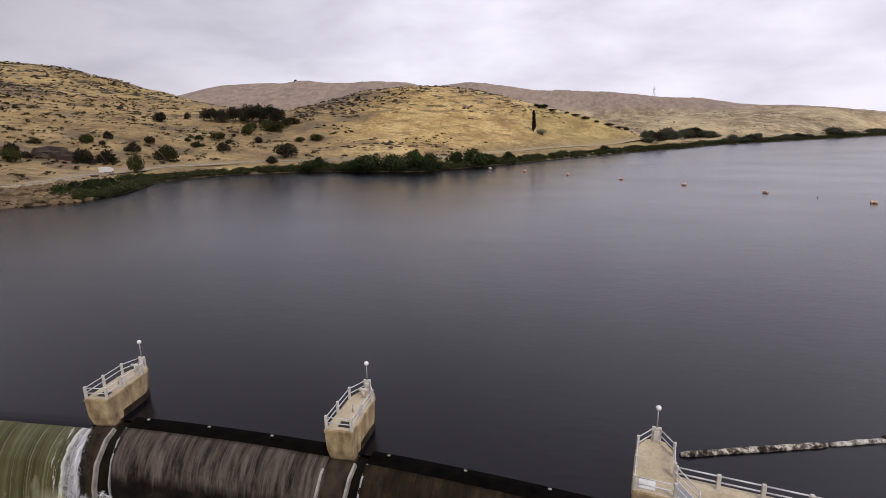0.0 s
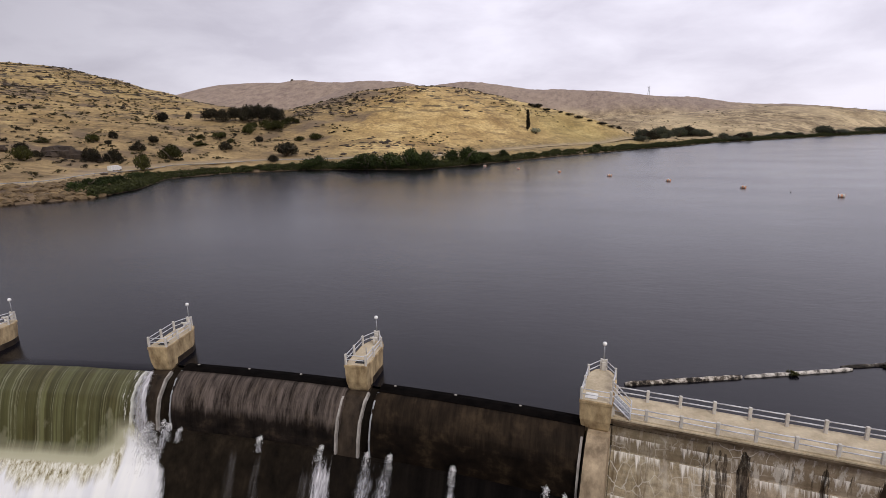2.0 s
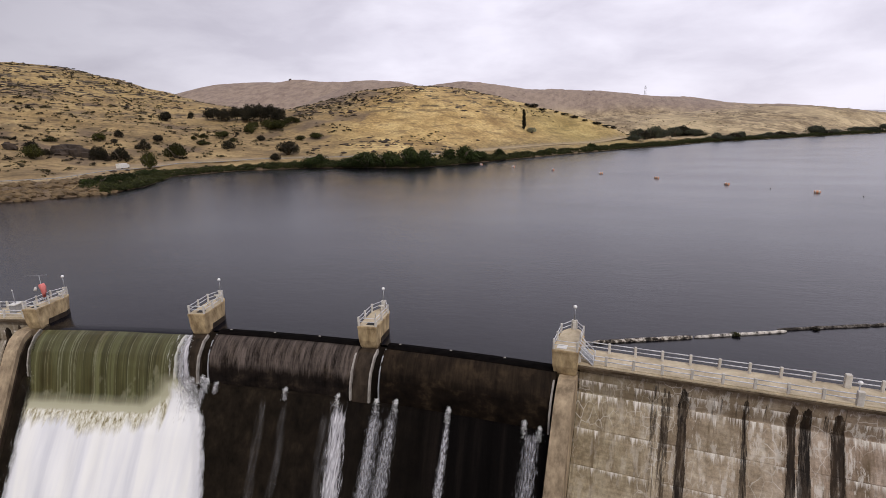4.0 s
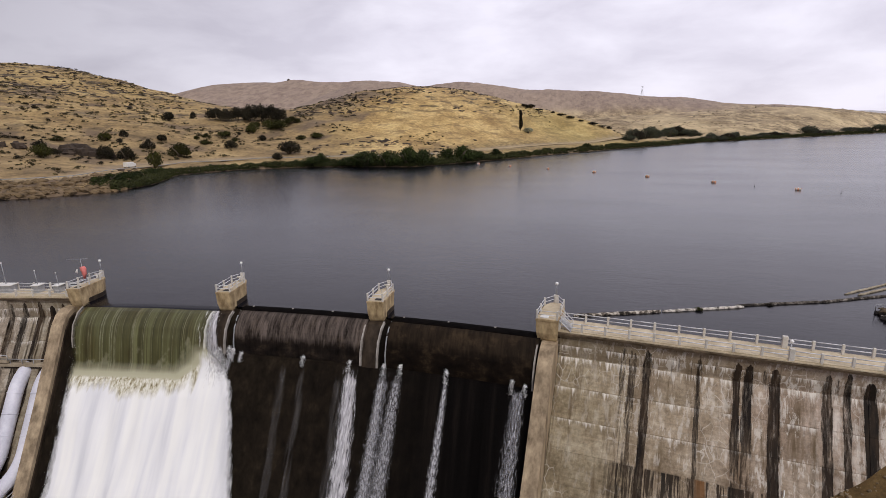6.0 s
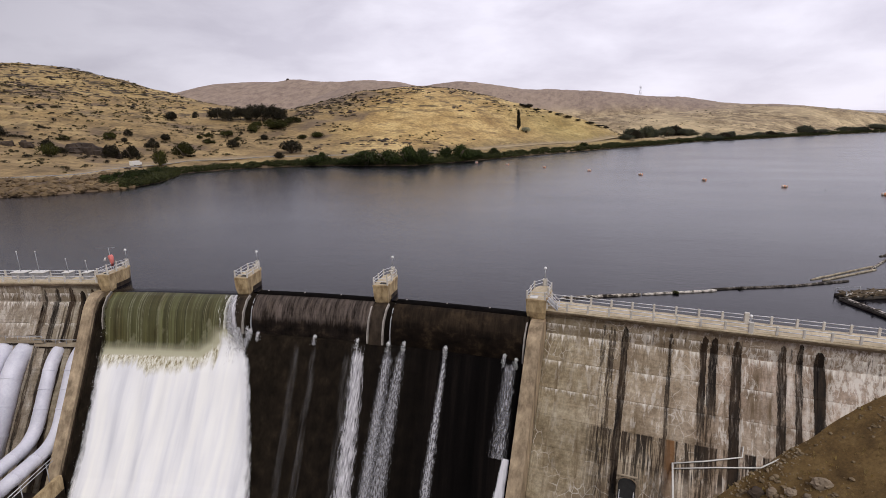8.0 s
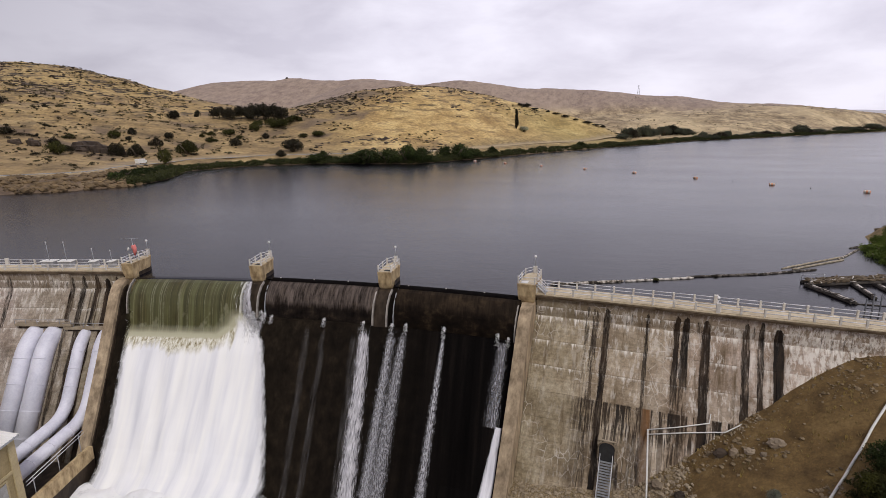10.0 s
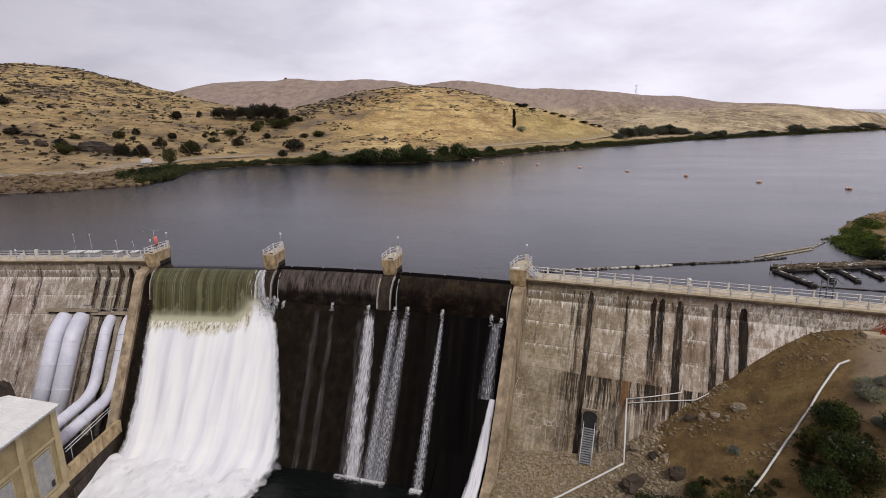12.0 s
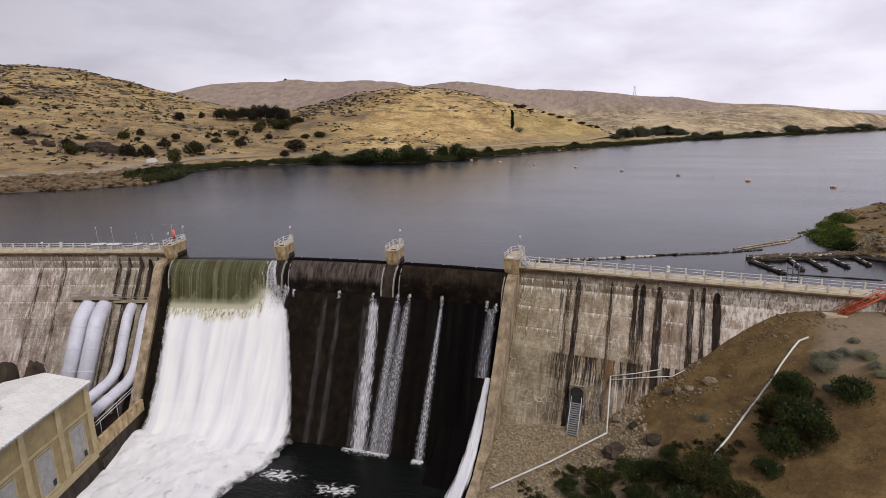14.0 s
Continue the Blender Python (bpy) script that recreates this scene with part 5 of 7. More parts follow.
# ---- running water ----
b1a, b1b = PIERS[0] + 1.3, PIERS[1] - 0.9
lip_rows = polyline([(4.8, 0.01), (5.6, 0.004), (6.3, -0.06), (6.78, -0.165)], 12)
single("water_lip", flow("water_lip", lip_rows, lambda u: (b1a, b1b), 0.0, 2, 0.05, 0.9, True, 40), M_LAKE, "dark smooth lake water bending over the lowered gate", "waterfall", kind="stuff")
sheet_rows = polyline([(6.70, -0.15), (7.5, -0.42), (8.4, -1.05), (9.2, -2.0), (9.8, -3.5), (10.25, -5.2), (10.6, -6.8), (11.4, -8.3), (13.0, -10.3), (15.0, -13.4), (18.6, -19.2), (21.2, -23.0), (23.4, -25.6), (25.8, -26.9), (29.0, -27.5), (33.0, -27.9)], 190)


def fall_edges(u):
    n, z = sheet_rows[round(u * (len(sheet_rows) - 1))]
    low = min(1.0, max(0.0, -8.0 - z) / 19.5)
    return b1a + 0.5 * min(1.0, low * 3) - 1.2 * max(0.0, n - 25.5), b1b + 4.0 * float(step(3.4, 9.0, -z)) + 6.0 * low ** 0.85 - 0.55 * max(0.0, n - 25.5)


single("falling_water", flow("falling_water", sheet_rows, fall_edges, lambda d: 0.06 if d < 8 else 0.06 + 0.5 * min(1.0, (d - 8) / 8), 2, 0.10, 0.28, True, 200, 1.0, 14.0, octaves=2), M_SPILL, "olive-green sheet of water over the lowered gate, breaking into white foam", "waterfall", kind="stuff")
lace_rows = [(n + 0.16, z + 0.03) for n, z in sheet_rows[:52]]
single("side_lace", flow("side_lace", lace_rows, lambda u: (b1b - 0.7 + 0.7 * u, b1b + 0.5 + 2.2 * u), 0.14, 8, 0.4, 1.6, True, 24, 0.0, 3.0, 3.0), M_LACE, "white lacy water torn off along the pier shaft", "waterfall", kind="stuff")
single("side_lace", flow("side_lace", [(n + 0.1, z) for n, z in lace_rows[:36]], lambda u: (b1b - 0.1 + 1.2 * u, b1b + 0.5 + 2.0 * u), 0.14, 9, 0.4, 1.6, True, 16, 0.0, 3.0, 3.0), M_STREAM, "white water torn off along the pier shaft", "waterfall", kind="stuff")


def edge_spray(name, seed, count, place, size, material, label):
    rng = np.random.default_rng(seed)
    v, f = [], []
    for i in range(count):
        c = np.array(place(rng))
        r = size * (0.3 + rng.random())
        t = rng.normal(size=(4, 3)) * r
        k = len(v)
        v += list(c + t)
        f += [(k, k + 1, k + 2), (k, k + 2, k + 3), (k, k + 3, k + 1), (k + 1, k + 3, k + 2)]
    single(name, fast_mesh(name, v, f, np.asarray(v)[:, :2] * 0.6), material, label, "spray", kind="stuff")


def right_edge(rng):
    z = -5.0 - 22 * rng.random() ** 0.8
    u = max(0.0, (-7.9 - z) / 20.7)
    s = b1b + 3.8 * min(1.0, (-4.0 - z) / 3.6) + 6.0 * u ** 0.85 - 0.5 + rng.normal() * (0.2 + 0.25 * u)
    return (*dam(s, face(z) + 0.9 + rng.random() * 1.2), z + rng.random() * 0.5)


def left_edge(rng):
    z = -3.0 - 25 * rng.random()
    return (*dam(b1a + 0.6 + abs(rng.normal()) * 0.4, face(z) + 0.8 + rng.random() * 1.2), z)


def pier_edge(rng):
    u = rng.random()
    z = -0.3 - 6 * u
    return (*dam(b1b - 0.1 + rng.normal() * 0.35, 6.4 + 3.6 * u ** 0.6 + rng.random() * 0.6), z)


def pier_foot(rng):
    u = rng.random()
    return (*dam(b1b + 1.8 + 1.8 * u * rng.random() + rng.normal() * 0.25, 9.8 + 1.6 * rng.random()), -4.2 - 4.6 * u)


edge_spray("spray", 8, 2500, pier_foot, 0.018, M_WHITEW, "white spray thrown off the foot of the pier shaft")
edge_spray("mist", 9, 900, pier_foot, 0.12, M_MIST, "thin mist at the foot of the pier shaft")
edge_spray("spray", 3, 9000, right_edge, 0.02, M_WHITEW, "white spray along the edge of the fall")
edge_spray("spray", 4, 500, left_edge, 0.016, M_WHITEW, "white spray along the training wall")
edge_spray("spray", 5, 2500, pier_edge, 0.020, M_WHITEW, "white spray off the pier shaft")


def foam_pool():
    """Heaving foam at the foot of the fall, thinning out over the pool."""
    v, f, uv, edge = [], [], [], []
    cols, rows = 170, 150
    for i in range(rows + 1):
        n = 19 + 44 * (i / rows)
        for j in range(cols + 1):
            s = -46 + 46 * (j / cols)
            x, y = dam(s, n)
            fade = 1 - float(step(-6.4 - 0.33 * (n - 23), -1.2 - 0.30 * (n - 23), s + 2.8 * float(fbm(np.array(s / 5), np.array(n / 5), 3, 83))))
            lump = float(fbm(np.array(s / 5.5), np.array(n / 5.5), 3, 81))
            v.append((x, y, -28.05 + fade * (0.55 + lump * 0.5 + 0.25 * float(fbm(np.array(s / 1.6), np.array(n / 1.6), 3, 87)) + 1.1 * math.exp(-((n - 26.5) / 4.5) ** 2) * (0.8 + 0.6 * lump))))
            uv.append((s, n))
            edge.append(min(1.0, 1.6 * fade) * float(step(22.0, 26.0, n + 2.0 * lump)))
    for i in range(rows):
        for j in range(cols):
            a = i * (cols + 1) + j
            f.append((a, a + 1, a + cols + 2, a + cols + 1))
    me = fast_mesh("foam_pool", v, f, uv, True)
    me.attributes.new("edge", "FLOAT", "POINT").data.foreach_set("value", np.array(edge, np.float32))
    return me


single("foam_pool", foam_pool(), M_FOAM, "churning white foam at the foot of the fall", "foam", kind="stuff")


def stream(label, top, foot, z0, z1, material, name="stream", seed=1, lift=0.12, lump=0.12):
    rows = [(face(z) + lift, z) for z in spread(z0, z1, 40)]
    single(name, flow(name, rows, lambda u: tuple(p + (q - p) * u ** 0.7 for p, q in zip(top, foot)), lump, seed, 0.6, 1.6, True, 14, 0.0, 3.0, 0.0, 14.0), material, label, "water stream", "streams on the spillway", kind="stuff")


stream("thick white stream running down the dark spillway", (8.3, 10.5), (9.1, 13.1), -5.4, -28.1, M_STREAM, seed=21)
stream("thin lacy water beside the thick white stream", (6.6, 9.0), (8.0, 10.4), -6.0, -28.1, M_FILM, seed=22, lift=0.08)
stream("broad lacy stream running down the dark spillway", (13.5, 15.5), (12.3, 16.2), -5.3, -28.1, M_VEIL, seed=23)
stream("broad lacy stream running down the dark spillway", (15.7, 17.1), (14.2, 17.9), -5.3, -28.1, M_LACE, seed=34, lift=0.16)
stream("thin lacy water over the broad stream", (13.6, 14.8), (13.1, 15.2), -5.2, -28.1, M_LACE, seed=24, lift=0.2)
stream("narrow lacy stream running down the dark spillway", (22.7, 23.3), (22.0, 24.4), -4.9, -28.1, M_LACE, seed=25)
stream("narrow white thread in the stream", (22.7, 23.3), (22.5, 23.9), -4.9, -28.1, M_LACE, seed=26, lift=0.2)
stream("lacy stream beside the training wall", (31.4, 33.4), (30.9, 33.9), -5.2, -15.6, M_VEIL, seed=27)
stream("lacy water beside the training wall", (31.7, 33.5), (31.8, 33.9), -5.2, -15.6, M_VEIL, seed=28, lift=0.2)
chute = polyline([(face(-15.4) + 0.2, -15.4), (face(-21.5) + 0.3, -21.5), (22.6, -24.9), (25.6, -26.9), (30.5, -28.2)], 50)
single("stream", flow("stream", chute, lambda u: (33.1 - 2.2 * u, 34.2 - 0.1 * u), 0.12, 29, 0.3, 0.8, True, 20, 0.0, 5.0, octaves=2), M_CHUTE, "solid white chute of water beside the training wall", "water stream", "streams on the spillway", kind="stuff")
stream("faint film of water on the dark spillway", (-1.6, 0.4), (-1.0, 1.2), -5.6, -28.1, M_FILM, seed=30, lift=0.05)
stream("faint film of water on the dark spillway", (1.5, 3.1), (2.0, 4.2), -5.6, -28.1, M_FILM, seed=31, lift=0.05)
stream("short white run at the foot of the gate", (-9.3, -8.2), (-10.2, -8.9), -4.6, -9.5, M_LACE, seed=33)


def spurt(s, tall, count, seed):
    """A leaning jet that springs from the foot of the gate and falls back on the face."""
    def at(rng):
        u = rng.random() ** 0.8
        w = 0.05 + 0.16 * u
        return (*dam(s + rng.normal() * w, 8.95 + 1.0 * u + rng.normal() * 0.10), -5.4 + tall * 4 * (u - u * u) - 0.7 * u * u + rng.normal() * 0.10)
    edge_spray("spurt", seed, count, at, 0.022, M_WHITEW, "small white spurt of water at the foot of the gate")


for k, (s, tall) in enumerate([(-9.2, 1.2), (-8.6, 0.9), (-7.4, 0.4), (2.2, 0.6), (9.2, 0.6), (14.2, 0.7), (16.6, 0.9), (23.0, 1.0), (31.6, 1.0), (33.2, 0.6)]):
    spurt(s, tall * 1.0, 700, 40 + k)

# small patches of foam drifting on the tailwater
def foam_patch(x, y, size, seed):
    """A thin ragged raft of foam, thinning out to its rim."""
    v, f, uv, edge = [], [], [], []
    rows = 26
    for i in range(rows + 1):
        for j in range(rows + 1):
            a, b = i / rows * 2 - 1, j / rows * 2 - 1
            wob = float(fbm(np.array(a * 1.5 + seed), np.array(b * 1.5), 3, seed))
            v.append((x + a * size * 2.2 + wob * size, y + b * size + wob * size * 0.5, -27.97 + 0.05 * wob))
            uv.append((a * size * 2.2 + seed, b * size))
            edge.append(max(0.0, 1 - (a * a + b * b) + wob * 0.5))
    for i in range(rows):
        for j in range(rows):
            k = i * (rows + 1) + j
            f.append((k, k + rows + 1, k + rows + 2, k + 1))
    me = fast_mesh("foam_patch", v, f, uv, True)
    me.attributes.new("edge", "FLOAT", "POINT").data.foreach_set("value", np.array(edge, np.float32))
    single("foam_patch", me, M_SOFT, "thin white foam drifting on dark tailwater", "foam", kind="stuff")


foam_patch(-1.6, -33.0, 1.6, 60)
foam_patch(-11.0, -31.5, 1.8, 64)
for k, (a, b) in enumerate([(8.0, 12.8), (12.9, 17.4), (22.1, 24.2)]):
    def at_toe(rng, a=a, b=b):
        return (*dam(a + (b - a) * rng.random(), face(-28) + 0.15 + abs(rng.normal()) * 0.45), -27.93 + rng.random() * 0.15)
    edge_spray("toe_foam", 70 + k, 700, at_toe, 0.045, M_WHITEW, "white foam line where a stream meets the pool")

# ---- powerhouse ----
PH = Matrix.Translation((-39.4, -36.5, 0)) @ Matrix.Rotation(math.atan2(-0.973, 0.23), 4, "Z")
ph = thing("powerhouse", PH, "yellow-tan stucco powerhouse with a white ribbed metal roof", "building")
part("wall", box(0, 44, -12.4, 0, -30, -12.45), M_STUCCO, ph)
roof = bmesh.new()
rows = [(0.55, -12.35), (-6.2, -10.85), (-12.95, -12.35)]
count = 72
for (y0, z0), (y1, z1) in zip(rows, rows[1:]):
    ring = []
    for i in range(count * 4 + 1):
        x = -0.6 + 45.2 * i / (count * 4)
        k = -0.24 if i % 4 == 1 else 0.0
        ring.append((roof.verts.new((x, y0, z0 + k)), roof.verts.new((x, y1, z1 + k))))
    for a, b in zip(ring, ring[1:]):
        roof.faces.new((a[0], b[0], b[1], a[1])).material_index = 1 if ring.index(a) % 4 == 1 else 0
roof_ob = part("roof", roof, M_ROOF, ph, "white ribbed metal roof")
roof_ob.data.materials.append(M_SEAM)
part("gable", slab([(0.0, -12.4), (0.12, -12.4), (0.12, 0.0), (0.0, 0.0)], -12.6, -12.40), M_STUCCO, ph)
part("ridge_monitor", box(9.5, 40, -7.6, -4.8, -11.2, -10.35, 0.05), M_ROOF, ph, "raised white roof monitor")
part("fascia", box(-0.6, 44.6, 0.42, 0.58, -12.62, -12.36, 0.02), M_STEEL, ph, "grey metal gutter edge")
part("belt_course", box(-0.12, 44, 0.0, 0.16, -16.9, -16.5, 0.03), M_TRIM, ph)
part("plinth", box(-0.15, 44, 0.0, 0.22, -25.0, -23.75, 0.03), M_TRIM, ph)
for i in range(7):
    x = 0.0 + i * 6.7
    part("pilaster", box(x - (0.12 if i == 0 else 0.45), x + (0.95 if i == 0 else 0.45), 0.0, 0.2, -23.75, -12.7, 0.03), M_TRIM, ph)
    win = part("window", box(x + 2.1, x + 5.1, -0.1, 0.05, -23.35, -17.55, 0.02), M_PANE, ph, "tall dusty grey window")
    for a, b, c, d in ((x + 1.9, x + 2.1, -23.55, -17.35), (x + 5.1, x + 5.3, -23.55, -17.35)):
        part("window_frame", box(a, b, 0.0, 0.12, c, d, 0.02), M_TRIM, win)
    part("window_frame", box(x + 1.9, x + 5.3, 0.0, 0.12, -17.35, -17.15, 0.02), M_TRIM, win)
    part("sill", box(x + 1.8, x + 5.4, 0.0, 0.25, -23.65, -23.355, 0.02), M_TRIM, win)
    for k in range(1, 3):
        part("mullion", box(x + 2.1 + k, x + 2.16 + k, 0.0, 0.08, -23.35, -17.55), M_PANE, win)
    part("transom", box(x + 2.1, x + 5.1, 0.0, 0.07, -19.75, -19.69), M_PANE, win)
    part("vent_panel", box(x + 2.3, x + 2.9, 0.05, 0.11, -23.05, -22.15, 0.01), M_DARK, win, "small dark vent panel")
single("powerhouse_quay", slab([tuple((PH @ Vector(q)).xy) for q in ((-0.6, 0.3, 0), (-0.6, -12, 0), (44, -12, 0), (44, 0.3, 0))], -34, -25.0), M_WETSIDE, "wet concrete footing of the powerhouse", "footing", kind="structure")

# low wall from the powerhouse to the training wall, with the dark pipe pit behind it
def upright(p, q, z0, z1, half):
    d = (Vector(q) - Vector(p)).normalized()
    k = Vector((-d.y, d.x)) * half
    return slab([tuple(Vector(p) - k), tuple(Vector(q) - k), tuple(Vector(q) + k), tuple(Vector(p) + k)], z0, z1, 0.04)


single("wall_pit", upright((-39.4, -36.6), (-42.2, -24.0), -24.3, -22.2, 0.35), M_PIER, "low tan concrete wall beside the pipe pit", "wall", kind="structure")
single("wall_pit_base", upright((-39.4, -36.6), (-42.2, -24.0), -34, -24.3, 0.33), M_WETSIDE, "dark wet lower wall beside the foaming pool", "wall", kind="structure")
single("pit_floor", slab([(-38.8, -36.4), (-42.3, -24.0), (-62, -26), (-58, -38)], -34, -25.5), M_WETSIDE, "dark floor of the pipe pit", "floor", kind="structure")
hr = thing("pit_handrail", Matrix.Translation((-45.0, -28.0, 0.6)), "pale double pipe handrail above the pipe pit", "handrail")
for z in (-20.6, -21.1):
    part("rail", tube([(1.4, 4.5, z), (4.6, -7.2, z)], 0.06, 6), M_RAIL, hr)
for k in spread(0.1, 0.9, 2):
    part("post", tube([(1.4 + 3.2 * k, 4.5 - 11.7 * k, -26.1), (1.4 + 3.2 * k, 4.5 - 11.7 * k, -20.5)], 0.06, 6), M_STEEL, hr)

# ---- penstocks ----
def bend_path(pts, r, seg=7):
    """Straight runs joined by round bends."""
    out = [Vector(pts[0])]
    for a, b, c in zip(pts, pts[1:], pts[2:]):
        a, b, c = Vector(a), Vector(b), Vector(c)
        p, q = b + (a - b).normalized() * r, b + (c - b).normalized() * r
        for i in range(seg + 1):
            u = i / seg
            out.append(p * (1 - u) ** 2 + b * 2 * u * (1 - u) + q * u ** 2)
    out.append(Vector(pts[-1]))
    return out


def penstock(s, r, path, label):
    p = thing("penstock", dam_pose(s, 0), label, "penstock", "penstocks")
    pts = [Vector((0, -n, z)) for n, z in path]
    line = bend_path(pts, 3.2 * r)
    part("pipe", tube(line, r, 28), M_PEN, p)
    for k in range(2, len(pts) - 1 + 1):
        a, b = pts[k - 1], pts[k]
        d = (b - a).normalized()
        for t in spread(0.22, 0.86, 3):
            c = a.lerp(b, t)
            part("flange", tube([c - d * 0.07, c + d * 0.07], r + 0.05, 28), M_PEN, p)
    return p


def wf(z):
    return 5.3 + 0.6 * (-2.2 - z)


for s in (-51.0, -47.7):
    penstock(s, 1.42, [(wf(-8.6) - 3.0, -8.3), (wf(-9.2) + 0.9, -8.6), (wf(-25.5) + 1.1, -25.5)], "large pale penstock pipe running down the dam face")
for s in (-42.0, -38.5):
    penstock(s, 0.95, [(wf(-8.6) - 2.4, -8.4), (wf(-9.2) + 0.6, -8.8), (wf(-20.3) + 0.8, -20.3), (34.5, -21.6)], "slim pale penstock pipe bending into the powerhouse")
bl = thing("penstock_gallery", dam_pose(-46, 8.9, -7.5), "grey concrete ledge with a rail above the penstocks", "ledge")
for a, b, dz in ((-54.2, -44.2, 0.0), (-45.6, -36.8, -0.55)):
    part("ledge", prism([(7.6, -7.75 + dz), (9.6, -7.75 + dz), (9.6, -7.35 + dz), (7.6, -7.35 + dz)], [a, b], bl.matrix_world), M_CONC, bl)
    part("bracket_beam", prism([(8.0, -8.15 + dz), (9.3, -8.15 + dz), (9.3, -7.78 + dz), (8.0, -7.78 + dz)], [a + 0.4, b - 0.4], bl.matrix_world), M_WETSIDE, bl)
    inv = bl.matrix_world.inverted()
    part("rail", tube([inv @ Vector((*dam(a, 9.5), -6.6 + dz)), inv @ Vector((*dam(b, 9.5), -6.6 + dz))], 0.05, 6), M_STEEL, bl)
    for q in spread(a, b, 5):
        part("post", tube([inv @ Vector((*dam(q, 9.5), -7.4 + dz)), inv @ Vector((*dam(q, 9.5), -6.55 + dz))], 0.05, 6), M_STEEL, bl)
for a, b, z0, z1 in ((-47.6, -46.2, 0.4, -6.8), (-44.6, -42.4, -4.0, -7.6), (-41.8, -40.9, -4.0, -7.4)):
    single("face_buttress", prism([(4.9, z0), (5.62, z0), (5.66, -2.2), (wf(z1) + 0.36, z1), (wf(z1) - 1, z1), (4.9, -2.4)], [a, b]), M_WEST, "stained concrete rib on the dam face", "buttress", "ribs on the dam face")

# ---- hoists, masts and the windsock on the west crest ----
def hoist(s, tall, wide):
    h = thing("gate_hoist", dam_pose(s, 3.4, DECK), "white-topped hoist cabinet with a thin grey mast", "hoist", "hoists on the crest")
    part("cabinet", box(-wide, wide, -0.7, 0.7, 0.0, 1.05, 0.05), M_STEEL, h)
    part("lid", box(-wide - 0.12, wide + 0.12, -0.8, 0.8, 1.05, 1.2, 0.04), M_WHITE, h, "white lid")
    part("mast", tube([(0, 0, 1.18), (-0.12, 0, tall)], [0.07, 0.04], 6), M_STEEL, h)
    part("mast_cap", ball((-0.12, 0, tall), 0.11, 1), M_WHITE, h)


for s, tall, wide in ((-51.1, 4.5, 1.1), (-47.9, 4.5, 1.1), (-42.9, 3.3, 0.5), (-39.6, 3.0, 0.4)):
    hoist(s, tall, wide)
ws = thing("windsock", dam_pose(-35.5, 3.6, 2.55), "faded red windsock hanging from a slim pole", "windsock")
part("pole", tube([(0.2, 0, -0.9), (0.2, 0, 3.7)], 0.04, 6), M_STEEL, ws)
part("arm", tube([(-2.0, 0, 3.62), (1.3, 0, 3.78)], 0.03, 6), M_STEEL, ws)
part("sock", tube([(0.25, 0, 2.55), (0.4, 0, 2.1), (0.5, -0.05, 1.5), (0.42, -0.05, 0.75)], [0.34, 0.42, 0.34, 0.2], 12), M_SOCK, ws, "faded red fabric sock")
part("reflector", tube([(-0.75, 0, 1.6), (-0.6, 0, 2.1)], [0.2, 0.1], 10), M_WHITE, ws, "white curved reflector")
sc = thing("gauge_frame", dam_pose(77.1, 1.25, 0.0), "thin grey steel gauge frame at the lake railing", "frame")
for x, top in ((-0.7, 3.5), (0.0, 4.2), (0.75, 4.2)):
    part("upright", tube([(x, 0, -1.5), (x, 0, top)], 0.09, 6), M_IRON, sc)
for z in (1.2, 2.2, 3.2):
    part("crossbar", tube([(-0.7, 0, z), (0.75, 0, z)], 0.06, 6), M_IRON, sc)
part("arm", tube([(0.75, 0, 3.9), (1.9, 0.3, 2.9)], 0.035, 6), M_IRON, sc)

# ---- log boom, drift rafts, buoys ----
def log(a, b, r, material, label, seed, name="boom_log", group="logs of the boom"):
    rng = np.random.default_rng(seed)
    a, b = Vector((*a, 0.06)), Vector((*b, 0.06))
    bm = bmesh.new()
    n = 22
    pts = [a.lerp(b, i / n) + Vector((0, 0, float(rng.normal()) * 0.02)) for i in range(n + 1)]
    tube_into(bm, pts, [r * (0.6 if i in (0, n) else 0.97 + 0.07 * float(rng.random())) for i in range(n + 1)], 10)
    for v in bm.verts:
        v.co += Vector((noise.noise(v.co * 1.3), noise.noise(v.co * 1.3 + Vector((9, 0, 0))), noise.noise(v.co * 1.7))) * r * 0.12
    return single(name, bm, material, label, "log", group)


log((25.6, -0.4), (37.0, 3.4), 0.27, M_LOG, "thick mottled floating boom log beside the dam", 1)
log((37.3, 3.5), (48.4, 7.4), 0.22, M_LOGPALE, "silver bare floating boom log", 2)
log((47.6, 7.8), (59.3, 11.5), 0.22, M_LOGWORN, "dark waterlogged boom log", 3)
log((59.2, 11.3), (69.8, 16.2), 0.21, M_LOGWORN, "dark waterlogged boom log", 4)
log((64.4, 16.0), (78.2, 26.6), 0.17, M_TIMBER, "yellowed timber boom log lying doubled", 5)
log((66.0, 15.8), (77.6, 24.4), 0.18, M_TIMBER, "yellowed timber boom log lying doubled", 6)
log((76.6, 24.2), (86.6, 36.6), 0.21, M_LOG, "dark boom log near the far bank", 7)
log((83.2, 34.6), (87.4, 37.6), 0.24, M_LOGWORN, "short loose mottled log", 8)


def tuft(x, y, z, size, seed, material, label):
    rng = np.random.default_rng(seed)
    c = [(x + rng.normal() * size * 0.3, y + rng.normal() * size * 0.3, z + size * 0.35) for _ in range(4)]
    v, f = leaf_cloud(rng, c, [size * 0.4] * 4, 220, size * 0.12)
    single("weed_clump", fast_mesh("weed_clump", v, f), material, label, "weeds", "weed clumps on the boom")


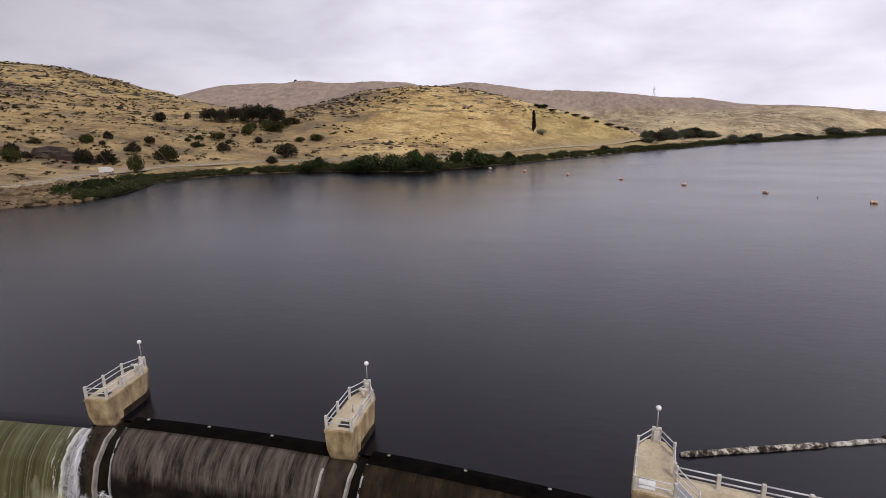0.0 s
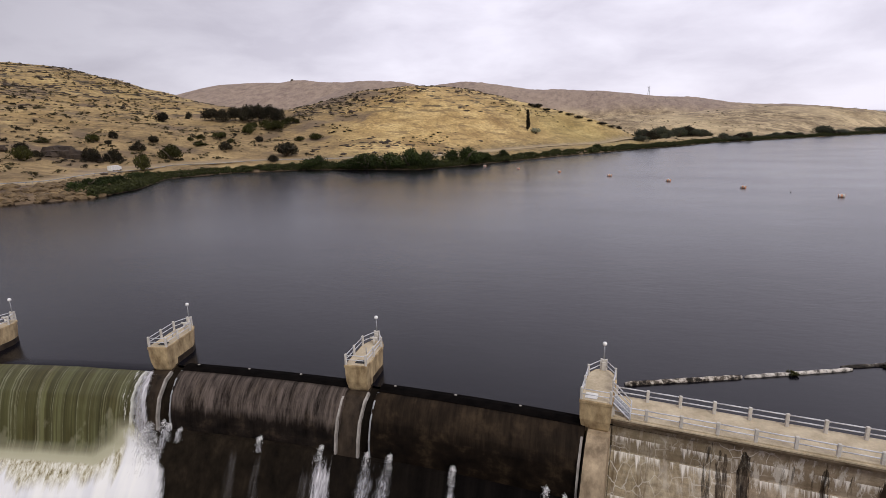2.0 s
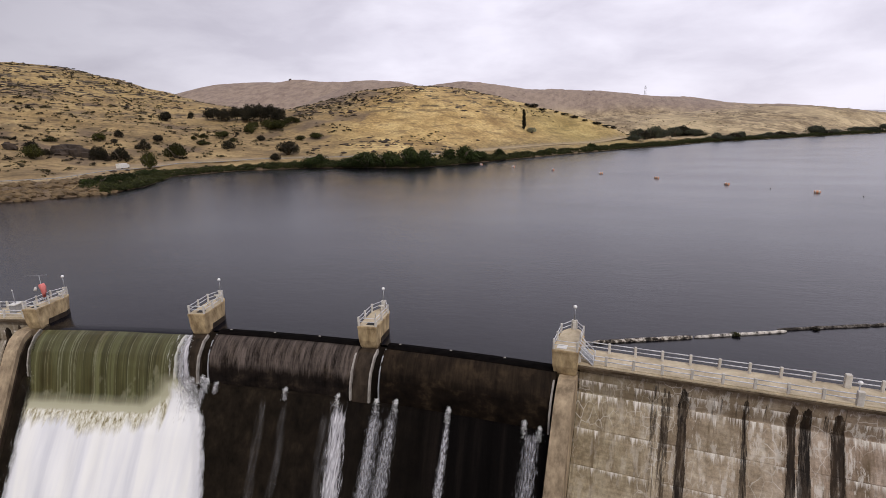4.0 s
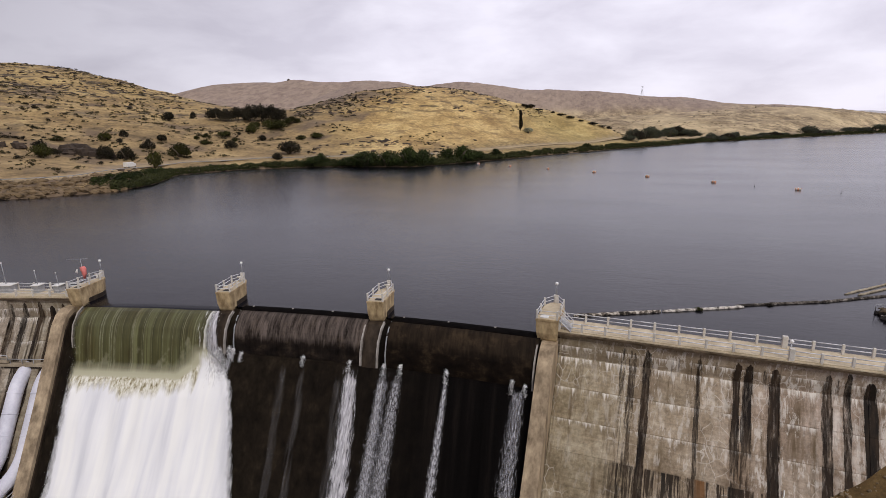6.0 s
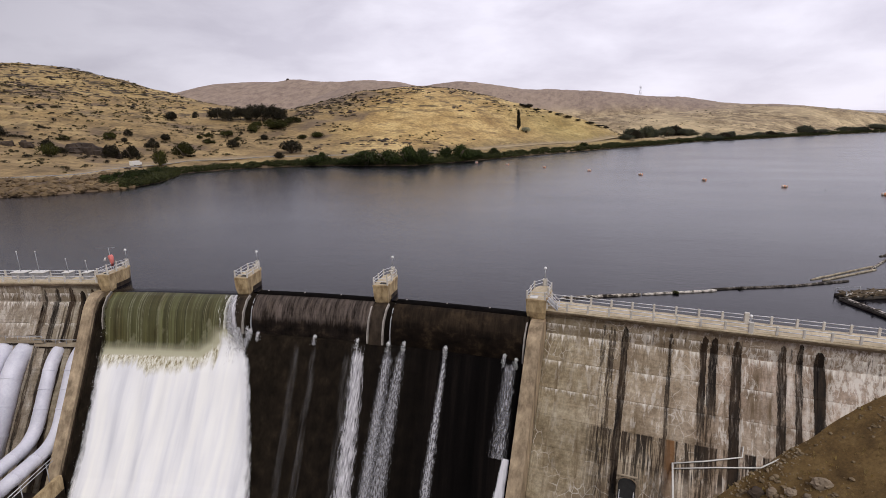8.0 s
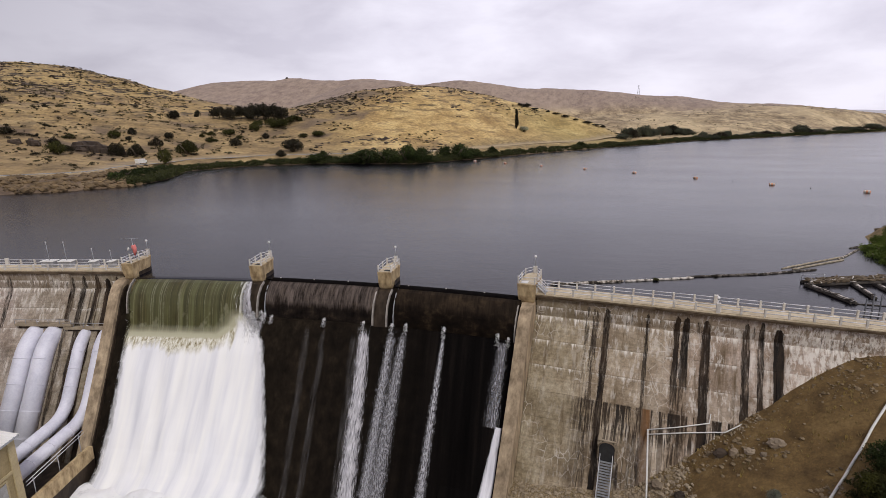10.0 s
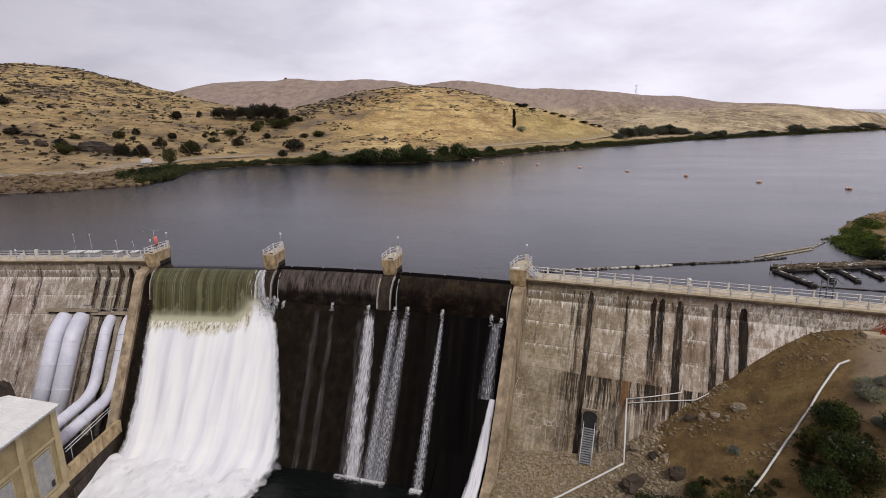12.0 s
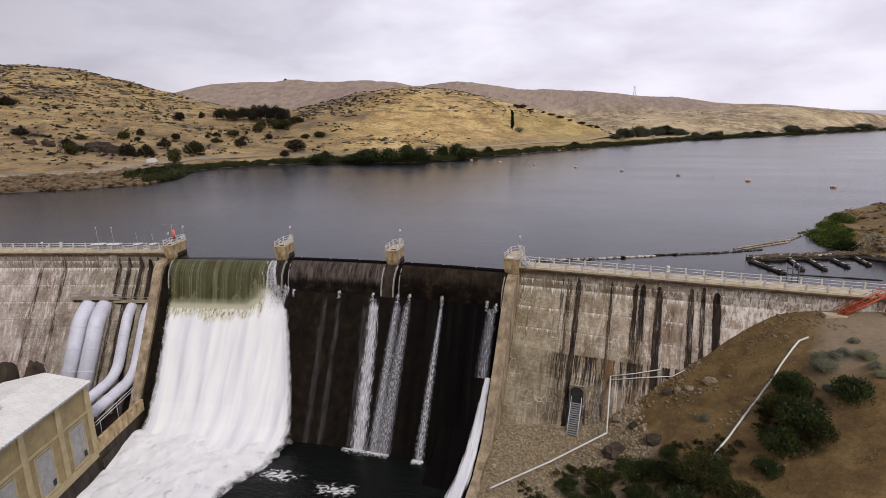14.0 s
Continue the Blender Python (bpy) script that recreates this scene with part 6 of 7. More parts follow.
tuft(42.0, 5.0, -0.1, 0.8, 11, M_LEAF, "green weeds growing on a boom log")
tuft(52.0, 8.9, -0.1, 0.6, 12, M_LEAF_D, "dark weeds growing on a boom log")


def raft(name, a, b, half, material, label, seed, debris=0):
    p = thing(name, Matrix.Translation((*a, 0)), label, "raft", "drift rafts")
    q = Vector(b) - Vector(a)
    d = q.normalized()
    k = Vector((-d.y, d.x))
    rng = np.random.default_rng(seed)
    n = max(2, round(half * 2 / 0.5))
    for i in range(n):
        o = k * (-half + (i + 0.5) * 2 * half / n)
        part("timber", tube([(*(o + d * rng.random() * 0.4), 0.12), (*(o + q * 0.5), 0.16), (*(o + q - d * rng.random() * 0.4), 0.12)], 0.30 if debris else 0.21, 8), material, p)
    for t in spread(0.1, 0.9, max(2, int(q.length / 3))):
        part("crossbeam", tube([(*(q * t - k * half), 0.5), (*(q * t + k * half), 0.5)], 0.11, 6), M_LOGDARK, p)
    if not debris:
        for side in (-0.5, 0.5):
            o = k * half * side
            bm = bmesh.new()
            ends = [(o + q * t + k * w) for t, w in ((0.02, -0.14), (0.98, -0.14), (0.98, 0.14), (0.02, 0.14))]
            lo, hi = ([bm.verts.new((e.x, e.y, z)) for e in ends] for z in (0.36, 0.43))
            for i in range(4):
                bm.faces.new((lo[i], lo[(i + 1) % 4], hi[(i + 1) % 4], hi[i]))
            bm.faces.new(hi)
            bm.faces.new(lo[::-1])
            part("plank", bm, M_LOGPALE if side > 0 else M_LOGWORN, p, "worn grey walking plank")
    for i in range(debris):
        c = q * rng.random() + k * (rng.random() * 2 - 1) * half
        t, ln = math.atan2(d.y, d.x) + rng.normal() * 0.45, 0.3 + rng.random() * 0.8
        e = Vector((math.cos(t), math.sin(t))) * ln
        part("driftwood", tube([(*(c - e), 0.46 + rng.random() * 0.25), (*(c + e), 0.48 + rng.random() * 0.3)], 0.05 + rng.random() * 0.09, 5), M_DEBRIS if i % 9 else M_LOGPALE, p)
    return p


raft("debris_raft", (64.6, 6.9), (84.5, 13.4), 1.2, M_LOGDARK, "long timber raft piled with pale driftwood", 5, 260)
raft("debris_raft", (83.6, 12.8), (92.0, 7.0), 0.8, M_LOGDARK, "timber raft piled with driftwood at the bank", 6, 30)
raft("float", (64.2, 6.2), (67.0, -2.4), 0.55, M_LOGDARK, "dark timber float angled towards the dam", 7)
for i, (a, b) in enumerate((((71.4, 8.0), (70.8, 0.6)), ((74.6, 8.2), (74.6, 1.4)), ((78.8, 9.4), (79.0, 3.6)), ((83.4, 11.6), (83.2, 5.6)))):
    raft("float", a, b, 0.35, M_LOGDARK, "narrow timber float beside the debris raft", 10 + i)
log((66.5, -2.0), (80.5, -3.6), 0.09, M_LOGDARK, "thin dark drifting pole", 21, "drift_pole", "drift poles")
fr = thing("raft_railing", Matrix.Translation((64.6, 6.9, 0.3)), "low grey pipe railing at the tip of the raft", "railing")
for x, y in ((-0.4, 0.9), (0.2, -0.9), (3.2, 1.9)):
    part("post", tube([(x, y, 0), (x, y, 1.0)], 0.05, 6), M_STEEL, fr)
part("rail", tube([(3.2, 1.9, 0.95), (-0.4, 0.9, 0.95), (0.2, -0.9, 0.95)], 0.045, 6), M_STEEL, fr)


def buoy():
    p = thing("barrier_buoy", Matrix.Translation((0, 0, 0)), "orange barrel buoy on the lake", "buoy", "line of buoys")
    part("drum", tube([(-0.95, 0, 0.32), (-0.85, 0, 0.32), (0.85, 0, 0.32), (0.95, 0, 0.32)], [0.42, 0.52, 0.52, 0.42], 16), M_BUOY, p)
    for x in (-0.55, 0.55):
        part("band", tube([(x - 0.22, 0, 0.32), (x + 0.22, 0, 0.32)], 0.54, 16), M_WHITE, p, "white band")
    part("lifting_eye", tube([(0, 0, 0.8), (0, 0, 1.12)], 0.1, 6), M_WHITE, p)
    return p


first = None
for i, (x, y) in enumerate([(131.3, 128.6), (108.6, 149.8), (85.8, 173.8), (62.8, 198.0), (39.6, 220.0), (15.2, 241.2), (-8.4, 261.0), (-31.0, 281.0)]):
    if first is None:
        first = buoy()
        first.matrix_world = pose(x, y, 0, 0, 0, -35)
    else:
        copy_thing(first, pose(x, y, 0, 0, 0, -35 + 20 * math.sin(i * 2.1)))
for x, y in ((97.5, 161.0), (118.5, 140.5)):
    tf = thing("marker_float", Matrix.Translation((x, y, 0)), "small dark marker float between the buoys", "float", "marker floats")
    part("float", ball((0, 0, 0.1), 0.22, 1), M_LOGDARK, tf)
    part("staff", tube([(0, 0, 0.2), (0, 0, 0.8)], 0.04, 6), M_LOGDARK, tf)

# ---- the dirt bank below the east wing ----
def draped(pts, r, lift, material, name, label, category, group=""):
    line = []
    for a, b in zip(pts, pts[1:]):
        for t in spread(0, 1, 16)[:-1]:
            line.append(Vector(a).lerp(Vector(b), t))
    line.append(Vector(pts[-1]))
    out = [(p.x, p.y, max(p.z, height(p.x, p.y) + lift)) for p in line]
    return single(name, tube(out, r, 8), material, label, category, group)


draped([(63.0, -22.1, -9), (61.9, -22.2, -9), (59.0, -25.0, -30), (55.0, -29.2, -30), (51.5, -32.8, -30), (48.2, -36.2, -30)], 0.13, 0.16, M_WHITE, "drain_pipe", "long white plastic drain pipe lying down the dirt slope", "pipe", "white drain pipes")
draped([(37.7, -25.2, -18.7), (30.0, -28.6, -22.0), (21.6, -31.4, -25.6)], 0.13, 0.2, M_WHITE, "drain_pipe", "white plastic drain pipe lying over the gravel bench", "pipe", "white drain pipes")


def on_wing(s, z, off):
    return (*dam(s, (wf(z) if z < -2.2 else 5.3) + off), z)


single("drain_pipe", tube([(37.75, -25.2, -18.8), (38.3, -20.6, -15.4), on_wing(52.6, -13.4, 0.25)], 0.11, 8), M_WHITE, "white plastic standpipe against the stained wall", "pipe", "white drain pipes")
single("drain_pipe", tube([on_wing(52.6, -13.4, 0.3), on_wing(56.0, -12.6, 0.3), on_wing(59.6, -11.6, 0.3), on_wing(59.7, -10.6, 0.3)], 0.08, 8), M_WHITE, "white plastic pipe running along the stained wall", "pipe", "white drain pipes")
single("drain_pipe", tube([on_wing(52.6, -13.9, 0.3), on_wing(57.0, -13.0, 0.3), on_wing(61.4, -12.2, 0.35), on_wing(63.0, -11.2, 0.35), on_wing(64.6, -10.6, 0.4)], 0.08, 8), M_WHITE, "white plastic pipe running along the stained wall", "pipe", "white drain pipes")

# gallery door in the wall with its steep metal stairs
nd = thing("gallery_door", dam_pose(47.9, 0, 0), "dark arched gallery door in a concrete surround", "door")
# closed arch; the darkness of the doorway is put into its colour
arch = [(0.95 * math.cos(t), -15.75 + 0.75 * math.sin(t)) for t in spread(0, math.pi, 10)] + [(-0.95, -18.4), (0.95, -18.4)]
bm = bmesh.new()
fr_v = [bm.verts.new((x, -(wf(-17) + 0.55), z)) for x, z in arch]
bk_v = [bm.verts.new((x, -(wf(-17) - 2.0), z)) for x, z in arch]
bm.faces.new(fr_v)
for i in range(len(arch)):
    j = (i + 1) % len(arch)
    bm.faces.new((fr_v[i], bk_v[i], bk_v[j], fr_v[j]))
part("opening", bm, M_DARK, nd, "near-black panel standing for the unlit doorway")
part("surround", slab([(-1.25, -(wf(-17) + 0.5)), (1.35, -(wf(-17) + 0.5)), (1.35, -(wf(-17) - 2.4)), (-1.25, -(wf(-17) - 2.4))], -19.5, -14.75, 0.05), M_EAST, nd)
part("lintel", box(-1.1, 1.1, -(wf(-17) + 0.62), -(wf(-17) + 0.4), -14.78, -14.62, 0.02), M_CONC, nd, "thin pale lintel")
part("cheek_wall", box(1.5, 2.5, -(wf(-18.4) + 1.3), -(wf(-18.4) - 1.2), -20.5, -17.6, 0.06), M_EAST, nd, "stained concrete block beside the door")
part("hood", tube([(1.08 * math.cos(t), -(wf(-17) + 0.6), -15.75 + 0.88 * math.sin(t)) for t in spread(0, math.pi, 10)], 0.07, 6), M_BEAM, nd)
gs = thing("gallery_stairs", dam_pose(47.9, wf(-17) + 0.6, -17.6), "steep grey metal stairs from the gallery door", "stairs")
for i in range(15):
    part("tread", box(-0.72, 0.72, -0.32 - i * 0.23, -0.02 - i * 0.23, -0.06 - i * 0.245, -i * 0.245), M_STEEL, gs)
for x in (-0.78, 0.78):
    part("stringer", tube([(x, 0, -0.05), (x, -3.6, -3.85)], 0.09, 6), M_STEEL, gs)
    part("handrail", tube([(x, 0.3, 1.0), (x, -3.6, -2.85)], 0.05, 6), M_RAIL, gs)
    for t in spread(0, 1, 4):
        part("post", tube([(x, -3.6 * t, -3.85 * t), (x, -3.6 * t, 1.0 - 3.85 * t)], 0.04, 6), M_RAIL, gs)

# orange access stairs to the crest
os_ = thing("access_stairs", Matrix.Translation((68.0, -16.6, -1.9)), "red-orange steel stairs up to the dam crest", "stairs")
run, up, across = Vector((5.6, 0.6, 0)), 3.3, Vector((0.12, -1.1, 0))
for i in range(16):
    c = run * (i / 16)
    b = box(-0.16, 0.16, -0.52, 0.52, 0, 0.06, 0.01)
    ob = part("tread", b, M_ORANGE, os_)
    ob.location, ob.rotation_euler = c + across * 0.5 + Vector((0, 0, up * (i + 0.5) / 16)), (0, 0, math.atan2(0.6, 5.6))
for k in (0, 1):
    o = across * k
    part("stringer", tube([o + Vector((0, 0, -0.05)), o + run + Vector((0, 0, up))], 0.14, 6), M_ORANGE, os_)
    for q in (0.55, 1.05):
        part("handrail", tube([o + Vector((0, 0, q)), o + run + Vector((0, 0, up + q))], 0.05, 6), M_ORANGE, os_)
    for t in spread(0, 1, 6):
        part("post", tube([o + run * t + Vector((0, 0, up * t)), o + run * t + Vector((0, 0, up * t + 1.05))], 0.045, 6), M_ORANGE, os_)
part("landing", box(5.5, 8.2, -0.8, 1.2, 3.1, 3.25, 0.01), M_ORANGE, os_)
for x, y in ((6.0, -0.7), (8.0, -0.7), (6.0, 1.0), (8.0, 1.0)):
    part("leg", tube([(x, y, -0.6), (x, y, 3.2)], 0.12, 6), M_ORANGE, os_)
part("crossbrace", tube([(6.0, -0.7, 0.3), (8.0, -0.7, 2.9)], 0.06, 6), M_ORANGE, os_)
part("crossbrace", tube([(8.0, -0.7, 0.3), (6.0, -0.7, 2.9)], 0.06, 6), M_ORANGE, os_)
for x, y, a, b in ((67.9, -17.3, 1.3, 0.6), (75.0, -18.0, 1.2, 0.6)):
    single("concrete_pad", slab([(x - a, y - b), (x + a, y - b - 0.2), (x + a, y + b), (x - a, y + b + 0.2)], height(x, y) - 0.6, height(x, y) + 0.3, 0.04), M_PALE, "pale concrete footing pad on the dirt", "concrete pad", "concrete pads")

rng = np.random.default_rng(77)
for x, y, sz, mt, lb in ((51.4, -22.6, 0.85, M_TANROCK, "tan boulder on the dirt slope"), (50.0, -23.4, 0.4, M_TANROCK, "tan stone on the dirt slope"), (46.5, -21.0, 0.8, M_ROCK, "dark rock sticking out of the dirt slope"),
                         (47.6, -21.6, 0.6, M_TANROCK, "tan rock on the dirt slope"), (49.0, -22.4, 0.55, M_TANROCK, "flat tan rock on the dirt slope"), (38.8, -27.4, 1.5, M_ROCK, "dark boulder beside the gravel bench"),
                         (39.5, -22.0, 0.8, M_TANROCK, "tan rock below the stained wall"), (41.5, -24.6, 0.7, M_ROCK, "dark rock below the stained wall"), (43.5, -29.0, 1.2, M_ROCK, "dark rock on the slope")):
    bm = rock_shape(rng, 0.75, 3)
    ob = single("boulder", bm, mt, lb, "rock", "boulders on the slope")
    ob.matrix_world = Matrix.Translation((x, y, height(x, y) + sz * 0.05)) @ Matrix.Diagonal((sz, sz * 0.85, sz, 1))
for x, y, z, sx, sz in ((-55.3, -31.5, -17.6, 2.0, 6.2), (-61.9, -31.5, -19.0, 2.6, 6.6), (-58.5, -30.5, -21.5, 5.0, 5.0)):
    ob = single("rock_spur", rock_shape(rng, 0.9, 4, 0.2), M_ROCK, "dark brown rock spur behind the powerhouse", "rock", "rock spurs")
    ob.matrix_world = Matrix.Translation((x, y, z)) @ Matrix.Diagonal((sx, sx * 0.8, sz, 1))

# ---- lakeside road with a guard rail and a white camper ----
def shore_offset(d0, i0, i1, per=10, ease=60):
    """A line that keeps d0 metres inland of the shore."""
    pts = []
    for (ax, ay), (bx, by) in zip(SHORE[i0:i1], SHORE[i0 + 1:i1 + 1]):
        ln = math.hypot(bx - ax, by - ay)
        nx, ny = -(by - ay) / ln, (bx - ax) / ln
        for t in spread(0, 1, per)[:-1]:
            pts.append((ax + (bx - ax) * t + nx * d0, ay + (by - ay) * t + ny * d0))
    p = np.array(pts)
    for _ in range(ease):
        p[1:-1] = (p[:-2] + p[1:-1] * 2 + p[2:]) / 4
    return p


road_line = shore_offset(31.0, 1, 14)


def ribbon(line, half, lift):
    v, f = [], []
    for i, (x, y) in enumerate(line):
        a, b = line[max(0, i - 1)], line[min(len(line) - 1, i + 1)]
        d = (b - a) / (np.linalg.norm(b - a) + 1e-9)
        k = np.array([-d[1], d[0]])
        z = max(height(x, y), height(*(line[i] + k * half)), height(*(line[i] - k * half))) + lift
        for w, dz in ((-half - 0.6, -0.6), (-half, 0), (half, 0), (half + 0.6, -0.6)):
            v.append((x + k[0] * w, y + k[1] * w, z + dz))
    for i in range(len(line) - 1):
        for j in range(3):
            a = i * 4 + j
            f.append((a, a + 1, a + 5, a + 4))
    return fast_mesh("road", v, f, None, True)


single("road", ribbon(road_line, 3.6, 0.12), M_ASPHALT, "dusty tan lakeside road along the foot of the hills", "road", kind="structure")
gr = thing("guard_rail", Matrix.Translation((0, 0, 0)), "pale steel guard rail along the lakeside road", "guard rail")
side = shore_offset(26.6, 1, 11)
for i in range(0, len(side) - 1, 2):
    a, b = side[i], side[min(i + 2, len(side) - 1)]
    za, zb = height(*a) + 0.75, height(*b) + 0.75
    part("beam", tube([(*a, za), (*b, zb)], 0.16, 4), M_STEEL, gr)
    part("post", tube([(*a, za - 0.9), (*a, za + 0.1)], 0.09, 5), M_STEEL, gr)
k = int(np.argmin(np.hypot(road_line[:, 0] + 219, road_line[:, 1] - 176)))
d = road_line[k + 1] - road_line[k]
cp = thing("camper_van", Matrix.Translation((*road_line[k], height(*road_line[k]) + 0.15)) @ Matrix.Rotation(math.atan2(d[1], d[0]), 4, "Z"), "white box camper van on the lakeside road", "van")
part("body", box(-3.6, 2.4, -1.15, 1.15, 0.55, 3.0, 0.12), M_WHITE, cp)
part("cab", box(2.3, 4.1, -1.0, 1.0, 0.55, 2.2, 0.25), M_WHITE, cp)
part("windscreen", box(3.3, 4.14, -0.85, 0.85, 1.5, 2.05, 0.05), M_DARK, cp)
for x in (-2.2, 3.0):
    for y in (-1.1, 1.1):
        part("wheel", tube([(x, y - 0.12, 0.42), (x, y + 0.12, 0.42)], 0.42, 14), M_DARK, cp)

# ---- trees and bushes ----
def bush_shapes(seed, count, size, lobes, tall=1.0):
    """Leafy crowns one unit in half width and tall units high."""
    out = []
    for k in range(4):
        rng = np.random.default_rng(seed + k)
        c, r = [], []
        for _ in range(lobes):
            a, q = rng.random() * 6.28, rng.random() ** 0.6 * 0.62
            z = 0.14 + 0.52 * (1 - 1.7 * q * q) * (0.55 + 0.45 * rng.random())
            c.append((q * math.cos(a), q * math.sin(a), z))
            r.append(0.26 + 0.17 * rng.random())
        v, f = leaf_cloud(rng, c, r, count, size, 0.8)
        v[:, 2] = np.maximum(v[:, 2], 0.0)
        v[:, 2] *= tall / v[:, 2].max()
        out.append((v, f))
    return out


FULL = bush_shapes(100, 2600, 0.042, 15)
NEAR = bush_shapes(150, 5200, 0.030, 22)
SMALL = bush_shapes(200, 170, 0.095, 8, 0.7)
TINY = bush_shapes(300, 40, 0.17, 5, 0.5)


def stems(rng, wide, tall):
    bm = bmesh.new()
    for _ in range(6):
        a = rng.random() * 6.28
        e = Vector((math.cos(a) * wide * 0.3, math.sin(a) * wide * 0.3, tall * (0.5 + 0.3 * rng.random())))
        tube_into(bm, [(0, 0, -0.3), e * 0.5 + Vector((0, 0, tall * 0.08)), e], [0.045 * wide, 0.03 * wide, 0.012 * wide], 5)
    return bm


CROWNS = {}
def crown_mesh(material, k, shapes):
    key = (material.name, k, len(shapes[0][0]))
    if key not in CROWNS:
        CROWNS[key] = fast_mesh("crown", *shapes[k])
        CROWNS[key].materials.append(material)
    return CROWNS[key]


def bush(i, x, y, wide, tall, material, label, category="bush", group="", name="bush", sink=0.1, shapes=FULL):
    rng = np.random.default_rng(1000 + i)
    z = height(x, y)
    p = thing(name, Matrix.Translation((x, y, z - sink)) @ Matrix.Rotation(rng.random() * 6.28, 4, "Z"), label, category, group)
    part("trunk", stems(rng, wide, tall), M_BARK, p)
    c = part("crown", crown_mesh(material, i % 4, shapes), material, p)
    c.scale = (wide * 0.56, wide * (0.50 + 0.12 * rng.random()), tall * 1.05)
    return p


def tree(i, x, y, wide, tall, material, label, group="", name="tree"):
    rng = np.random.default_rng(2000 + i)
    p = thing(name, Matrix.Translation((x, y, height(x, y) - 0.2)) @ Matrix.Rotation(rng.random() * 6.28, 4, "Z"), label, "tree", group)
    bm = tube([(0, 0, 0), (0.1, 0, tall * 0.3), (0, 0.1, tall * 0.75)], [0.035 * tall, 0.026 * tall, 0.008 * tall], 7)
    for _ in range(6):
        a, h0 = rng.random() * 6.28, tall * (0.25 + 0.35 * rng.random())
        tube_into(bm, [(0, 0, h0), (math.cos(a) * wide * 0.2, math.sin(a) * wide * 0.2, h0 + tall * 0.15), (math.cos(a) * wide * 0.34, math.sin(a) * wide * 0.34, h0 + tall * 0.28)], [0.016 * tall, 0.01 * tall, 0.004 * tall], 5)
    part("trunk", bm, M_BARK, p)
    c = part("crown", crown_mesh(material, i % 4, FULL), material, p)
    c.scale, c.location = (wide * 0.6, wide * 0.54, tall * 0.97), (0, 0, tall * 0.03)
    return p


SLOPE = [(-273.8, 231.2, 9.4, 6.4), (-275.0, 248.7, 6.2, 5.7), (-265.4, 234.2, 4.2, 3.4), (-289.0, 210.8, 10.2, 3.8), (-241.0, 197.0, 11.3, 8.3), (-234.5, 205.1, 10.6, 8.3),
         (-202.7, 191.2, 9.6, 9.6), (-245.7, 236.6, 10.7, 6.6), (-258.6, 264.4, 8.0, 4.9), (-219.9, 234.0, 15.6, 9.8), (-299.1, 324.5, 12.5, 7.8), (-302.7, 360.4, 7.7, 6.6),
         (-252.6, 166.1, 12.8, 8.0), (-212.9, 279.3, 10.2, 6.4), (-168.1, 281.7, 18.4, 9.6), (-228.2, 334.5, 11.6, 8.2), (-210.0, 316.4, 8.2, 5.0), (-163.6, 256.3, 9.7, 5.2), (-247.1, 287.3, 5.4, 3.2)]
for i, (x, y, wide, tall) in enumerate(SLOPE):
    bush(i, x, y, wide, tall, M_LEAF_D if i % 3 else M_LEAF, "dark rounded juniper on the dry hillside", "bush", "junipers on the hillside", "juniper", 0.4)
for i, (x, y, wide, tall) in enumerate([(-235.7, 306.2, 13.8, 5.0), (-237.6, 283.3, 12.4, 3.4), (-172.7, 337.6, 13.6, 5.0), (-248.0, 300.0, 9.0, 3.5), (-180.0, 325.0, 9.0, 4.0), (-222.0, 300.0, 8.0, 3.2)]):
    bush(30 + i, x, y, wide, tall, M_LEAF, "grey-green brush in the dry draw", "bush", "brush in the draw", "bush", 0.3)
for i, (x, y, wide, tall) in enumerate([(-99.4, 253.8, 20.0, 11.0), (-86.0, 256.0, 16.9, 10.4), (-73.2, 257.0, 13.4, 13.4), (-64.0, 261.0, 14.7, 11.8), (-53.8, 287.0, 10.8, 10.1), (-45.6, 295.0, 16.9, 12.0),
                                        (-36.8, 309.0, 11.4, 7.6), (-26.1, 338.0, 8.2, 7.0), (-134.7, 252.0, 14.2, 7.1), (-131.6, 257.5, 10.7, 7.9), (44.7, 460.0, 7.5, 6.5), (-110.0, 253.6, 13.8, 6.9), (-171.6, 121.0, 7.0, 3.6), (-172.5, 128.0, 8.5, 4.6), (-173.0, 136.0, 9.0, 5.0), (-179.0, 150.0, 9.0, 4.4), (-187.0, 168.0, 8.0, 4.2), (-192.0, 182.0, 7.0, 3.6)]):
    bush(50 + i, x, y, wide * 1.25, tall * 0.88, M_LEAF_B, "dense dark green willow at the water's edge", "bush", "willows on the shore", "willow", 0.4)
for i, (x, y, wide, tall) in enumerate([(-282.3, 363.6, 14.1, 9.7), (-272.9, 365.5, 14.0, 9.7), (-266.7, 374.7, 14.1, 10.8), (-254.6, 374.4, 14.9, 12.8), (-244.8, 375.9, 14.8, 13.8), (-234.1, 376.7, 14.7, 13.6),
                                        (-223.2, 371.6, 11.3, 11.3), (-222.1, 349.0, 14.7, 8.8), (-212.7, 350.0, 13.6, 8.8), (-206.8, 361.4, 12.9, 6.9), (-232.1, 345.0, 8.9, 5.9)]):
    tree(i, x, y, wide * 1.25, tall * (1.2 if i < 7 else 1.0), M_LEAF_D if i < 7 else M_LEAF, "dark tree of the grove in the saddle" if i < 7 else "green tree below the dark grove", "trees of the grove")
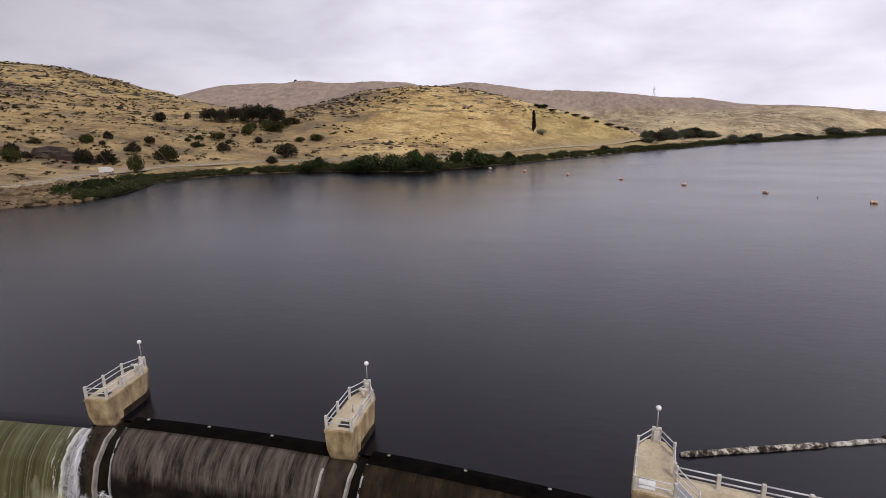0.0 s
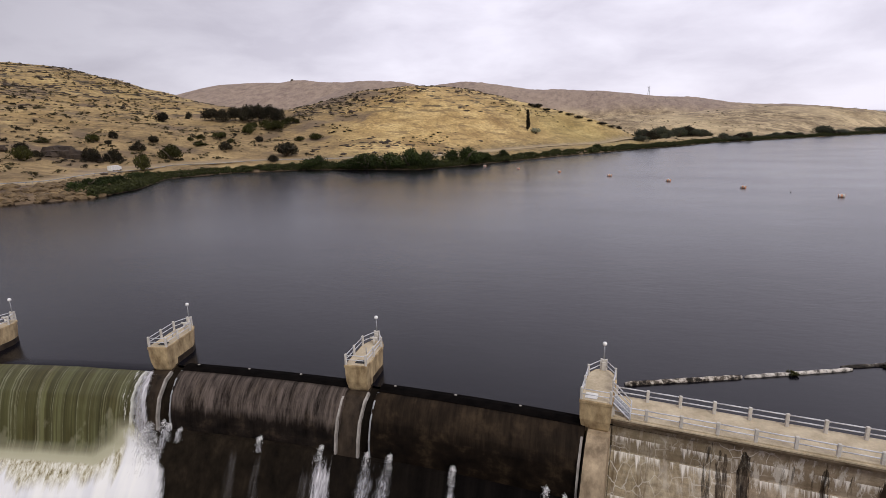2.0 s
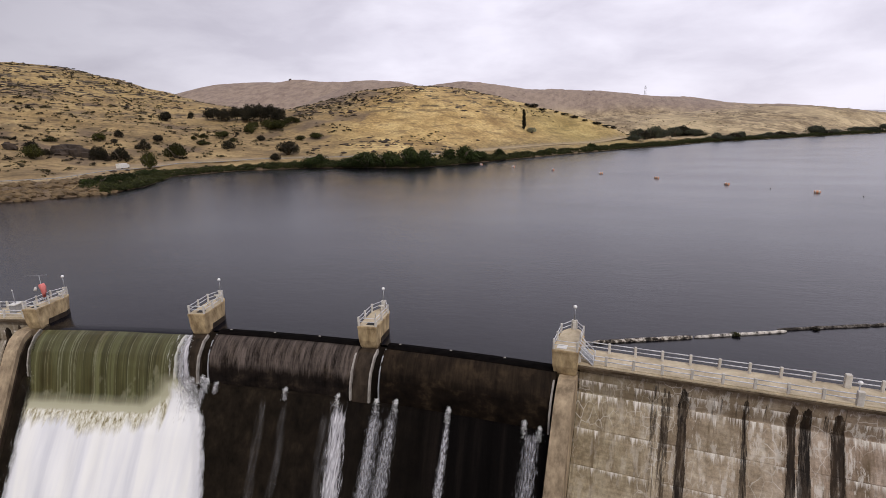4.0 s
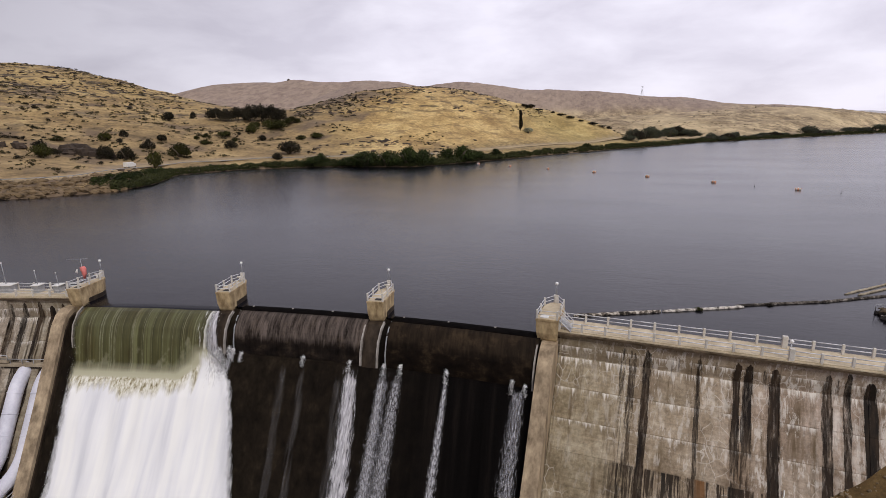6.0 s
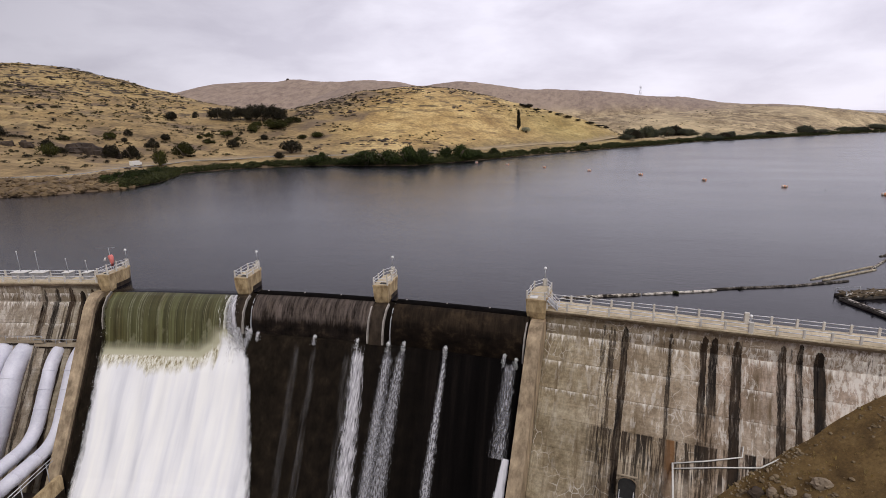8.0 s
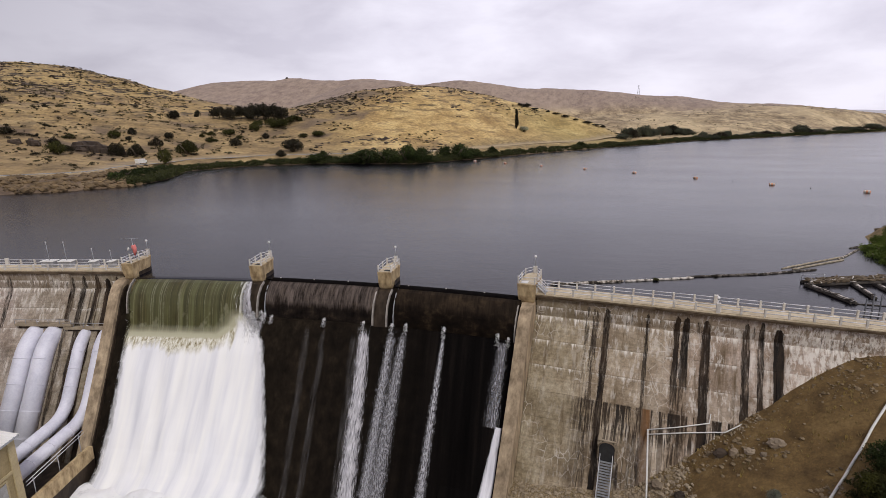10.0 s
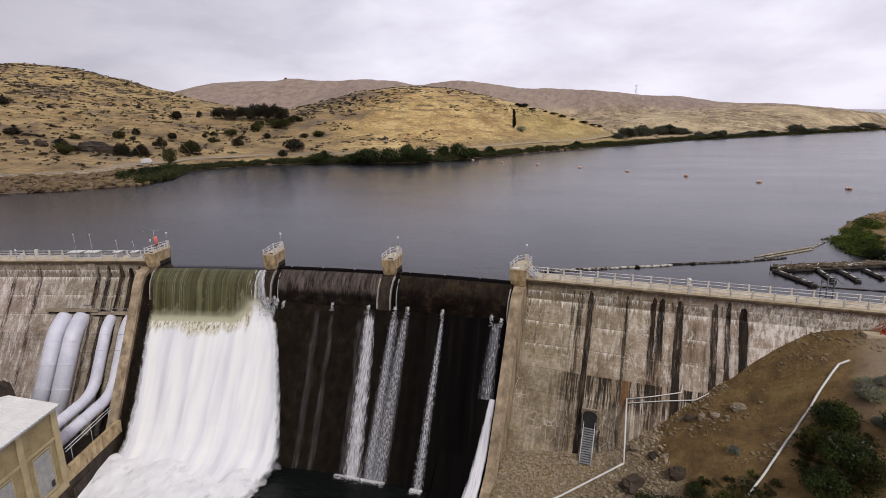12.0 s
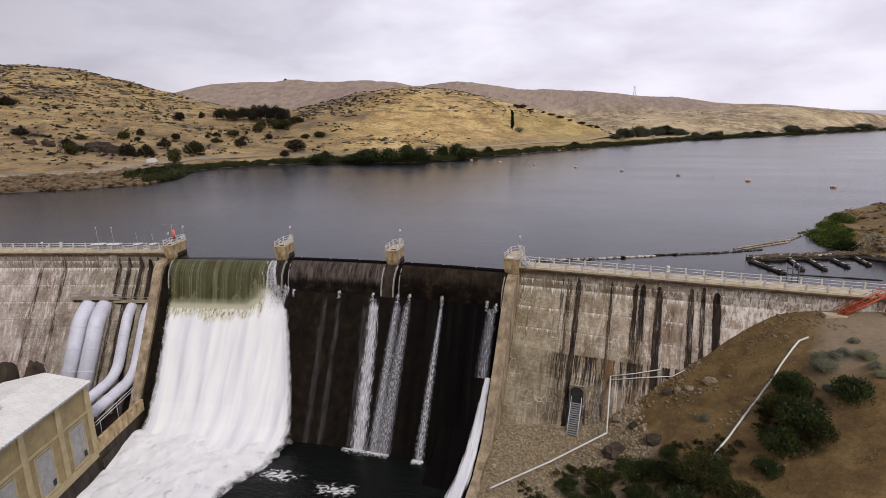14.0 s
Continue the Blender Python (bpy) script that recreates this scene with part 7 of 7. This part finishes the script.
for i, (x, y, wide, tall) in enumerate([(96.0, 562.0, 12.5, 12.9), (110.0, 601.0, 14.6, 15.3), (160.0, 866.0, 20.3, 23.5), (180.0, 899.0, 21.1, 24.4), (201.0, 932.0, 21.9, 25.3), (224.0, 969.0, 20.8, 23.9), (237.0, 958.0, 18.8, 21.3), (247.0, 948.0, 14.9, 16.5), (147.0, 952.0, 18.4, 18.6), (187.0, 991.0, 21.2, 19.4), (221.0, 990.0, 21.2, 19.5), (216.0, 716.0, 15.9, 12.8), (229.0, 728.0, 14.7, 12.1), (247.0, 752.0, 12.2, 13.5), (259.0, 765.0, 12.4, 12.7), (299.0, 806.0, 16.4, 9.3), (318.0, 829.0, 15.2, 10.7), (341.0, 855.0, 14.0, 9.9), (364.0, 881.0, 12.7, 10.3), (275.0, 778.0, 11.1, 8.0), (425.0, 956.0, 21.7, 17.4), (446.0, 974.0, 20.2, 12.7), (470.0, 1003.0, 20.8, 10.5), (551.0, 1094.0, 25.2, 11.5), (581.0, 1129.0, 28.4, 14.9), (605.0, 1153.0, 21.8, 12.2), (665.0, 1222.0, 23.2, 14.6), (686.0, 1243.0, 23.7, 14.9)]):
    bush(220 + i, x, y, wide * 1.7, tall * (0.58 + 0.14 * (i % 3)), M_LEAF_D if i % 4 == 1 else M_LEAF_F, "distant grey-green tree on the far shore", "tree", "trees on the far shore", "tree", 1.2)
bush(90, -11.0, 471.6, 12.0, 5.5, M_LEAF_S, "grey-green bush beside the poplar", "bush")
for i, (x, y, wide, tall) in enumerate([(-22.5, 565.0, 9.0, 6.0), (-14.5, 567.8, 11.0, 6.5), (-6.6, 574.0, 8.0, 5.0), (10.0, 576.0, 6.0, 3.5), (19.0, 576.0, 9.0, 5.0), (29.3, 574.0, 7.0, 4.0), (41.4, 574.0, 8.0, 4.0), (54.8, 575.0, 9.0, 4.0), (65.0, 579.0, 8.0, 4.0), (74.0, 586.0, 10.0, 5.0)]):
    bush(190 + i, x, y, wide * (1.0 + 0.5 * (i % 3)), tall * (0.45 + 0.25 * (i % 2)), M_LEAF_D, "dark bush on the brow of the hill", "bush", "bushes on the brow of the hill")
for i, (x, y, wide, tall) in enumerate([(-306.6, 182.8, 11.0, 5.0), (-373.7, 234.4, 16.0, 7.0), (-270.5, 181.2, 9.0, 6.0), (-258.5, 180.2, 7.0, 4.0)]):
    bush(210 + i, x, y, wide, tall, M_LEAF_D, "dark rounded juniper on the dry hillside", "bush", "junipers on the hillside", "juniper", 0.4)
pp = thing("poplar", Matrix.Translation((-18.3, 470.2, height(-18.3, 470.2) - 0.2)), "tall narrow dark poplar on the golden hillside", "tree")
part("trunk", tube([(0, 0, 0), (0.1, 0, 9), (0, 0.1, 18)], [0.4, 0.25, 0.06], 7), M_BARK, pp)
rng = np.random.default_rng(5)
cc = [(rng.normal() * 0.45, rng.normal() * 0.45, z) for z in np.linspace(3.2, 19.0, 16)]
v, f = leaf_cloud(rng, cc, [1.9 - 0.075 * abs(z - 8) for _, _, z in cc], 7000, 0.24, 1.1)
part("crown", fast_mesh("crown", v, f), M_LEAF_D, pp)

# bushes on the near bank
BANK_BUSHES = [(58.6, -30.2, 5.0, 3.0), (56.4, -31.8, 4.6, 2.6), (57.4, -35.6, 5.6, 3.6), (55.2, -37.6, 4.6, 3.0), (58.2, -38.6, 3.8, 2.4), (62.6, -34.6, 4.4, 2.8), (53.0, -39.8, 3.6, 2.0),
               (46.4, -37.2, 5.4, 3.2), (43.6, -36.2, 4.4, 2.4), (40.2, -33.6, 5.2, 2.8), (36.4, -32.6, 4.8, 2.6), (32.6, -30.8, 3.6, 1.8), (44.6, -33.0, 3.0, 1.6), (50.2, -42.0, 4.0, 2.2),
               (41.2, -38.2, 4.6, 2.8), (36.8, -36.2, 4.4, 2.4), (48.4, -40.4, 4.2, 2.4), (33.4, -34.2, 3.8, 2.0), (45.2, -40.6, 4.4, 2.6), (38.6, -39.6, 4.2, 2.6), (42.4, -34.0, 3.2, 1.5), (49.0, -37.6, 2.8, 1.5)]
for i, (x, y, wide, tall) in enumerate(BANK_BUSHES):
    bush(120 + i, x, y, wide * 1.08, tall, (M_LEAF_B, M_LEAF, M_LEAF_B)[i % 3], "dark olive-green bush on the dirt slope", "bush", "bushes on the dirt slope", "bush", 0.3, NEAR)
for i, (x, y, wide, tall) in enumerate([(62.2, -28.7, 3.4, 2.0), (62.8, -26.4, 2.6, 1.1), (64.1, -27.2, 2.2, 1.0), (64.9, -26.8, 1.9, 0.9), (66.4, -28.9, 2.8, 1.2), (66.3, -31.3, 1.9, 1.0), (61.3, -32.5, 1.9, 1.0), (49.3, -29.2, 1.8, 1.1), (65.9, -32.9, 1.5, 0.9), (66.8, -25.0, 1.5, 0.8)]):
    bush(150 + i, x, y, wide, tall, M_LEAF_S, "pale grey sagebrush on the dirt slope", "bush", "sagebrush on the dirt slope", "sagebrush", 0.1, NEAR)
for i, (x, y, wide, tall) in enumerate([(85.2, 27.5, 6.5, 3.2), (85.0, 22.5, 6.5, 3.2), (86.2, 19.8, 5.0, 2.8), (87.6, 24.5, 6.0, 3.4), (86.8, 32.0, 6.0, 2.8), (89.5, 35.0, 6.0, 2.6), (93.0, 38.5, 6.0, 2.6), (88.2, 28.5, 5.5, 3.0)]):
    bush(170 + i, x, y, wide, tall, M_LEAF_B if i == 2 else M_LEAF_G, "bright green willow on the near lake bank", "bush", "willows on the near bank", "willow", 0.5, NEAR)

# ---- growth too dense to count ----
def shore_band(rng, count):
    p = shore_offset(0.0, 5, 19, 40, 4)
    k = rng.integers(0, len(p) - 1, count)
    q = p[k] + (p[k + 1] - p[k]) * rng.random(count)[:, None]
    d = p[k + 1] - p[k]
    nrm = np.stack([-d[:, 1], d[:, 0]], 1) / (np.hypot(d[:, 0], d[:, 1])[:, None] + 1e-9)
    q = q + nrm * (0.3 + rng.random(count) ** 1.7 * 10)[:, None]
    lush = step(-190, -120, q[:, 0])
    return q[:, 0], q[:, 1], (1.0 + 2.0 * rng.random(count) ** 2) * (1 + 0.55 * lush) + 0.0022 * np.maximum(q[:, 1] - 300, 0)


single("shore_thicket", scatter("shore_thicket", 11, shore_band, 3400, SMALL, M_LEAF_T), M_LEAF_T, "low green thicket along the waterline", "thicket", kind="stuff")


def hill_brush(rng, count):
    x = -650 + 950 * rng.random(count * 4)
    y = 70 + 800 * rng.random(count * 4)
    d = beyond(x, y, SHORE, 1)
    keep = (d > 40) & (fbm(x / 45, y / 45, 3, 91) + 0.34 * np.exp(-((x + 270) / 110) ** 2 - ((y - 220) / 100) ** 2) + 0.22 * (x < -190) - 0.10 * (x > -150) - 0.02 > 0.10 + 0.25 * rng.random(count * 4))
    x, y = x[keep][:count], y[keep][:count]
    return x, y, 0.9 + 2.6 * rng.random(len(x)) ** 2.2


single("hill_sagebrush", scatter("hill_sagebrush", 12, hill_brush, 6500, TINY, M_BRUSH), M_BRUSH, "dark sagebrush dotted over the dry hillside", "sagebrush", kind="stuff")


def hill_shrubs(rng, count):
    x = -420 + 270 * rng.random(count * 8)
    y = 150 + 300 * rng.random(count * 8)
    d = beyond(x, y, SHORE, 1)
    keep = (d > 42) & (fbm(x / 30, y / 30, 3, 121) + 0.3 * np.exp(-((x + 285) / 70) ** 2 - ((y - 210) / 60) ** 2) + 0.25 * np.exp(-((x + 215) / 40) ** 2 - ((y - 320) / 40) ** 2) > 0.22 + 0.25 * rng.random(count * 8))
    x, y = x[keep][:count], y[keep][:count]
    return x, y, 1.2 + 2.0 * rng.random(len(x)) ** 2


single("hill_shrubs", scatter("hill_shrubs", 26, hill_shrubs, 330, SMALL, M_LEAF_D), M_LEAF_D, "dark shrubs clumped in the hollows of the hillside", "shrubs", kind="stuff")


def far_brush(rng, count):
    x = -200 + 1600 * rng.random(count * 3)
    y = 500 + 1700 * rng.random(count * 3)
    d = beyond(x, y, SHORE, 1)
    keep = (d > 12) & (y > 640 - 0.2 * x) & (fbm(x / 90, y / 90, 3, 93) > -0.05 + 0.3 * rng.random(count * 3))
    x, y = x[keep][:count], y[keep][:count]
    return x, y, 1.2 + 3.0 * rng.random(len(x)) ** 3


single("far_sagebrush", scatter("far_sagebrush", 13, far_brush, 3000, TINY, M_BRUSH), M_BRUSH, "scrub dotted over the distant hills", "sagebrush", kind="stuff")


def tuft_shapes():
    out = []
    for k in range(3):
        rng = np.random.default_rng(400 + k)
        v, f = [], []
        for _ in range(9):
            a, ln = rng.random() * 6.28, 0.5 + rng.random() * 0.6
            o = rng.normal(size=2) * 0.18
            e = np.array([math.cos(a) * 0.35 + o[0], math.sin(a) * 0.35 + o[1], ln])
            w = np.array([-math.sin(a), math.cos(a), 0]) * 0.05
            b = np.array([o[0], o[1], -0.05])
            i = len(v)
            v += [b - w, b + w, e + w * 0.3, e - w * 0.3]
            f.append((i, i + 1, i + 2, i + 3))
        out.append((np.array(v), np.array(f)))
    return out


def dirt_tufts(rng, count):
    x = 26 + 50 * rng.random(count * 3)
    y = -62 + 46 * rng.random(count * 3)
    keep = fbm(x / 7, y / 7, 3, 95) + 0.004 * (-y) > 0.05 + 0.3 * rng.random(count * 3)
    x, y = x[keep][:count], y[keep][:count]
    return x, y, 0.18 + 0.3 * rng.random(len(x))


def undergrowth(rng, count):
    x = 26 + 34 * rng.random(count * 6)
    y = -46 + 18 * rng.random(count * 6)
    lower = (y < -26.5 - 0.30 * (x - 28)) & (x < 52)
    upper = np.exp(-((x - 57) / 3.5) ** 2 - ((y + 35) / 5.5) ** 2) > 0.35
    keep = (lower | upper) & (fbm(x / 4, y / 4, 3, 119) > -0.18 + 0.3 * rng.random(count * 6))
    x, y = x[keep][:count], y[keep][:count]
    return x, y, 0.45 + 0.9 * rng.random(len(x)) ** 1.6


single("undergrowth", scatter("undergrowth", 24, undergrowth, 520, SMALL, M_LEAF), M_LEAF, "low olive brush filling the gaps between the bushes", "brush", kind="stuff")
single("dry_brush", scatter("dry_brush", 25, undergrowth, 160, SMALL, M_BRUSH), M_BRUSH, "dry brown brush between the bushes on the slope", "brush", kind="stuff")
single("dry_grass", scatter("dry_grass", 14, dirt_tufts, 1100, tuft_shapes(), M_GRASS), M_GRASS, "thin dry grass on the dirt slope", "grass", kind="stuff")


def stone_shapes(seed, flat):
    out = []
    rng = np.random.default_rng(seed)
    for _ in range(4):
        bm = rock_shape(rng, flat, 1)
        bmesh.ops.triangulate(bm, faces=bm.faces)
        bm.verts.index_update()
        out.append((np.array([v.co for v in bm.verts]), np.array([[v.index for v in f.verts] for f in bm.faces])))
        bm.free()
    return out


def driftwood(rng):
    """Bleached sticks heaped on the near bank."""
    bm = bmesh.new()
    for _ in range(90):
        x, y = 86.8 + 4.2 * rng.random(), 12.5 + 8.0 * rng.random()
        a, ln = 0.9 + rng.normal() * 0.7, 0.5 + 1.6 * rng.random() ** 2
        e = Vector((math.cos(a) * ln, math.sin(a) * ln, 0))
        p, q = Vector((x, y, 0)) - e, Vector((x, y, 0)) + e
        p.z, q.z = height(p.x, p.y) + 0.1 + 0.4 * rng.random(), height(q.x, q.y) + 0.1 + 0.4 * rng.random()
        p.z, q.z = max(p.z, 0.1), max(q.z, 0.1)
        tube_into(bm, [p, q], [0.05 + 0.06 * rng.random(), 0.04], 5)
    return bm


single("driftwood_heap", driftwood(np.random.default_rng(19)), M_TIMBER, "bleached driftwood sticks heaped on the near bank", "driftwood", kind="stuff")


def bench_stones(rng, count):
    x = 21 + 22 * rng.random(count)
    y = -33 + 15 * rng.random(count)
    return x, y, 0.06 + 0.26 * rng.random(count) ** 3


def slope_stones(rng, count):
    x = 38 + 30 * rng.random(count * 3)
    y = -40 + 27 * rng.random(count * 3)
    keep = fbm(x / 5, y / 5, 3, 97) + 0.5 * np.exp(-((y + 16.5 - 0.15 * (50 - x)) / 2.5) ** 2) > 0.08 + 0.3 * rng.random(count * 3)
    x, y = x[keep][:count], y[keep][:count]
    return x, y, 0.05 + 0.26 * rng.random(len(x)) ** 3


def scree(rng, count):
    at = 51 + 14 * rng.random(count * 2)
    x = XC + R * _s + (at - S1) * _c
    y = YC - R + R * _c - (at - S1) * _s
    z = -14.0 + 0.55 * (x - 44)
    out = 5.3 + 0.6 * np.maximum(-2.2 - np.minimum(z, -1.5), 0) + np.abs(rng.normal(size=count * 2)) * 1.3
    return (x - out * _s)[:count], (y - out * _c)[:count], 0.04 + 0.15 * rng.random(count) ** 2.5


def rubble(rng, count):
    x, y = 47.5 + rng.normal(size=count) * 3.6, -21.6 + rng.normal(size=count) * 1.7
    return x, y - 0.30 * (x - 47.5), 0.05 + 0.32 * rng.random(count) ** 4


single("wall_scree", scatter("wall_scree", 27, scree, 450, stone_shapes(11, 0.7), M_STONE), M_STONE, "pale broken stones banked against the foot of the wall", "stones", kind="stuff")
single("slope_rubble", scatter("slope_rubble", 28, rubble, 300, stone_shapes(12, 0.7), M_SLOPESTONE), M_SLOPESTONE, "tan rubble broken out of the dirt slope", "stones", kind="stuff")
single("bench_gravel", scatter("bench_gravel", 15, bench_stones, 5500, stone_shapes(1, 0.7), M_STONE), M_STONE, "pale broken stones on the gravel bench", "gravel", kind="stuff")
single("slope_stones", scatter("slope_stones", 16, slope_stones, 1500, stone_shapes(2, 0.7), M_SLOPESTONE), M_SLOPESTONE, "broken stones scattered on the dirt slope", "stones", kind="stuff")


def bank_growth(rng, count):
    x = 86 + 40 * rng.random(count * 3)
    y = 6 + 70 * rng.random(count * 3)
    d = beyond(x, y, BANK, -1)
    keep = (d > 1.0) & (fbm(x / 6, y / 6, 3, 107) > -0.1 + 0.3 * rng.random(count * 3))
    x, y = x[keep][:count], y[keep][:count]
    return x, y, 0.35 + 0.8 * rng.random(len(x)) ** 2


single("bank_grass", scatter("bank_grass", 20, bank_growth, 700, TINY, M_GRASS), M_GRASS, "pale dry grass clumps on the near bank", "grass", kind="stuff")
single("bank_scrub", scatter("bank_scrub", 21, bank_growth, 260, SMALL, M_BRUSH), M_BRUSH, "brown scrub on the near bank", "scrub", kind="stuff")
single("bank_stones", scatter("bank_stones", 22, bank_growth, 320, stone_shapes(6, 0.6), M_POINT), M_POINT, "brown broken stones on the near bank", "stones", kind="stuff")


def crest_rocks(rng, count):
    x = -760 + 800 * rng.random(count * 12)
    y = 90 + 640 * rng.random(count * 12)
    d = beyond(x, y, SHORE, 1)
    z = ground(x, y)
    left = (x < -330) & (z > 60) & (fbm(x / 60, y / 22, 3, 101) > 0.02)
    brow = (x > -330) & (x < 20) & (z > 40) & (fbm(x / 40, y / 20, 3, 103) > 0.12)
    point = (x < -140) & (y < 175) & (y > 125) & (d < 24) & (d > 0.5)
    foot = (x > -160) & (x < -50) & (d > 38) & (d < 70) & (fbm(x / 20, y / 20, 3, 105) > 0.0)
    keep = (d > 0) & (left | brow | point | foot)
    x, y = x[keep][:count], y[keep][:count]
    return x, y, 0.5 + 2.2 * rng.random(len(x)) ** 2.5


single("hill_outcrops", scatter("hill_outcrops", 17, crest_rocks, 2200, stone_shapes(3, 0.45), M_ROCK), M_ROCK, "dark basalt outcrops along the hill crests", "rock", kind="stuff")


def ledge_rocks(rng, count):
    x = -700 + 800 * rng.random(count * 14)
    y = 180 + 520 * rng.random(count * 14)
    z = ground(x, y)
    lines = fbm(x / 90, z / 5.0, 3, 113)
    upper = (x < -300) & (z > 44) & (lines > 0.20 - 0.004 * (z - 44))
    brow = (x > -150) & (x < -60) & (z > 55) & (lines > 0.0)
    flank = (np.exp(-((x + 195) / 38) ** 2 - ((y - 405) / 42) ** 2) > 0.25 + 0.5 * rng.random(count * 14)) & (lines > -0.15)
    foot = (np.exp(-((x + 118) / 50) ** 2 - ((y - 330) / 16) ** 2) > 0.3 + 0.5 * rng.random(count * 14)) & (lines > -0.2)
    patch = (np.exp(-((x + 75) / 30) ** 2 - ((y - 450) / 30) ** 2) > 0.5 + 0.5 * rng.random(count * 14)) & (lines > 0.0)
    keep = (beyond(x, y, SHORE, 1) > 38) & (upper | brow | flank | foot | patch)
    x, y = x[keep][:count], y[keep][:count]
    return x, y, 0.35 + 1.1 * rng.random(len(x)) ** 2


LEDGES = [(v * np.array([2.6, 0.9, 0.8]), f) for v, f in stone_shapes(9, 0.8)]
single("hill_ledges", scatter("hill_ledges", 23, ledge_rocks, 2600, LEDGES, M_ROCK, True), M_ROCK, "dark basalt ledges lining the hillsides in level bands", "rock", kind="stuff")
for x, y, sx, sy, sz in ((-259.0, 193.5, 8.5, 5.0, 7.0), (-251.0, 196.5, 7.5, 4.5, 5.6), (-243.5, 199.5, 5.5, 3.8, 3.6), (-1156.0, 2132.0, 6.0, 5.0, 8.0), (-281.0, 178.0, 5.0, 3.0, 4.0), (-287.0, 172.0, 3.6, 2.6, 3.0), (-170.0, 108.0, 4.0, 3.0, 1.6), (-184.0, 98.0, 4.0, 3.0, 1.8)):
    ob = single("rock_outcrop", rock_shape(rng, 0.8, 4), M_POINT if y < 110 else M_ROCK, "dark brown rock outcrop above the lake", "rock", "rock outcrops")
    ob.matrix_world = Matrix.Translation((x, y, height(x, y))) @ Matrix.Rotation(x * 0.37, 4, "Z") @ Matrix.Diagonal((sx, sy, sz, 1))


def point_rocks(rng, count):
    x = -215 + 65 * rng.random(count * 5)
    y = 62 + 75 * rng.random(count * 5)
    d = beyond(x, y, SHORE, 1)
    keep = (d > 0.2) & (d < 23)
    x, y = x[keep][:count], y[keep][:count]
    return x, y, 0.25 + 2.6 * rng.random(len(x)) ** 4


single("point_rocks", scatter("point_rocks", 18, point_rocks, 900, stone_shapes(4, 0.5), M_POINT), M_POINT, "tan-brown broken rocks covering the point by the lake", "rocks", kind="stuff")


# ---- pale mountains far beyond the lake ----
# no haze in the air here: the pale blue-grey carries it
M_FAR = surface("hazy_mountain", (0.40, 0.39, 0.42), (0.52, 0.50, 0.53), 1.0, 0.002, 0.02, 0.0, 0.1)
v, f = [], []
for i in range(81):
    x = 700 + 2900 * i / 80
    top = 62 + 95 * math.exp(-((x - 2650) / 420) ** 2) + 34 * math.exp(-((x - 1500) / 350) ** 2) + 14 * float(fbm(np.array(x / 260), np.array(3.0), 4, 111))
    v += [(x, 3350, -12), (x, 3480, top * 0.7), (x, 3600, top), (x, 3900, -12)]
for i in range(80):
    for j in range(3):
        a = i * 4 + j
        f.append((a, a + 4, a + 5, a + 1))
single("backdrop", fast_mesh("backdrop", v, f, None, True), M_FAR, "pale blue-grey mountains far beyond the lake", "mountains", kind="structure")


# ---- power pylons on the skyline ----
def pylon(x, y, tall):
    p = thing("pylon", Matrix.Translation((x, y, height(x, y) - 1)), "thin grey lattice pylon on the skyline", "pylon", "pylons")
    w = tall * 0.11
    for a, b in ((-1, -1), (1, -1), (1, 1), (-1, 1)):
        part("leg", tube([(a * w, b * w, 0), (a * w * 0.2, b * w * 0.2, tall)], 0.45, 4), M_STEEL, p)
    for k in (0.72, 0.84, 0.96):
        part("crossarm", tube([(-tall * 0.13, 0, tall * k), (tall * 0.13, 0, tall * k)], 0.4, 4), M_STEEL, p)
    for k in spread(0.05, 0.65, 5):
        q = w * (1 - 0.8 * k)
        part("brace", tube([(-q, -q, tall * k), (q, -q, tall * (k + 0.1))], 0.3, 4), M_STEEL, p)


pylon(330, 2300, 40)
pylon(1330, 2080, 46)

# ---- cast panels of the two wings ----
LIFTS = [0.34, -2.2, -5.25, -8.3, -11.35, -14.4, -17.45, -20.5, -23.55]
WIDE = 7.6


def panel_mesh(z1, z0):
    def fr(z):
        return wf(z) if z <= -2.2 else 5.3
    v = []
    for off, e in ((-0.20, 0.0), (0.0, 0.015)):
        for x, z in ((-WIDE / 2 + 0.003 + e, z0 + 0.003 + e), (WIDE / 2 - 0.003 - e, z0 + 0.003 + e), (WIDE / 2 - 0.003 - e, z1 - 0.003 - e), (-WIDE / 2 + 0.003 + e, z1 - 0.003 - e)):
            v.append((x, -(fr(z) + off), z))
    f = [(4, 5, 6, 7), (0, 1, 5, 4), (1, 2, 6, 5), (2, 3, 7, 6), (3, 0, 4, 7)]
    return fast_mesh("panel", v, f)


for wall, sign, material, cols in ((wall_east, 1, M_EAST, 8), (wall_west, -1, M_WEST, 10)):
    for z1, z0 in zip(LIFTS, LIFTS[1:]):
        shape = panel_mesh(z1, z0)
        shape.materials.append(material)
        for c in range(cols):
            ob = new("panel", shape)
            ob.parent = wall
            ob.matrix_world = dam_pose(sign * (36.4 + WIDE * (c + 0.5)), 0.004 * ((c * 7 + int(-z0 * 3)) % 5), 0)
